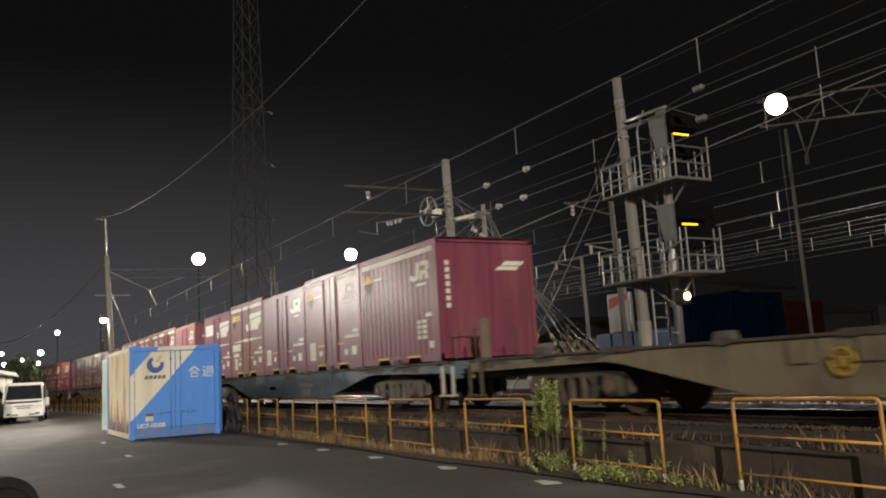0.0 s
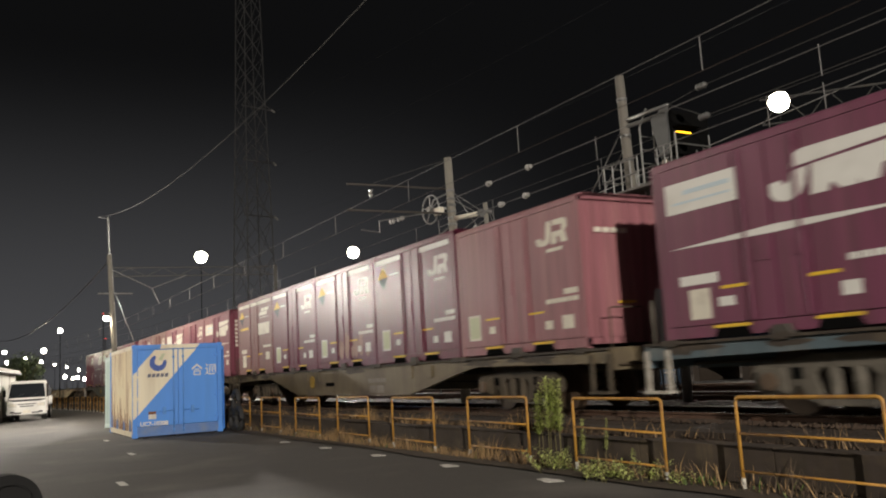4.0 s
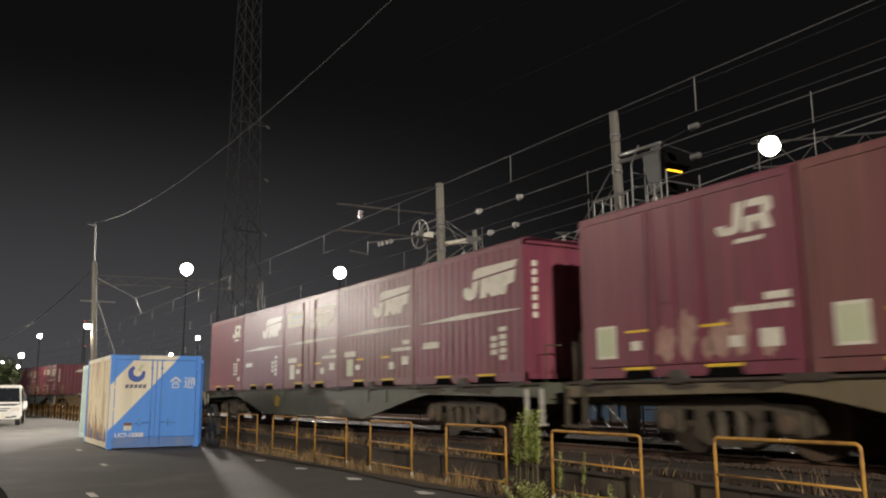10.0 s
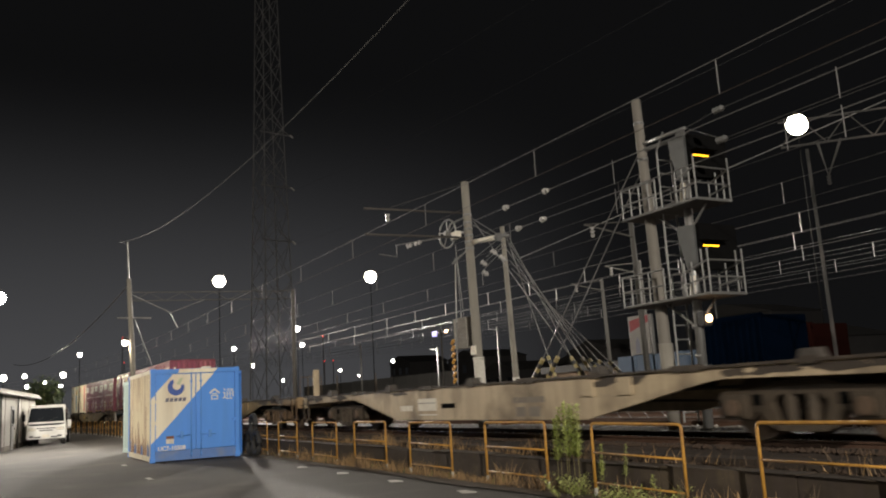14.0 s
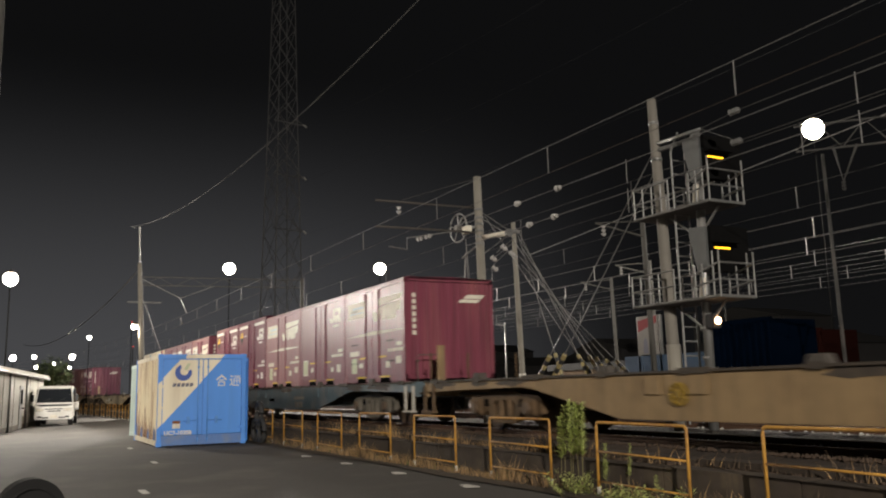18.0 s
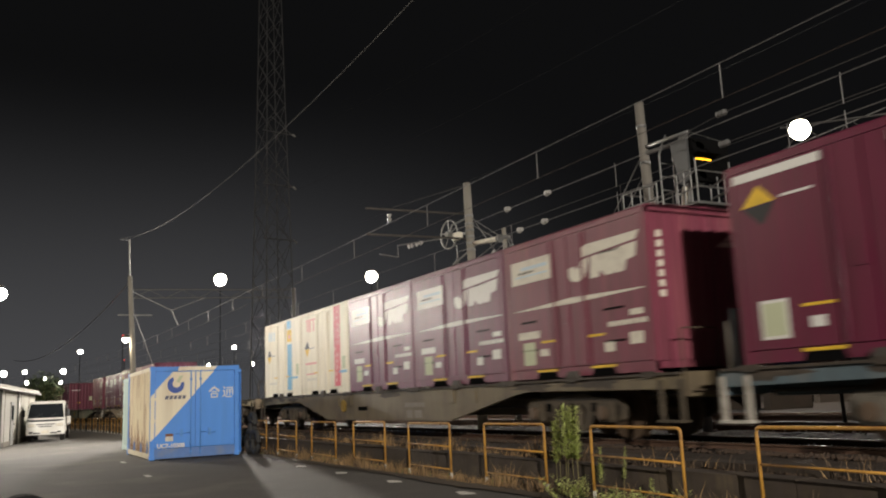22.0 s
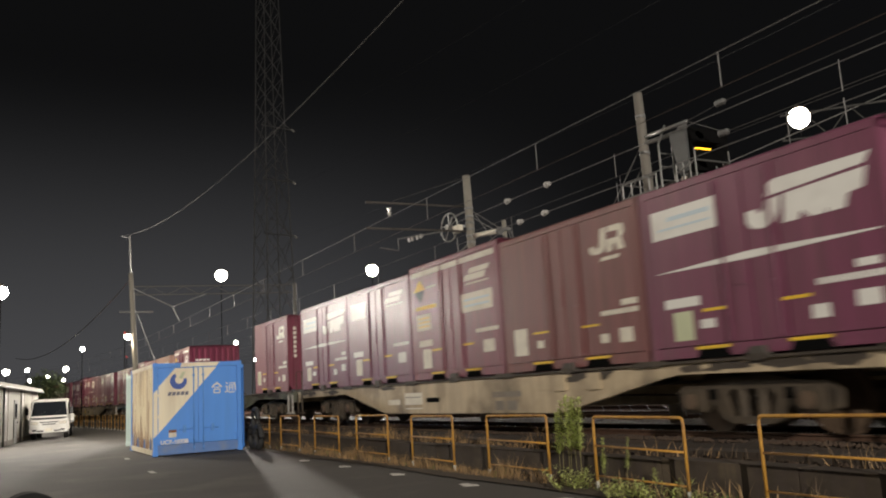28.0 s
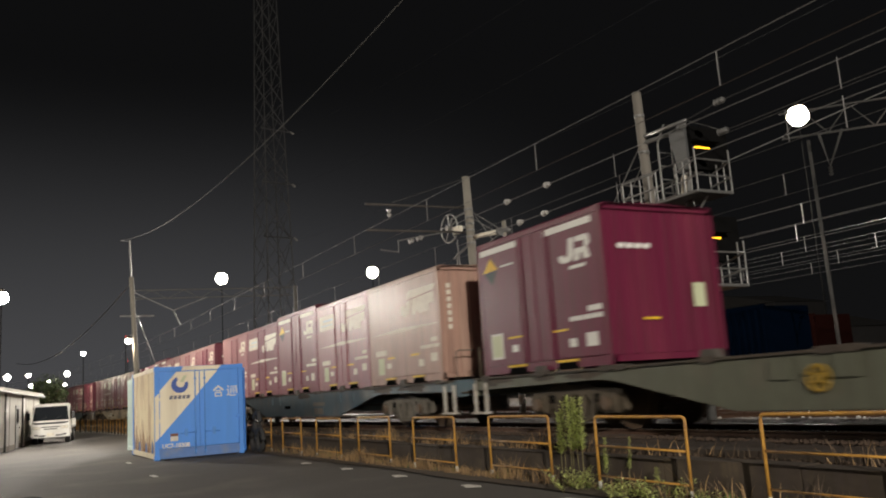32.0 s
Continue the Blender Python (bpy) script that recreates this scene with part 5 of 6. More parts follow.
for x in (1.0, 1.35):
    part("poster_shape", prism(B(), [(x, 2.12), (x + 0.26, 2.12), (x + 0.23, 2.55), (x + 0.13, 2.7), (x + 0.03, 2.55)], "y", -0.056, -0.05), LOGO_GREY, po)
part("poster_post", box(B(), 0.65, 0.75, 0.0, 0.1, 0, 3.46), GALV, pw)
part("poster_post", box(B(), 1.77, 1.87, 0.0, 0.1, 0, 3.46), GALV, pw)
SHED_BROWN = mat("shed_brown", (0.13, 0.085, 0.05), 0.85, vary=0.2, scale=3, stain=(0.07, 0.045, 0.03), amount=0.6, stretch=V)
sh = thing("yard_shed", "low brown shed among the yard tracks", "shed", pose(-44.0, 31.0, 0.4))
part("wall", box(B(), 0, 9.5, 0, 3.5, 0, 2.0), SHED_BROWN, sh)
part("roof", prism(B(), [(-0.2, 2.0), (3.7, 2.0), (3.7, 2.15), (-0.2, 2.4)], "x", -0.3, 9.8), FAR_ROOF, sh)
part("door", box(B(), 6.2, 7.1, -0.04, 0.0, 0.0, 1.85), DARK_STEEL, sh, "dark steel door")
for x in (1.0, 3.2):
    part("window", box(B(), x, x + 1.2, -0.03, 0.0, 1.0, 1.7), GLASS, sh)
# near-black blue and brown: the shade on these containers is put into the colour
SHADED_BLUE = mat("shaded_blue", (0.0012, 0.0035, 0.009), 0.95, vary=0.15, scale=3, spec=0.0)
SHADED_BROWN = mat("shaded_brown", (0.007, 0.0022, 0.0018), 0.95, vary=0.2, spec=0.0)
for x, y, z, ln, m, lab in ((-23.5, 24.0, 1.15, 2.85, SHADED_BLUE, "dark blue freight container raised on timbers in the yard"), (-26.5, 31.0, 1.1, 2.45, SHADED_BROWN, "dull red-brown freight container raised on timbers")):
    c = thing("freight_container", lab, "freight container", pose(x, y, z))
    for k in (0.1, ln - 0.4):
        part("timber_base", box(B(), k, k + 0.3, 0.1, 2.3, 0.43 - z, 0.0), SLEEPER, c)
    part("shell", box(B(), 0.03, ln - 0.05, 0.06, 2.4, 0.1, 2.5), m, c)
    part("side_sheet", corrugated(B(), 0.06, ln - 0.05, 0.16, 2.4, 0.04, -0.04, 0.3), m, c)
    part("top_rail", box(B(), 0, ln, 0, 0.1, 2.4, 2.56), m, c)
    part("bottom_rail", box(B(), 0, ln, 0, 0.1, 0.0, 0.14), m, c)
DIM_WALL = mat("dim_wall", (0.022, 0.021, 0.021), 0.8, vary=0.2, scale=1.0)
rng = random.Random(21)
for i in range(15):
    x, w, h = -150 + 13 * i, rng.uniform(8, 12.5), rng.uniform(4.5, 9.5)
    hs = thing("far_building", "dark distant building beyond the yard", "building", pose(x, 66 + rng.uniform(-3, 6), 0), "dark distant buildings")
    part("wall", box(B(), 0, w, 0, 8, 0, h), DIM_WALL, hs)
    part("roof", prism(B(), [(-0.3, h), (w + 0.3, h), (w / 2, h + 1.4)], "y", -0.3, 8.3), FAR_ROOF, hs)
    for k in range(3):
        wi = part("window", box(B(), 1 + k * (w / 3), 2.2 + k * (w / 3), -0.03, 0.02, h - 2.2, h - 1.0), GLASS, hs)

# ---- weeds, goldenrod and the tree ----
def leafy(rng, stems, spread, height, leaf, lean=0.12, bare=0.12, thick=7.0):
    sv, sf, lv, lf = [], [], [], []
    for q in range(stems):
        a, d = rng.uniform(0, 6.28), spread * math.sqrt(rng.random())
        bx, by = d * math.cos(a), d * math.sin(a)
        h = height * rng.uniform(0.55, 1.0)
        if stems > 5 and thick > 15:
            # a clump of plumes, tallest towards one side
            k = q / (stems - 1)
            bx, by, h = -0.3 + 0.6 * k, rng.uniform(-0.1, 0.08), height * (0.66 + 0.34 * math.sin(0.4 + 1.9 * k)) * rng.uniform(0.86, 1.0)
        tx, ty = bx + rng.gauss(0, lean) * h, by + rng.gauss(0, lean) * h
        k = len(sv)
        for (px, py_, pz, r) in ((bx, by, 0, 0.006), (tx, ty, h, 0.003)):
            sv += [(px + r, py_, pz), (px - r * 0.5, py_ + r * 0.87, pz), (px - r * 0.5, py_ - r * 0.87, pz)]
        sf += [(k, k + 1, k + 4, k + 3), (k + 1, k + 2, k + 5, k + 4), (k + 2, k, k + 3, k + 5)]
        n = int(h / leaf * thick)
        for i in range(n):
            f = bare + (1 - bare) * i / n
            if rng.random() < 0.12:
                continue
            px, py_, pz = bx + (tx - bx) * f, by + (ty - by) * f, h * f
            b = i * 2.4 + rng.uniform(-0.4, 0.4)
            ln = leaf * rng.uniform(0.7, 1.2) * (1.15 - 0.5 * f)
            up = rng.uniform(0.1, 0.7) + (0.25 if thick > 10 else 0)
            c, s = math.cos(b), math.sin(b)
            w = ln * 0.17
            k = len(lv)
            lv += [(px, py_, pz), (px + c * ln * 0.5 - s * w, py_ + s * ln * 0.5 + c * w, pz + up * ln * 0.5), (px + c * ln * 0.5 + s * w, py_ + s * ln * 0.5 - c * w, pz + up * ln * 0.5), (px + c * ln, py_ + s * ln, pz + up * ln * 0.55)]
            lf += [(k, k + 1, k + 2), (k + 1, k + 3, k + 2)]
    return (sv, sf), (lv, lf)


def raw(name, vf, material, parent):
    me = bpy.data.meshes.new(name)
    me.from_pydata(vf[0], [], vf[1])
    me.materials.append(material)
    ob = new(name, me)
    ob.parent = parent
    return tagged(ob, kind="stuff")


rng = random.Random(3)
for x, y, n, sp, h, lf, lab in ((-9.62, 7.06, 7, 0.2, 1.2, 0.125, "tall leafy green goldenrod growing at the wall"), (-9.0, 7.1, 2, 0.04, 0.72, 0.08, "young green weed behind the fence"),
                                (-8.0, 7.1, 1, 0.04, 0.42, 0.07, "thin green weed behind the fence"), (-8.6, 7.12, 1, 0.03, 0.8, 0.06, "slim green weed behind the fence")):
    t = thing("goldenrod", lab, "plant", pose(x, y, 0), "weeds along the wall")
    st, lv = leafy(rng, n, sp, h * 1.12, lf, 0.045, 0.42, 15.5 if n > 5 else 11.0)
    raw("stalk", st, STEM, t)
    raw("foliage", lv, LEAF, t)
for x, y, n, sp, h in ((-9.3, 6.82, 26, 0.26, 0.32), (-8.75, 6.98, 8, 0.2, 0.2), (-8.1, 6.75, 28, 0.3, 0.24), (-7.6, 6.88, 16, 0.24, 0.26), (-7.05, 6.98, 6, 0.2, 0.18)):
    t = thing("weed_clump", "low bushy green weed on the asphalt edge", "plant", pose(x, y, 0), "weeds along the wall")
    st, lv = leafy(rng, n, sp, h, 0.1, 0.45)
    raw("stalk", st, STEM, t)
    raw("foliage", lv, LEAF, t)
def blades(name, label, material, count, low, high, seed, dens, ranges):
    r = random.Random(seed)
    vs, fs = [], []
    for _ in range(count):
        x = -3.5 - 27 * r.random()
        if r.random() > dens(x):
            continue
        y0, y1, z = r.choice(ranges)
        y = r.uniform(y0, y1)
        h = r.uniform(low, high) * (0.45 + 1.3 * max(0, 0.4 + noise.noise((x * 1.7, seed, 0.4))))
        a, w = r.uniform(0, 6.28), r.uniform(0.004, 0.009)
        k = len(vs)
        dx, dy = r.gauss(0, 0.45) * h, r.gauss(0, 0.35) * h
        cx, cy = w * math.cos(a), w * math.sin(a)
        vs += [(x - cx, y - cy, z), (x + cx, y + cy, z), (x + dx * 0.4 + cx * 0.6, y + dy * 0.4 + cy * 0.6, z + h * 0.6), (x + dx * 0.4 - cx * 0.6, y + dy * 0.4 - cy * 0.6, z + h * 0.6), (x + dx, y + dy, z + h)]
        fs += [(k, k + 1, k + 2, k + 3), (k + 3, k + 2, k + 4)]
    me = bpy.data.meshes.new(name)
    me.from_pydata(vs, [], fs)
    me.materials.append(material)
    return tagged(new(name, me), label, "grass", kind="stuff")


FOOT, TOP = (6.85, 7.19, 0.0), (7.5, 7.8, 0.4)
patchy = lambda x: (0.3 + 0.8 * max(0, noise.noise((x * 0.5, 0.3, 2.2)) + 0.25)) if -21 < x < -10 else 0.08
blades("dry_grass", "dry straw-coloured grass along the wall foot", STRAW, 15000, 0.05, 0.26, 4, patchy, (FOOT, FOOT, FOOT, TOP))
blades("dead_weeds", "dark dead weeds tangled along the wall", DEAD, 8000, 0.06, 0.26, 5, lambda x: 0.35 + (0.6 if -11.5 < x < -9 else 0), (FOOT, FOOT, TOP))
blades("short_grass", "short green grass at the track edge", GRASS, 2600, 0.05, 0.16, 6, lambda x: 0.12 + (0.7 if -9.5 < x < -6.5 else 0), (FOOT, FOOT))

tr = thing("tree", "small leafy tree lit green beside the far lamps", "tree", pose(-66, 3.2, 0))
bm = B()
tube(bm, [(0, 0, 0), (0.1, 0, 1.2), (0.05, 0.1, 2.2)], 0.12, 8, 0.08)
for k in range(6):
    a = k * 1.05
    tube(bm, [(0.05, 0.1, 1.8), (0.6 * math.cos(a), 0.6 * math.sin(a), 2.6), (1.0 * math.cos(a), 1.0 * math.sin(a), 3.4)], 0.05, 6, 0.02)
part("trunk", bm, STEM, tr)
lv, lf = [], []
for _ in range(2600):
    u = Vector((rng.gauss(0, 1), rng.gauss(0, 1), rng.gauss(0, 1))).normalized() * (rng.random() ** 0.4)
    p = Vector((u.x * 1.35, u.y * 1.35, 3.0 + u.z * 1.15)) * (1 + 0.2 * noise.noise(u * 2.5))
    d = Vector((rng.gauss(0, 1), rng.gauss(0, 1), rng.gauss(0, 0.6))).normalized() * 0.13
    e = d.cross(Vector((0.3, 0.2, 1))).normalized() * 0.06
    k = len(lv)
    lv += [tuple(p - d), tuple(p + e), tuple(p + d), tuple(p - e)]
    lf.append((k, k + 1, k + 2, k + 3))
raw("crown", (lv, lf), TREE_LEAF, tr)


# ---- the train: containers ----
CL, CW, CH, SLOT, FIRST = 3.87, 2.45, 2.6, 3.94, 0.11
NEAR = -CW / 2


def side_plate(name, t, outline, material, label="", proud=0.004):
    """A thin painted or stuck-on mark on the side; outline in metres back from the front end, and height."""
    return part(name, prism(B(), [(-u, z) for u, z in outline], "y", NEAR - 0.012 - proud, NEAR - 0.012), material, t, label)


def rect(u0, u1, z0, z1):
    return [(u0, z0), (u1, z0), (u1, z1), (u0, z1)]


def shear(pts, u0, z0, k):
    return [(u - k * (z - z0), z) for u, z in pts]


def jagged(u0, u1, z0, z1, seed, n=14, lo=0.62):
    r = random.Random(seed)
    cu, cz = (u0 + u1) / 2, (z0 + z1) / 2
    return [(cu + (u1 - u0) / 2 * math.cos(6.28318 * k / n) * r.uniform(lo, 1), cz + (z1 - z0) / 2 * math.sin(6.28318 * k / n) * r.uniform(lo, 1)) for k in range(n)]


def hook_logo(t, u1, u0, z0, z1, mark):
    """Emblem of a hooked shape and a notched block with a bar beneath; u1 is its rear end."""
    w, h = u1 - u0, z1 - z0
    f = lambda a, b: (u1 - a * w, z0 + b * h)
    side_plate("emblem_hook", t, [f(a, b) for a, b in ((0.0, 0.34), (0.02, 0.14), (0.1, 0.02), (0.3, 0.0), (0.4, 0.06), (0.46, 0.2), (0.53, 1.0), (0.36, 1.0), (0.31, 0.3), (0.26, 0.24), (0.18, 0.26), (0.17, 0.36))], mark, "white emblem shape")
    side_plate("emblem_top", t, [f(a, b) for a, b in ((0.58, 1.0), (0.92, 1.0), (0.99, 0.92), (1.0, 0.6), (0.92, 0.46), (0.83, 0.5), (0.84, 0.76), (0.56, 0.78))], mark, "white emblem shape")
    side_plate("emblem_leg", t, [f(a, b) for a, b in ((0.52, 0.5), (0.83, 0.5), (0.92, 0.46), (0.95, 0.3), (0.99, 0.0), (0.8, 0.0), (0.74, 0.28), (0.68, 0.28), (0.66, 0.0), (0.49, 0.0))], mark, "white emblem shape")
    side_plate("emblem_bar", t, [f(a, b) for a, b in ((0.3, -0.3), (0.8, -0.3), (0.84, -0.16), (0.34, -0.16))], mark, "white bar")


def sweep_logo(t, u1, u0, z0, z1, mark):
    w, h = u1 - u0, z1 - z0
    f = lambda a, b: (u1 - a * w, z0 + b * h)
    side_plate("emblem_top", t, [f(a, b) for a, b in ((0.18, 0.66), (0.95, 0.79), (1.0, 1.0), (0.27, 1.0), (0.2, 0.92))], mark, "white sweeping emblem")
    side_plate("emblem_hook", t, [f(a, b) for a, b in ((0.0, 0.44), (0.0, 0.2), (0.04, 0.06), (0.13, 0.0), (0.23, 0.08), (0.27, 0.24), (0.31, 0.62), (0.18, 0.59), (0.16, 0.4), (0.12, 0.34), (0.09, 0.46))], mark, "white sweeping emblem")
    side_plate("emblem_low", t, [f(a, b) for a, b in ((0.315, 0.02), (0.44, 0.02), (0.46, 0.2), (0.53, 0.02), (0.65, 0.02), (0.645, 0.16), (0.67, 0.02), (0.79, 0.03), (0.82, 0.3), (0.93, 0.34), (0.96, 0.72), (0.34, 0.63))], mark, "white sweeping emblem")


def stepped(t, u0, u1, z0, n, mark, label="white line of small print"):
    """Unreadable lettering as a row of bars."""
    w = (u1 - u0) / n
    for k in range(n):
        side_plate("print_bar", t, rect(u0 + k * w, u0 + k * w + w * 0.86, z0, z0 + 0.075), mark, label if k == 0 else "")


def make_container(style, paint, extras=()):
    skin = PAINTS.get(paint, IVORY)
    high = CH if "diamond" in extras or "fullband" in extras else CH - 0.1
    white = PALE_LABEL if paint in ("faded", "beige", "brown", "maroon") else WHITE_PAINT
    kind = {"hook": "maroon rail freight container with a white emblem", "sweep": "plum rail container with large white emblem and stripe", "panel": "brown rail container with white top band and panel",
            "white_red": "ivory rail freight container with a red vertical band", "white_blue": "ivory rail freight container with a blue vertical band"}[style]
    look_ = {"fresh": "glossy ", "faded": "faded pinkish ", "beige": "bleached ", "brown": "dull ", "purple": "", "maroon": "worn ", "ivory": ""}[paint]
    t = thing("freight_container", look_ + kind, "freight container", group="freight containers on the train")
    core = part("body", box(B(), -CL + 0.06, -0.06, NEAR + 0.05, -NEAR - 0.05, 0.12, high - 0.04), skin, t)
    part("roof", prism(B(), [(NEAR, high - 0.05), (NEAR + 0.04, high - 0.01), (0, high + 0.02), (-NEAR - 0.04, high - 0.01), (-NEAR, high - 0.05)], "x", -CL, 0), skin, t)
    for y in (NEAR, -NEAR - 0.09):
        part("bottom_rail", box(B(), -CL, 0, y, y + 0.09, 0.02, 0.17), skin, t)
        part("top_rail", box(B(), -CL, 0, y - (0.006 if y < 0 else 0), y + 0.09, high - 0.13, high - 0.04), skin, t)
        for x in (-CL, -0.11):
            part("corner_post", box(B(), x, x + 0.11, y - 0.008 if y < 0 else y, y + 0.09, 0.0, high - 0.05), skin, t)
    part("front_sheet", corrugated(B(), NEAR + 0.09, -NEAR - 0.09, 0.17, high - 0.13, -0.05, 0.045, 0.285, "y"), skin, t, "ribbed end wall")
    part("rear_sheet", corrugated(B(), NEAR + 0.09, -NEAR - 0.09, 0.17, high - 0.13, -CL + 0.05, -0.045, 0.285, "y"), skin, t)
    for z in (0.06, high - 0.1):
        part("end_rail", box(B(), -0.06, 0.0, NEAR + 0.09, -NEAR - 0.09, z, z + 0.1), skin, t)
    if "ribbed" in extras:
        part("side_sheet", corrugated(B(), -CL + 0.11, -0.11, 0.17, high - 0.13, NEAR + 0.008, -0.017, 0.25), skin, t, "ribbed side wall")
    else:
        # pair of side doors between fixed panels
        edges = (0.11, CL - 0.11) if "smooth" in extras else (0.11, 1.43, CL / 2, 2.44, CL - 0.11)
        for k, (a, b) in enumerate(zip(edges, edges[1:])):
            d = part("side_door" if k in (1, 2) and len(edges) > 2 else "side_panel", box(B(), -b + 0.012, -a - 0.012, NEAR - 0.01, NEAR + 0.06, 0.18, high - 0.14), skin, t, bevel=0.006)
            if k in (1, 2):
                part("lock_rod", tube(B(), [(-a - 0.1 if k == 1 else -b + 0.1, NEAR - 0.028, 0.2), (-a - 0.1 if k == 1 else -b + 0.1, NEAR - 0.028, high - 0.16)], 0.016, 8), skin, d)
                part("lock_keeper", box(B(), -b + 0.28, -b + 0.46, NEAR - 0.025, NEAR - 0.01, *((0.9, 1.12) if style == "sweep" else (1.02, 1.34))), skin, d)
            for z in (0.5, 1.0, 1.9):
                if k in (0, 3) and "slots" in extras:
                    # slot drawn as a black bar, its shade put into the colour
                    part("hinge_slot", box(B(), -b + 0.35, -b + 0.85, NEAR - 0.016, NEAR - 0.008, z, z + 0.035), BLACK_AND_SHADE, d, "black bar painting the shade of a hinge slot")
    # the shade inside each fork pocket is a solid black block
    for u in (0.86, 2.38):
        fp = part("fork_pocket", prism(B(), [(-u, 0.0), (-u - 0.62, 0.0), (-u - 0.54, 0.12), (-u - 0.08, 0.12)], "y", NEAR - 0.012, NEAR + 0.03), BLACK_AND_SHADE, t, "black block painting the shade in a fork pocket")
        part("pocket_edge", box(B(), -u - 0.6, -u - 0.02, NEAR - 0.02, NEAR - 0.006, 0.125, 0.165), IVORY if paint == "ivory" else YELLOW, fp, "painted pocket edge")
    # printing
    if style == "hook":
        hook_logo(t, 1.17, 0.3, 1.76, 2.16, white)
        if "block" in extras:
            for k in range(4):
                side_plate("print_bar", t, rect(0.52, 0.72, 0.5 + 0.11 * k, 0.58 + 0.11 * k), white, "white block of small print" if k == 0 else "")
                side_plate("print_bar", t, rect(0.8, 0.94, 0.5 + 0.11 * k, 0.58 + 0.11 * k), white)
            side_plate("print_bar", t, rect(0.3, 0.56, 0.96, 1.04), white)
            side_plate("small_label", t, rect(0.24, 0.44, 0.3, 0.44), white)
        else:
            stepped(t, 0.14, 1.02, 0.78, 6, white)
            side_plate("print_block", t, rect(0.14, 0.5, 0.9, 0.99), white)
            side_plate("green_label", t, rect(3.16, 3.5, 0.34, 0.74), PALE_LABEL if "pale" in extras else GREEN_LABEL, "pale green sticker")
            side_plate("label_edge", t, rect(3.12, 3.54, 0.3, 0.78), white, "white sticker edge", 0.002)
            side_plate("small_label", t, rect(2.62, 2.82, 0.4, 0.53), white)
            side_plate("small_label", t, rect(0.3, 0.6, 0.34, 0.56), white)
            side_plate("small_label", t, rect(0.86, 1.06, 0.36, 0.5), white)
            side_plate("yellow_dash", t, rect(1.08, 1.52, 0.64, 0.675), YELLOW)
            side_plate("yellow_dash", t, rect(2.47, 2.92, 0.65, 0.685), YELLOW)
    if "band" in extras:
        side_plate("top_band", t, rect(0.22, 1.58, 2.32, 2.43), white, "white top band")
        side_plate("top_band", t, rect(2.45, 3.76, 2.32, 2.43), white)
    if "fullband" in extras:
        side_plate("top_band", t, rect(0.14, 3.74, 2.32, 2.43), white, "white top band")
    if "diamond" in extras:
        side_plate("diamond_top", t, [(3.66, 1.98), (3.38, 2.24), (3.14, 2.0)], YELLOW, "yellow half diamond")
        side_plate("diamond_low", t, [(3.64, 1.97), (3.14, 1.99), (3.36, 1.72)], BLACK, "dark half diamond")
        side_plate("thin_dash", t, rect(2.6, 3.05, 2.02, 2.05), white)
    if style == "sweep":
        sweep_logo(t, 1.9, 0.12, 1.54, 2.12, white)
        side_plate("long_stripe", t, [(3.66, 1.235), (1.9, 1.21), (0.1, 1.245), (0.1, 1.26), (1.9, 1.31)], white, "long tapered white stripe")
        if "nolabel" not in extras:
            lb = side_plate("white_label", t, rect(2.4, 3.63, 1.72, 2.14), white, "white label plate")
            side_plate("label_line", lb, rect(2.5, 3.5, 1.84, 1.87), PALE_BLUE, "pale blue line of print", 0.007)
            side_plate("label_line", lb, rect(2.5, 3.3, 1.96, 2.02), PALE_BLUE, "", 0.007)
        if "block" in extras:
            for k in range(4):
                side_plate("print_bar", t, rect(0.52, 0.72, 0.4 + 0.12 * k, 0.49 + 0.12 * k), white, "white block of small print" if k == 0 else "")
                if k < 3:
                    side_plate("print_bar", t, rect(0.8, 1.0, 0.5 + 0.12 * k, 0.59 + 0.12 * k), white)
            side_plate("print_bar", t, rect(0.5, 0.74, 0.9, 0.98), white)
        else:
            stepped(t, 0.1, 1.0, 0.74, 6, white)
            side_plate("print_block", t, rect(0.16, 0.46, 0.87, 0.96), white)
            side_plate("small_label", t, rect(3.0, 3.36, 0.26, 0.66), PALE_LABEL if "pale" in extras else GREEN_LABEL, "pale green sticker")
            side_plate("small_label", t, rect(2.6, 2.86, 0.4, 0.52), white)
            side_plate("small_label", t, rect(0.86, 1.1, 0.36, 0.52), white)
            side_plate("small_label", t, rect(0.2, 0.5, 0.44, 0.62), white)
            side_plate("yellow_dash", t, rect(2.4, 2.8, 0.62, 0.66), YELLOW)
            side_plate("yellow_dash", t, rect(1.08, 1.5, 0.62, 0.66), YELLOW)
        side_plate("small_label", t, rect(2.84, 3.5, 0.72, 0.85), white)
        if "notice" in extras:
            side_plate("orange_bar", t, rect(2.7, 3.6, 2.1, 2.17), YELLOW, "orange line of print")
            side_plate("white_panel", t, rect(2.62, 3.62, 0.92, 1.16), white, "white panel")
            for k in range(3):
                side_plate("label_line", t, rect(2.72, 3.5, 0.97 + 0.06 * k, 0.995 + 0.06 * k), PALE_LABEL, "", 0.007)
    if style == "panel":
        bare = "bare" in extras
        side_plate("emblem_small", t, shear(rect(0.42, 1.2, 2.07, 2.17), 0, 2.0, 0.6), white, "white slanted emblem")
        side_plate("emblem_small", t, shear(rect(0.5, 1.32, 1.93, 2.05), 0, 2.0, 0.6), white)
        side_plate("thin_dash", t, shear(rect(0.3, 1.2, 1.85, 1.88), 0, 2.0, 0.6), white)
        wp = side_plate("white_panel", t, rect(0.28, 1.5, 1.3, 1.68), white, "large white panel") if "label" not in extras else None
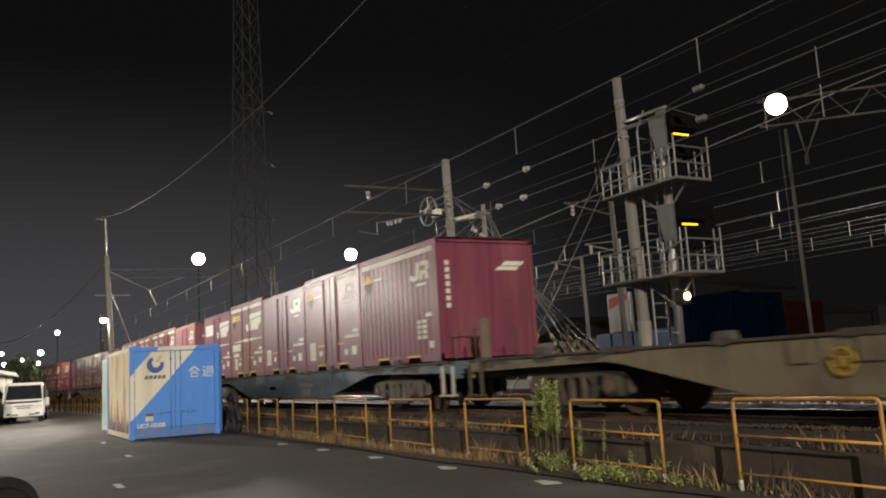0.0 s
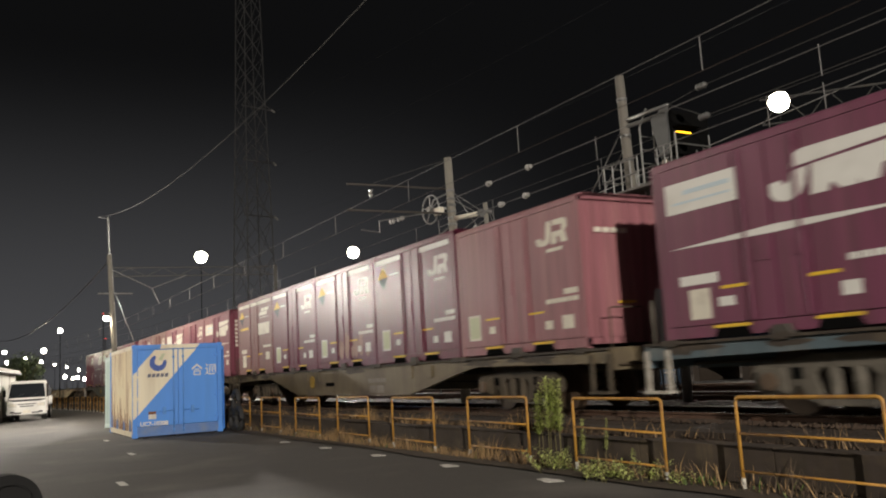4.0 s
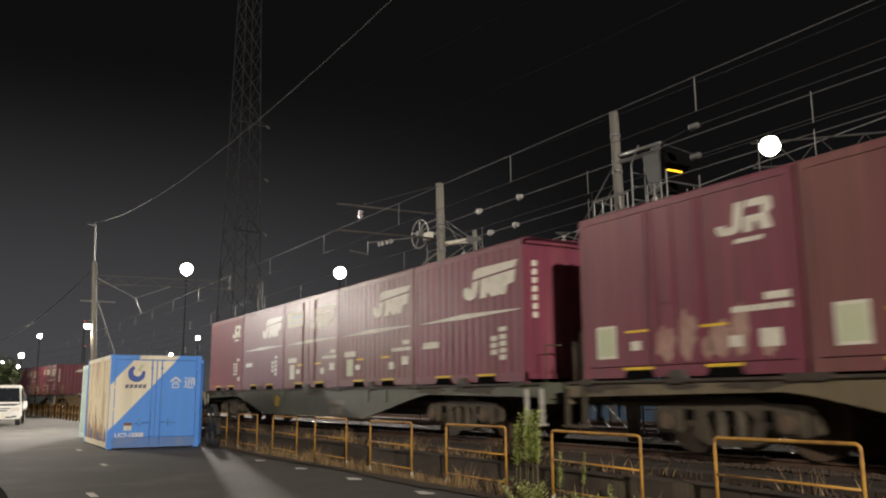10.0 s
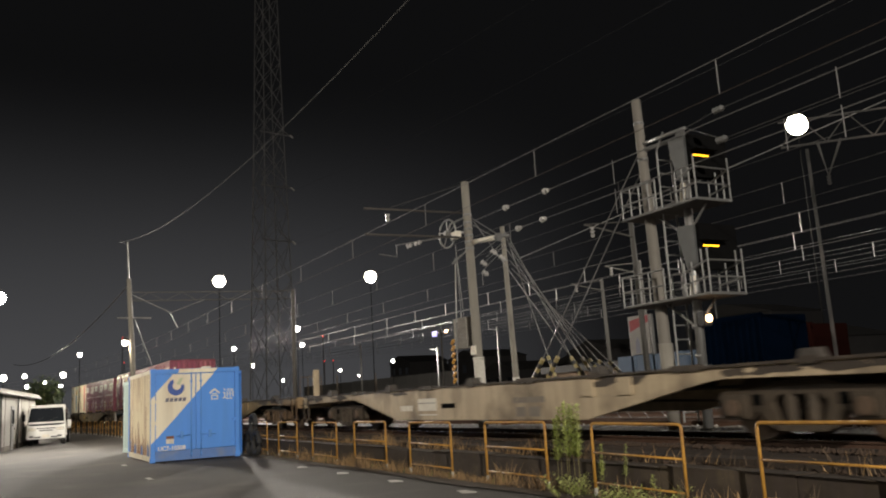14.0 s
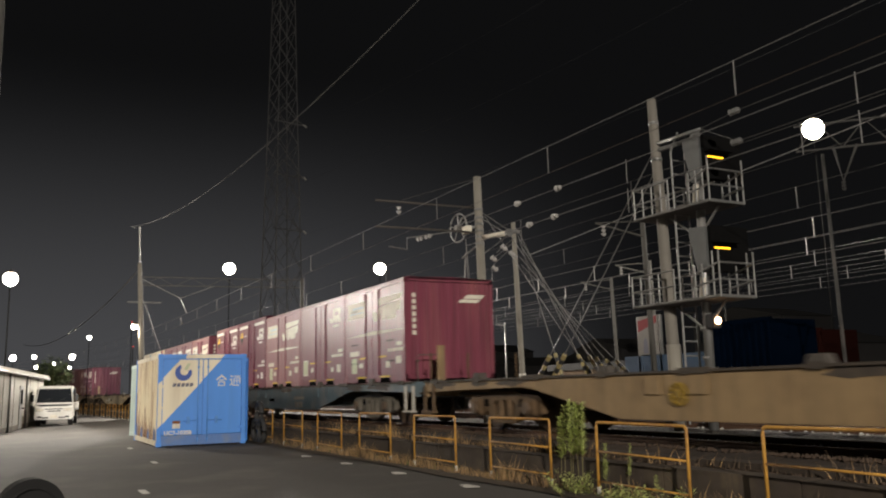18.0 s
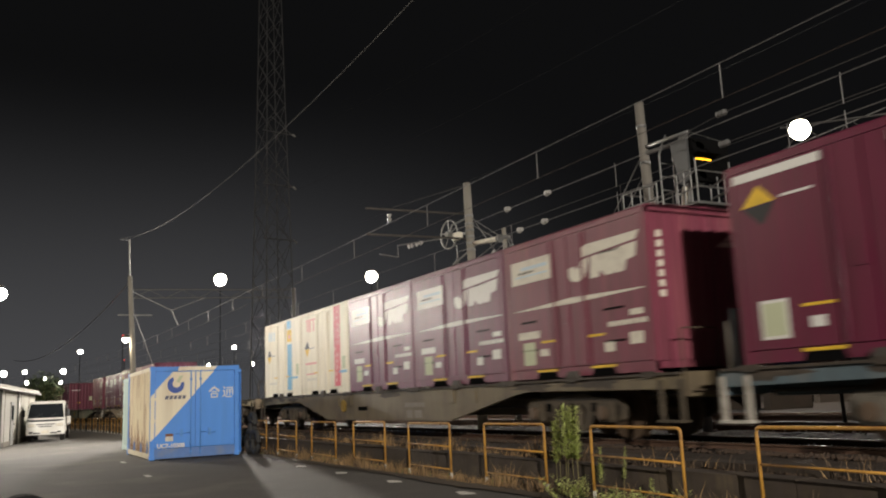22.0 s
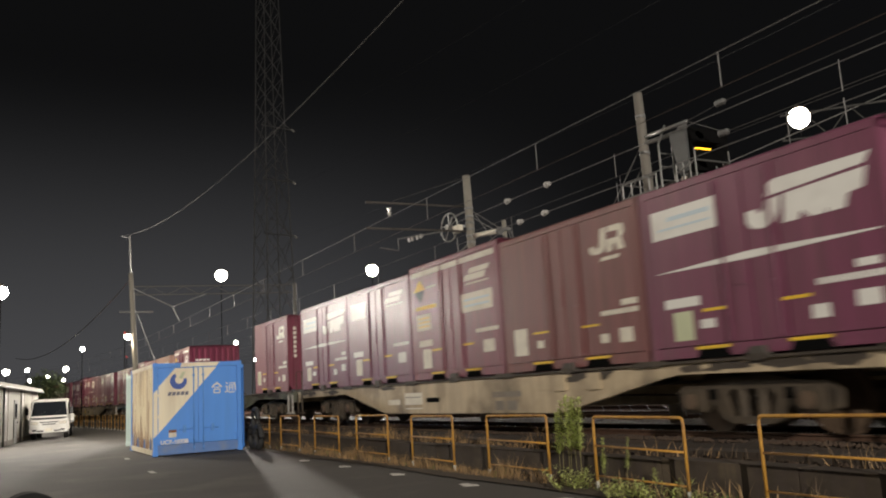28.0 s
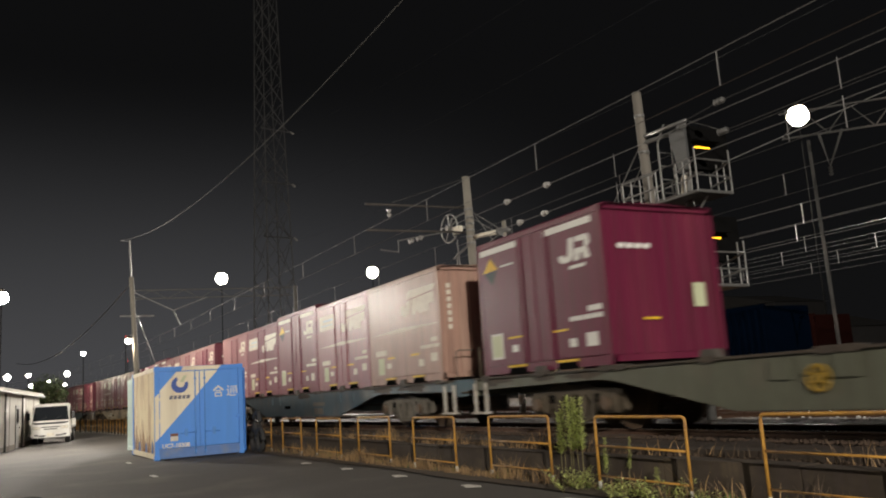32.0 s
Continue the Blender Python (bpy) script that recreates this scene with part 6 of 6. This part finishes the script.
        for k in range(2 if wp and not bare else 0):
            side_plate("label_line", wp, rect(0.4, 1.38, 1.4 + 0.12 * k, 1.44 + 0.12 * k), PALE_BLUE, "pale blue line of print" if k == 0 else "", 0.007)
        if "label" in extras:
            side_plate("white_label", t, rect(2.6, 3.6, 1.72, 2.14), white, "white label plate")
        else:
            side_plate("orange_bar", t, rect(2.65, 3.6, 1.56, 1.64), YELLOW, "orange bar")
            np_ = side_plate("white_panel", t, rect(2.9, 3.58, 1.1, 1.46), white, "white panel") if not bare else None
            for k in range(0 if bare else 3):
                side_plate("label_line", np_, rect(2.98, 3.5, 1.17 + 0.09 * k, 1.2 + 0.09 * k), YELLOW, "", 0.007)
        side_plate("small_label", t, rect(2.86, 3.5, 0.74, 0.88), white)
        side_plate("small_label", t, rect(2.95, 3.35, 0.26, 0.68), PALE_LABEL)
        stepped(t, 0.14, 1.0, 0.86, 5, white)
        side_plate("small_label", t, rect(0.3, 0.72, 0.46, 0.7), white)
        side_plate("yellow_dash", t, rect(1.1, 1.5, 0.64, 0.68), YELLOW)
        side_plate("yellow_dash", t, rect(2.5, 2.9, 0.62, 0.66), YELLOW)
    if style in ("white_red", "white_blue"):
        if style == "white_red":
            rb = side_plate("red_band", t, rect(0.58, 1.04, 0.2, 2.42), RED_PAINT, "red vertical band")
            r_ = random.Random(19)
            for k in range(12):
                u, z = 0.6 + 0.3 * r_.random(), 0.3 + 0.17 * k
                side_plate("pale_fleck", rb, jagged(u, u + 0.16, z, z + 0.14, k, 9), PINK_PAINT, "faded pink fleck" if k == 0 else "", 0.006)
            for u, z, w_, h_ in ((3.24, 1.9, 0.1, 0.34), (2.98, 1.88, 0.18, 0.36), (2.68, 1.88, 0.1, 0.36)):
                side_plate("brand_bar", t, rect(u, u + w_, z, z + h_), PINK_PAINT, "faded pink brand bar")
            side_plate("brand_bar", t, rect(2.56, 3.4, 2.2, 2.26), PINK_PAINT)
            side_plate("print_bar", t, rect(2.5, 3.5, 0.9, 0.96), PINK_PAINT)
            side_plate("print_bar", t, rect(2.6, 3.4, 0.6, 0.64), PINK_PAINT)
            side_plate("print_bar", t, rect(0.12, 0.7, 0.55, 0.62), SKY_BLUE, "pale blue print")
        else:
            side_plate("blue_band", t, rect(0.9, 1.33, 0.2, 1.66), SKY_BLUE, "sky blue vertical band")
            side_plate("blue_band", t, rect(0.98, 1.36, 2.16, 2.42), SKY_BLUE)
            side_plate("yellow_mark", t, rect(0.9, 1.36, 1.74, 2.12), YELLOW, "yellow and red mark")
            side_plate("mark_centre", t, jagged(1.0, 1.26, 1.8, 2.0, 3, 9), PINK_PAINT, "", 0.006)
            for u in (2.7, 3.0, 3.26):
                side_plate("brand_bar", t, rect(u, u + 0.14, 1.9, 2.2), PALE_BLUE, "pale blue brand bar")
            side_plate("print_bar", t, rect(0.3, 0.9, 0.55, 0.61), SKY_BLUE, "pale blue print")
        side_plate("diamond_top", t, [(3.54, 1.38), (3.32, 1.61), (3.1, 1.38)], BLACK, "dark half diamond")
        side_plate("diamond_low", t, [(3.54, 1.37), (3.1, 1.37), (3.32, 1.14)], YELLOW, "yellow half diamond")
        side_plate("thin_dash", t, rect(2.66, 3.06, 1.37, 1.39), LOGO_GREY)
        side_plate("yellow_dash", t, rect(2.36, 2.76, 0.62, 0.66), YELLOW)
        side_plate("yellow_dash", t, rect(1.1, 1.5, 0.62, 0.66), YELLOW)
        side_plate("green_label", t, rect(0.22, 0.46, 0.66, 1.0), GREEN_LABEL, "pale green sticker")
        stepped(t, 2.5, 3.4, 0.42, 4, PALE_LABEL)
    if "peel" in extras:
        for k in range(6):
            side_plate("peeled_patch", t, jagged(0.35 + 0.3 * k + 0.06 * (k % 2), 0.6 + 0.31 * k + 0.12 * (k % 3), 0.19, 0.55 + 0.2 * ((k * 2) % 3), 7 * k + len(style), 22), PEEL, "pale patch of peeled paint", 0.0015)
    # end wall writing
    if style in ("hook", "panel") and "vert" not in extras:
        for k in range(4):
            part("end_print", box(B(), 0.0, 0.004, NEAR + 0.3 + 0.18 * k, NEAR + 0.44 + 0.18 * k, 1.86, 1.94), white, t)
        part("end_label", box(B(), -0.004, 0.004, -NEAR - 0.62, -NEAR - 0.36, 0.9, 1.3), GREEN_LABEL, t, "pale green sticker")
        part("end_dash", box(B(), 0.0, 0.004, NEAR + 0.7, NEAR + 1.05, 0.7, 0.74), YELLOW, t)
    elif style in ("hook", "sweep"):
        for k in range(7):
            part("end_print", box(B(), 0.0, 0.004, NEAR + 0.2, NEAR + 0.3, 1.1 + 0.15 * k, 1.2 + 0.15 * k), white, t)
        part("end_emblem", prism(B(), [(-NEAR - 0.85, 2.0), (-NEAR - 0.32, 2.0), (-NEAR - 0.22, 2.1), (-NEAR - 0.72, 2.1)], "x", 0.0, 0.004), white, t, "white slanted emblem")
        part("end_emblem", prism(B(), [(-NEAR - 1.0, 1.9), (-NEAR - 0.45, 1.9), (-NEAR - 0.37, 1.98), (-NEAR - 0.9, 1.98)], "x", 0.0, 0.004), white, t)
    return t


MADE, TRAIN = {}, []


def container(style, paint, extras=()):
    key = (style, paint, tuple(extras))
    if key in MADE:
        return copy_thing(MADE[key], Matrix())
    MADE[key] = make_container(style, paint, extras)
    return MADE[key]


# ---- the train: wagons ----
def bogie(t, x, dirt):
    b = part("bogie", box(B(), x - 0.35, x + 0.35, -0.9, 0.9, 0.5, 0.72), dirt, t, "dusty cast bogie")
    for s in (-1, 1):
        y0, y1 = sorted((s * 0.92, s * 1.05))
        part("side_frame", prism(B(), [(x - 1.28, 0.34), (x - 1.3, 0.56), (x - 1.2, 0.66), (x - 0.62, 0.68), (x - 0.45, 0.76), (x + 0.45, 0.76), (x + 0.62, 0.68), (x + 1.2, 0.66), (x + 1.3, 0.56), (x + 1.28, 0.34), (x + 1.12, 0.28), (x + 0.78, 0.28), (x + 0.62, 0.42), (x + 0.5, 0.2), (x + 0.34, 0.15),
                                       (x + 0.32, 0.28), (x + 0.42, 0.5), (x + 0.3, 0.6), (x - 0.3, 0.6), (x - 0.42, 0.5), (x - 0.32, 0.28), (x - 0.34, 0.15), (x - 0.5, 0.2), (x - 0.62, 0.42), (x - 0.78, 0.28), (x - 1.12, 0.28)], "y", y0, y1), dirt, b, bevel=0.012)
        part("spring_plank", box(B(), x - 0.34, x + 0.34, y0 - 0.02, y1 + 0.02, 0.15, 0.24), dirt, b)
        for dx in (-0.5, 0.5):
            part("brake_shoe", box(B(), x + dx - 0.04, x + dx + 0.04, *sorted((s * 0.5, s * 0.66)), 0.28, 0.6), DARK_STEEL, b)
        for dx in (-0.95, 0.95):
            part("axle_box", box(B(), x + dx - 0.2, x + dx + 0.2, *sorted((s * 1.04, s * 1.15)), 0.3, 0.6), dirt, b, bevel=0.03)
            part("axle_cap", disc(B(), (x + dx, s * 1.17, 0.44), "y", 0.11, 0.06, 14), WHEEL, b, bevel=0.012)
            # frame opening is only a black plate, shade painted in
            part("frame_pocket", box(B(), x + dx * 0.66 - 0.07, x + dx * 0.66 + 0.07, *sorted((s * 1.045, s * 1.056)), 0.46, 0.6), BLACK_AND_SHADE, b, "black plate painting the shade of a frame opening")
        for dx in (-0.16, 0.16):
            part("spring", tube(B(), [(x + dx, s * 1.0, 0.24), (x + dx, s * 1.0, 0.6)], 0.075, 10), dirt, b)
    sets = []
    for dx in (-0.95, 0.95):
        bm = tube(B(), [(0, -0.86, 0), (0, 0.86, 0)], 0.08, 10)
        for s in (-1, 1):
            disc(bm, (0, s * 0.56, 0), "y", 0.43, 0.12, 26)
            disc(bm, (0, s * 0.505, 0), "y", 0.46, 0.03, 26)
            for k in range(4):
                a = 1.5708 * k
                box(bm, -0.05, 0.05, s * 0.6, s * 0.625, 0.16, 0.34, Matrix.Rotation(a, 4, "Y"))
        w = part("wheelset", bm, WHEEL, b, "rusty wheels on an axle")
        w.location = (x + dx, 0, 0.43)
        sets.append(w)
    return sets


STEP_WHITE = mat("step_white", (0.42, 0.39, 0.34), 0.6, vary=0.2, scale=9, stain=(0.14, 0.11, 0.08), amount=0.8, stain_scale=3)
LOCK_DIRT = mat("greasy_dirt", (0.04, 0.03, 0.022), 0.7, vary=0.4, scale=12, stain=(0.12, 0.09, 0.06), amount=0.5, stain_scale=4)


def wagon(tone, loaded_label):
    m = FRAMES[tone]
    t = thing("container_wagon", loaded_label, "railway wagon", group="wagons of the freight train")
    sill = [(0.42, 1.0), (0.42, 0.76), (-3.4, 0.82), (-3.75, 0.78), (-6.3, 0.3), (-13.5, 0.3), (-15.85, 0.78), (-16.2, 0.82), (-20.12, 0.76), (-20.12, 1.0)]
    for y in (-1.27, 1.21):
        s = part("side_sill", prism(B(), sill, "y", y, y + 0.06), m, t, "fish-bellied side sill", bevel=0.008)
        part("sill_flange", box(B(), -20.12, 0.42, y - 0.04 if y < 0 else y, y + 0.06 if y < 0 else y + 0.1, 0.965, 1.0), LOCK_DIRT, s, "grimy top flange")
        if y < 0:
            r_ = random.Random(len(tone) * 7)
            for k in range(12):
                x0 = r_.uniform(-3.6, 0.1) if k < 5 else r_.uniform(-19.8, -16.0) if k < 9 else r_.uniform(-14.5, -5.0)
                hw, hh = r_.uniform(0.15, 0.8), r_.uniform(0.04, 0.13)
                g = [(x0 + hw * math.cos(a) * r_.uniform(0.4, 1.1), 0.9 + hh * math.sin(a) * r_.uniform(0.4, 1.2)) for a in [0.4488 * j for j in range(14)]]
                part("grime_patch", prism(B(), [(max(-20.1, min(0.4, x_)), min(0.962, max(0.8, z_))) for x_, z_ in g], "y", y - 0.001 - 0.0004 * k, y), LOCK_DIRT, s, "dark grime on the sill" if k == 0 else "")
            if tone not in ("green", "rusty"):
                # black plate on the sill paints the shade of a slot
                part("sill_slot", box(B(), -11.23, -10.63, y - 0.006, y, 0.54, 0.64), BLACK_AND_SHADE, s, "black plate painting the shade of a sill slot")
            for k in range(6):
                part("plate_bar", box(B(), -8.44 + 0.17 * k, -8.3 + 0.17 * k, y - 0.005, y, 0.6, 0.7), STEP_GREY, s, "worn pale lettering" if k == 0 else "")
            for x0, x1 in ((-8.35, -8.05), (-7.95, -7.6)):
                part("sill_patch", box(B(), x0, x1, y - 0.005, y, 0.36, 0.53), STEP_GREY, s, "pale paint patch")
            if tone == "sand":
                part("sill_plate", box(B(), -12.32, -11.45, y - 0.007, y, 0.5, 0.76), PALE_LABEL, s, "pale number plate")
                part("plate_line", box(B(), -12.3, -11.5, y - 0.009, y - 0.007, 0.655, 0.668), DARK_STEEL, s, "line of small print")
                part("sill_mark", box(B(), -12.32, -11.47, y - 0.005, y, 0.4, 0.425), PALE_LABEL, s, "pale painted line")
                for k in range(5):
                    part("number_bar", box(B(), -13.25 + 0.13 * k, -13.15 + 0.13 * k, y - 0.005, y, 0.5, 0.62), PALE_LABEL, s, "pale worn lettering" if k == 0 else "")
            for x0 in (-6.4, -5.5) if tone == "sand" else (-12.9, -12.0, -6.4, -5.5):
                part("hanging_box", box(B(), x0, x0 + 0.34, y - 0.03, y, 0.66, 0.93), m, s, "small bracket box on the sill", bevel=0.01)
    part("centre_sill", box(B(), -20.2, 0.5, -0.2, 0.2, 0.62, 0.95), m, t)
    part("deck", box(B(), -20.1, 0.4, -1.2, 1.2, 0.93, 0.975), DARK_STEEL, t, "dark open deck")
    for x in (0.42, -20.16):
        part("end_beam", box(B(), x - 0.02, x + 0.06, -1.25, 1.25, 0.66, 1.0), m, t, bevel=0.01)
    for x in (0.5, -20.2):
        c = part("coupler", box(B(), min(x, x + (0.34 if x > 0 else -0.34)), max(x, x + (0.34 if x > 0 else -0.34)), -0.12, 0.12, 0.66, 0.9), DARK_STEEL, t, bevel=0.03)
    for i in range(5):
        for u in (0.12, CL - 0.12, CL / 2):
            x = -(FIRST + i * SLOT + u)
            part("lock_block", prism(B(), [(x - 0.16, 0.99), (x + 0.16, 0.99), (x + 0.1, 1.12 if u == CL / 2 else 1.02), (x - 0.1, 1.12 if u == CL / 2 else 1.02)], "y", -1.3, -1.12), DARK_STEEL, t, "black container lock")
            part("lock_bracket", prism(B(), [(x - 0.17, 0.99), (x - 0.11, 0.94), (x + 0.11, 0.94), (x + 0.17, 0.99), (x + 0.13, 1.03), (x - 0.13, 1.03)], "y", -1.31, -1.271), LOCK_DIRT, t)
    sets = bogie(t, -2.45, BOGIES[tone]) + bogie(t, -17.2, BOGIES[tone])
    # end steps, hand brake and pipes
    paint = STEP_WHITE if tone in ("green", "slate") else BOGIES[tone]
    for x in (0.2, -19.9):
        st = part("step", box(B(), x - 0.24, x - 0.17, -1.3, -1.26, 0.33, 0.9), paint, t, "pale painted step hanger" if paint is STEP_WHITE else "grimy step hanger")
        part("step_upright", box(B(), x + 0.17, x + 0.24, -1.3, -1.26, 0.33, 0.9), paint, st)
        part("tread", box(B(), x - 0.24, x + 0.24, -1.36, -1.2, 0.31, 0.345), paint, st)
    part("brake_stand", box(B(), -20.16, -20.1, -0.95, -0.77, 0.98, 1.8), m, t, "upright end plate", bevel=0.01)
    for y in (-1.15, -0.2, 1.1):
        part("end_post", tube(B(), [(-20.05, y, 0.98), (-20.05, y, 1.62)], 0.022, 8), BOGIES[tone], t, smooth=True)
    if tone in ("olive", "green", "rusty"):
        br = part("brake_wheel", tube(B(), [(-12.2 + 0.15 * math.cos(a), -1.3, 0.67 + 0.15 * math.sin(a)) for a in [6.28318 * k / 16 for k in range(17)]], 0.022, 6, caps=False), BRAKE_YELLOW, t, "dull yellow hand brake wheel")
        part("brake_hub", disc(B(), (-12.2, -1.29, 0.67), "y", 0.06, 0.05), BRAKE_YELLOW, br)
        for a in (0.5, 1.55, 2.6):
            part("brake_spoke", tube(B(), [(-12.2 + 0.15 * math.cos(a), -1.3, 0.67 + 0.15 * math.sin(a)), (-12.2 - 0.15 * math.cos(a), -1.3, 0.67 - 0.15 * math.sin(a))], 0.014, 6), BRAKE_YELLOW, br)
    part("air_tank", tube(B(), [(-9.0, 0.5, 0.62), (-10.4, 0.5, 0.62)], 0.18, 14), DARK_STEEL, t, smooth=True)
    part("brake_pipe", tube(B(), [(0.4, -0.45, 0.7), (-20.0, -0.45, 0.7)], 0.03, 6), DARK_STEEL, t)
    for x, o in ((0.52, 1), (-20.22, -1)):
        part("air_hose", tube(B(), [(x, -0.35, 0.78), (x + 0.16 * o, -0.36, 0.62), (x + 0.24 * o, -0.34, 0.42), (x + 0.3 * o, -0.3, 0.36)], 0.028, 8), RUBBER, t, "black air hose", smooth=True)
        part("uncoupling_rod", tube(B(), [(x + 0.02 * o, -1.18, 0.74), (x + 0.05 * o, -0.2, 0.74)], 0.016, 6), BOGIE, t)
    for k in range(9):
        x = -4.6 - 1.35 * k
        part("cross_member", box(B(), x - 0.06, x + 0.06, -1.2, 1.2, 0.7, 0.92), BOGIE, t)
    part("brake_cylinder", tube(B(), [(-6.6, -0.55, 0.58), (-7.3, -0.55, 0.58)], 0.15, 14), BOGIE, t, smooth=True)
    part("brake_rod", tube(B(), [(-3.2, -0.4, 0.5), (-6.6, -0.5, 0.56)], 0.02, 6), BOGIE, t)
    part("brake_rod", tube(B(), [(-7.3, -0.5, 0.56), (-16.2, -0.4, 0.5)], 0.02, 6), BOGIE, t)
    part("valve_box", box(B(), -13.0, -12.5, -0.95, -0.55, 0.42, 0.72), DARK_STEEL, t, bevel=0.02)
    rail = part("end_rail", tube(B(), bend((0.3, -1.1, 1.0), (0.3, -1.1, 1.62), (0.3, -0.4, 1.62), (0.3, -0.4, 1.0)), 0.012), BOGIES[tone], t, "thin end handrail")
    return t, sets


H_, S_, P_ = "hook", "sweep", "panel"
BD = ("band", "diamond")
CONSIST = [
    # place, frame tone, how far it sits ahead of its even place, containers from the front: style, paint, extras (None: empty place)
    (-1, "olive", 0.0, [None] * 5),
    (0, "slate", 0.08, [(H_, "maroon", ("fullband", "diamond", "ribbed", "block", "vert")), (H_, "maroon", BD), (H_, "purple", ()), (S_, "brown", ("fullband", "notice", "nolabel", "diamond")), (S_, "purple", ("pale",))]),
    # wagon 1: the first container's faded paint stands for lamp glare on maroon
    (1, "olive", 0.00, [(H_, "faded", ()), (H_, "fresh", BD), (H_, "fresh", ("band", "diamond", "peel")), (H_, "fresh", BD), (P_, "brown", ("fullband", "diamond", "bare"))]),
    (2, "olive", 0.38, [(S_, "maroon", ()), (H_, "maroon", ("pale",)), (S_, "maroon", ()), (H_, "brown", ()), (H_, "maroon", ("peel",))]),
    (3, "green", 0.46, [(S_, "maroon", ("nolabel", "ribbed", "block")), (S_, "brown", ("nolabel", "ribbed")), (S_, "brown", ("pale",)), (S_, "purple", ("nolabel", "smooth", "block")), (H_, "maroon", ("ribbed", "block"))]),
    (4, "sand", 0.28, [None] * 5),
    (5, "rusty", 0.28, [None] * 5),
    (6, "slate", 0.40, [(S_, "maroon", ("slots",)), (H_, "maroon", ()), (S_, "faded", ()), (H_, "fresh", BD), (H_, "fresh", BD)]),
    (7, "olive", 0.40, [(S_, "maroon", ("slots",)), (S_, "purple", ("slots",)), (S_, "purple", ("slots",)), ("white_red", "ivory", ()), ("white_blue", "ivory", ())]),
    (8, "sand", 0.28, [None] * 5),
    (9, "sand", 0.16, [(S_, "purple", ()), (H_, "brown", ("pale",)), (P_, "maroon", ("fullband", "diamond")), (P_, "purple", ("label",)), (S_, "purple", ("pale",))]),
    (10, "green", 0.34, [(H_, "maroon", ("vert",)), None, None, None, (H_, "fresh", BD)]),
    (11, "slate", 0.20, [(S_, "beige", ("smooth", "nolabel")), (S_, "faded", ()), (H_, "maroon", BD), (S_, "maroon", ()), (H_, "faded", ())]),
    (12, "olive", 0.28, [(H_, "maroon", ()), (H_, "faded", ()), (S_, "maroon", ()), (H_, "fresh", BD), (S_, "purple", ())]),
    (13, "sand", 0.28, [(S_, "maroon", ()), (H_, "faded", ()), (H_, "maroon", ()), (S_, "brown", ("pale",)), (H_, "faded", ())]),
    (14, "slate", 0.28, [(H_, "maroon", ()), (S_, "faded", ()), (H_, "faded", ()), (S_, "purple", ()), (H_, "maroon", ())]),
    (15, "olive", 0.28, [(S_, "maroon", ()), (H_, "faded", ()), (S_, "maroon", ()), (H_, "maroon", ()), (H_, "faded", ())]),
]
WAGONS = {}
WHEELS = []
for k, tone, shift, load in CONSIST:
    n = sum(1 for c in load if c)
    lab = {"olive": "olive", "slate": "slate grey", "green": "green-grey", "sand": "sand-coloured", "rusty": "rusty brown"}[tone] + {0: " flat container wagon running empty", 5: " flat container wagon, fully loaded"}.get(n, " flat container wagon, partly loaded")
    key = (tone, lab)
    if key in WAGONS:
        w = copy_thing(WAGONS[key], Matrix())
        sets = [o for o in w.children_recursive if o.name.startswith("wheelset")]
    else:
        w, sets = wagon(tone, lab)
        WAGONS[key] = w
    TRAIN.append((w, k, shift, 0.0, 0.0))
    if -1 <= k <= 11:
        WHEELS += sets
    for i, c in enumerate(load):
        if c:
            ob = container(*c)
            TRAIN.append((ob, k, shift, FIRST + i * SLOT, 1.0 + 0.015))


# ---- what moves ----
def ahead(t):
    """How far the front of the first loaded wagon has come along the line."""
    k = min(1.0, max(0.0, (t - 0.8) / 4.2))
    return -14.895 + 6.447 * t + 0.02606 * t * t - 0.28 * k * k * (3 - 2 * k)


def motions():
    for ob, k, shift, back, up in TRAIN:
        rows = []
        for t in range(33):
            x = ahead(t) - 21.248 * k + shift
            turn = math.degrees(math.atan2(bow(x - 2.45) - bow(x - 17.2), 14.75))
            rows.append((t, pose(x, TRACK_Y + bow(x - 2.45) + 2.45 * math.sin(radians(turn)), RAIL_Z, 0, 0, turn) @ Matrix.Translation((-back, 0, up))))
        walk(ob, rows)
    turns = [(n / 15, (ahead(n / 15) - ahead(0)) / 0.43) for n in range(481)]
    for w in WHEELS:
        at = w.location.copy()
        walk(w, [(t, Matrix.Translation(at) @ Matrix.Rotation(a, 4, "Y")) for t, a in turns])


motions()
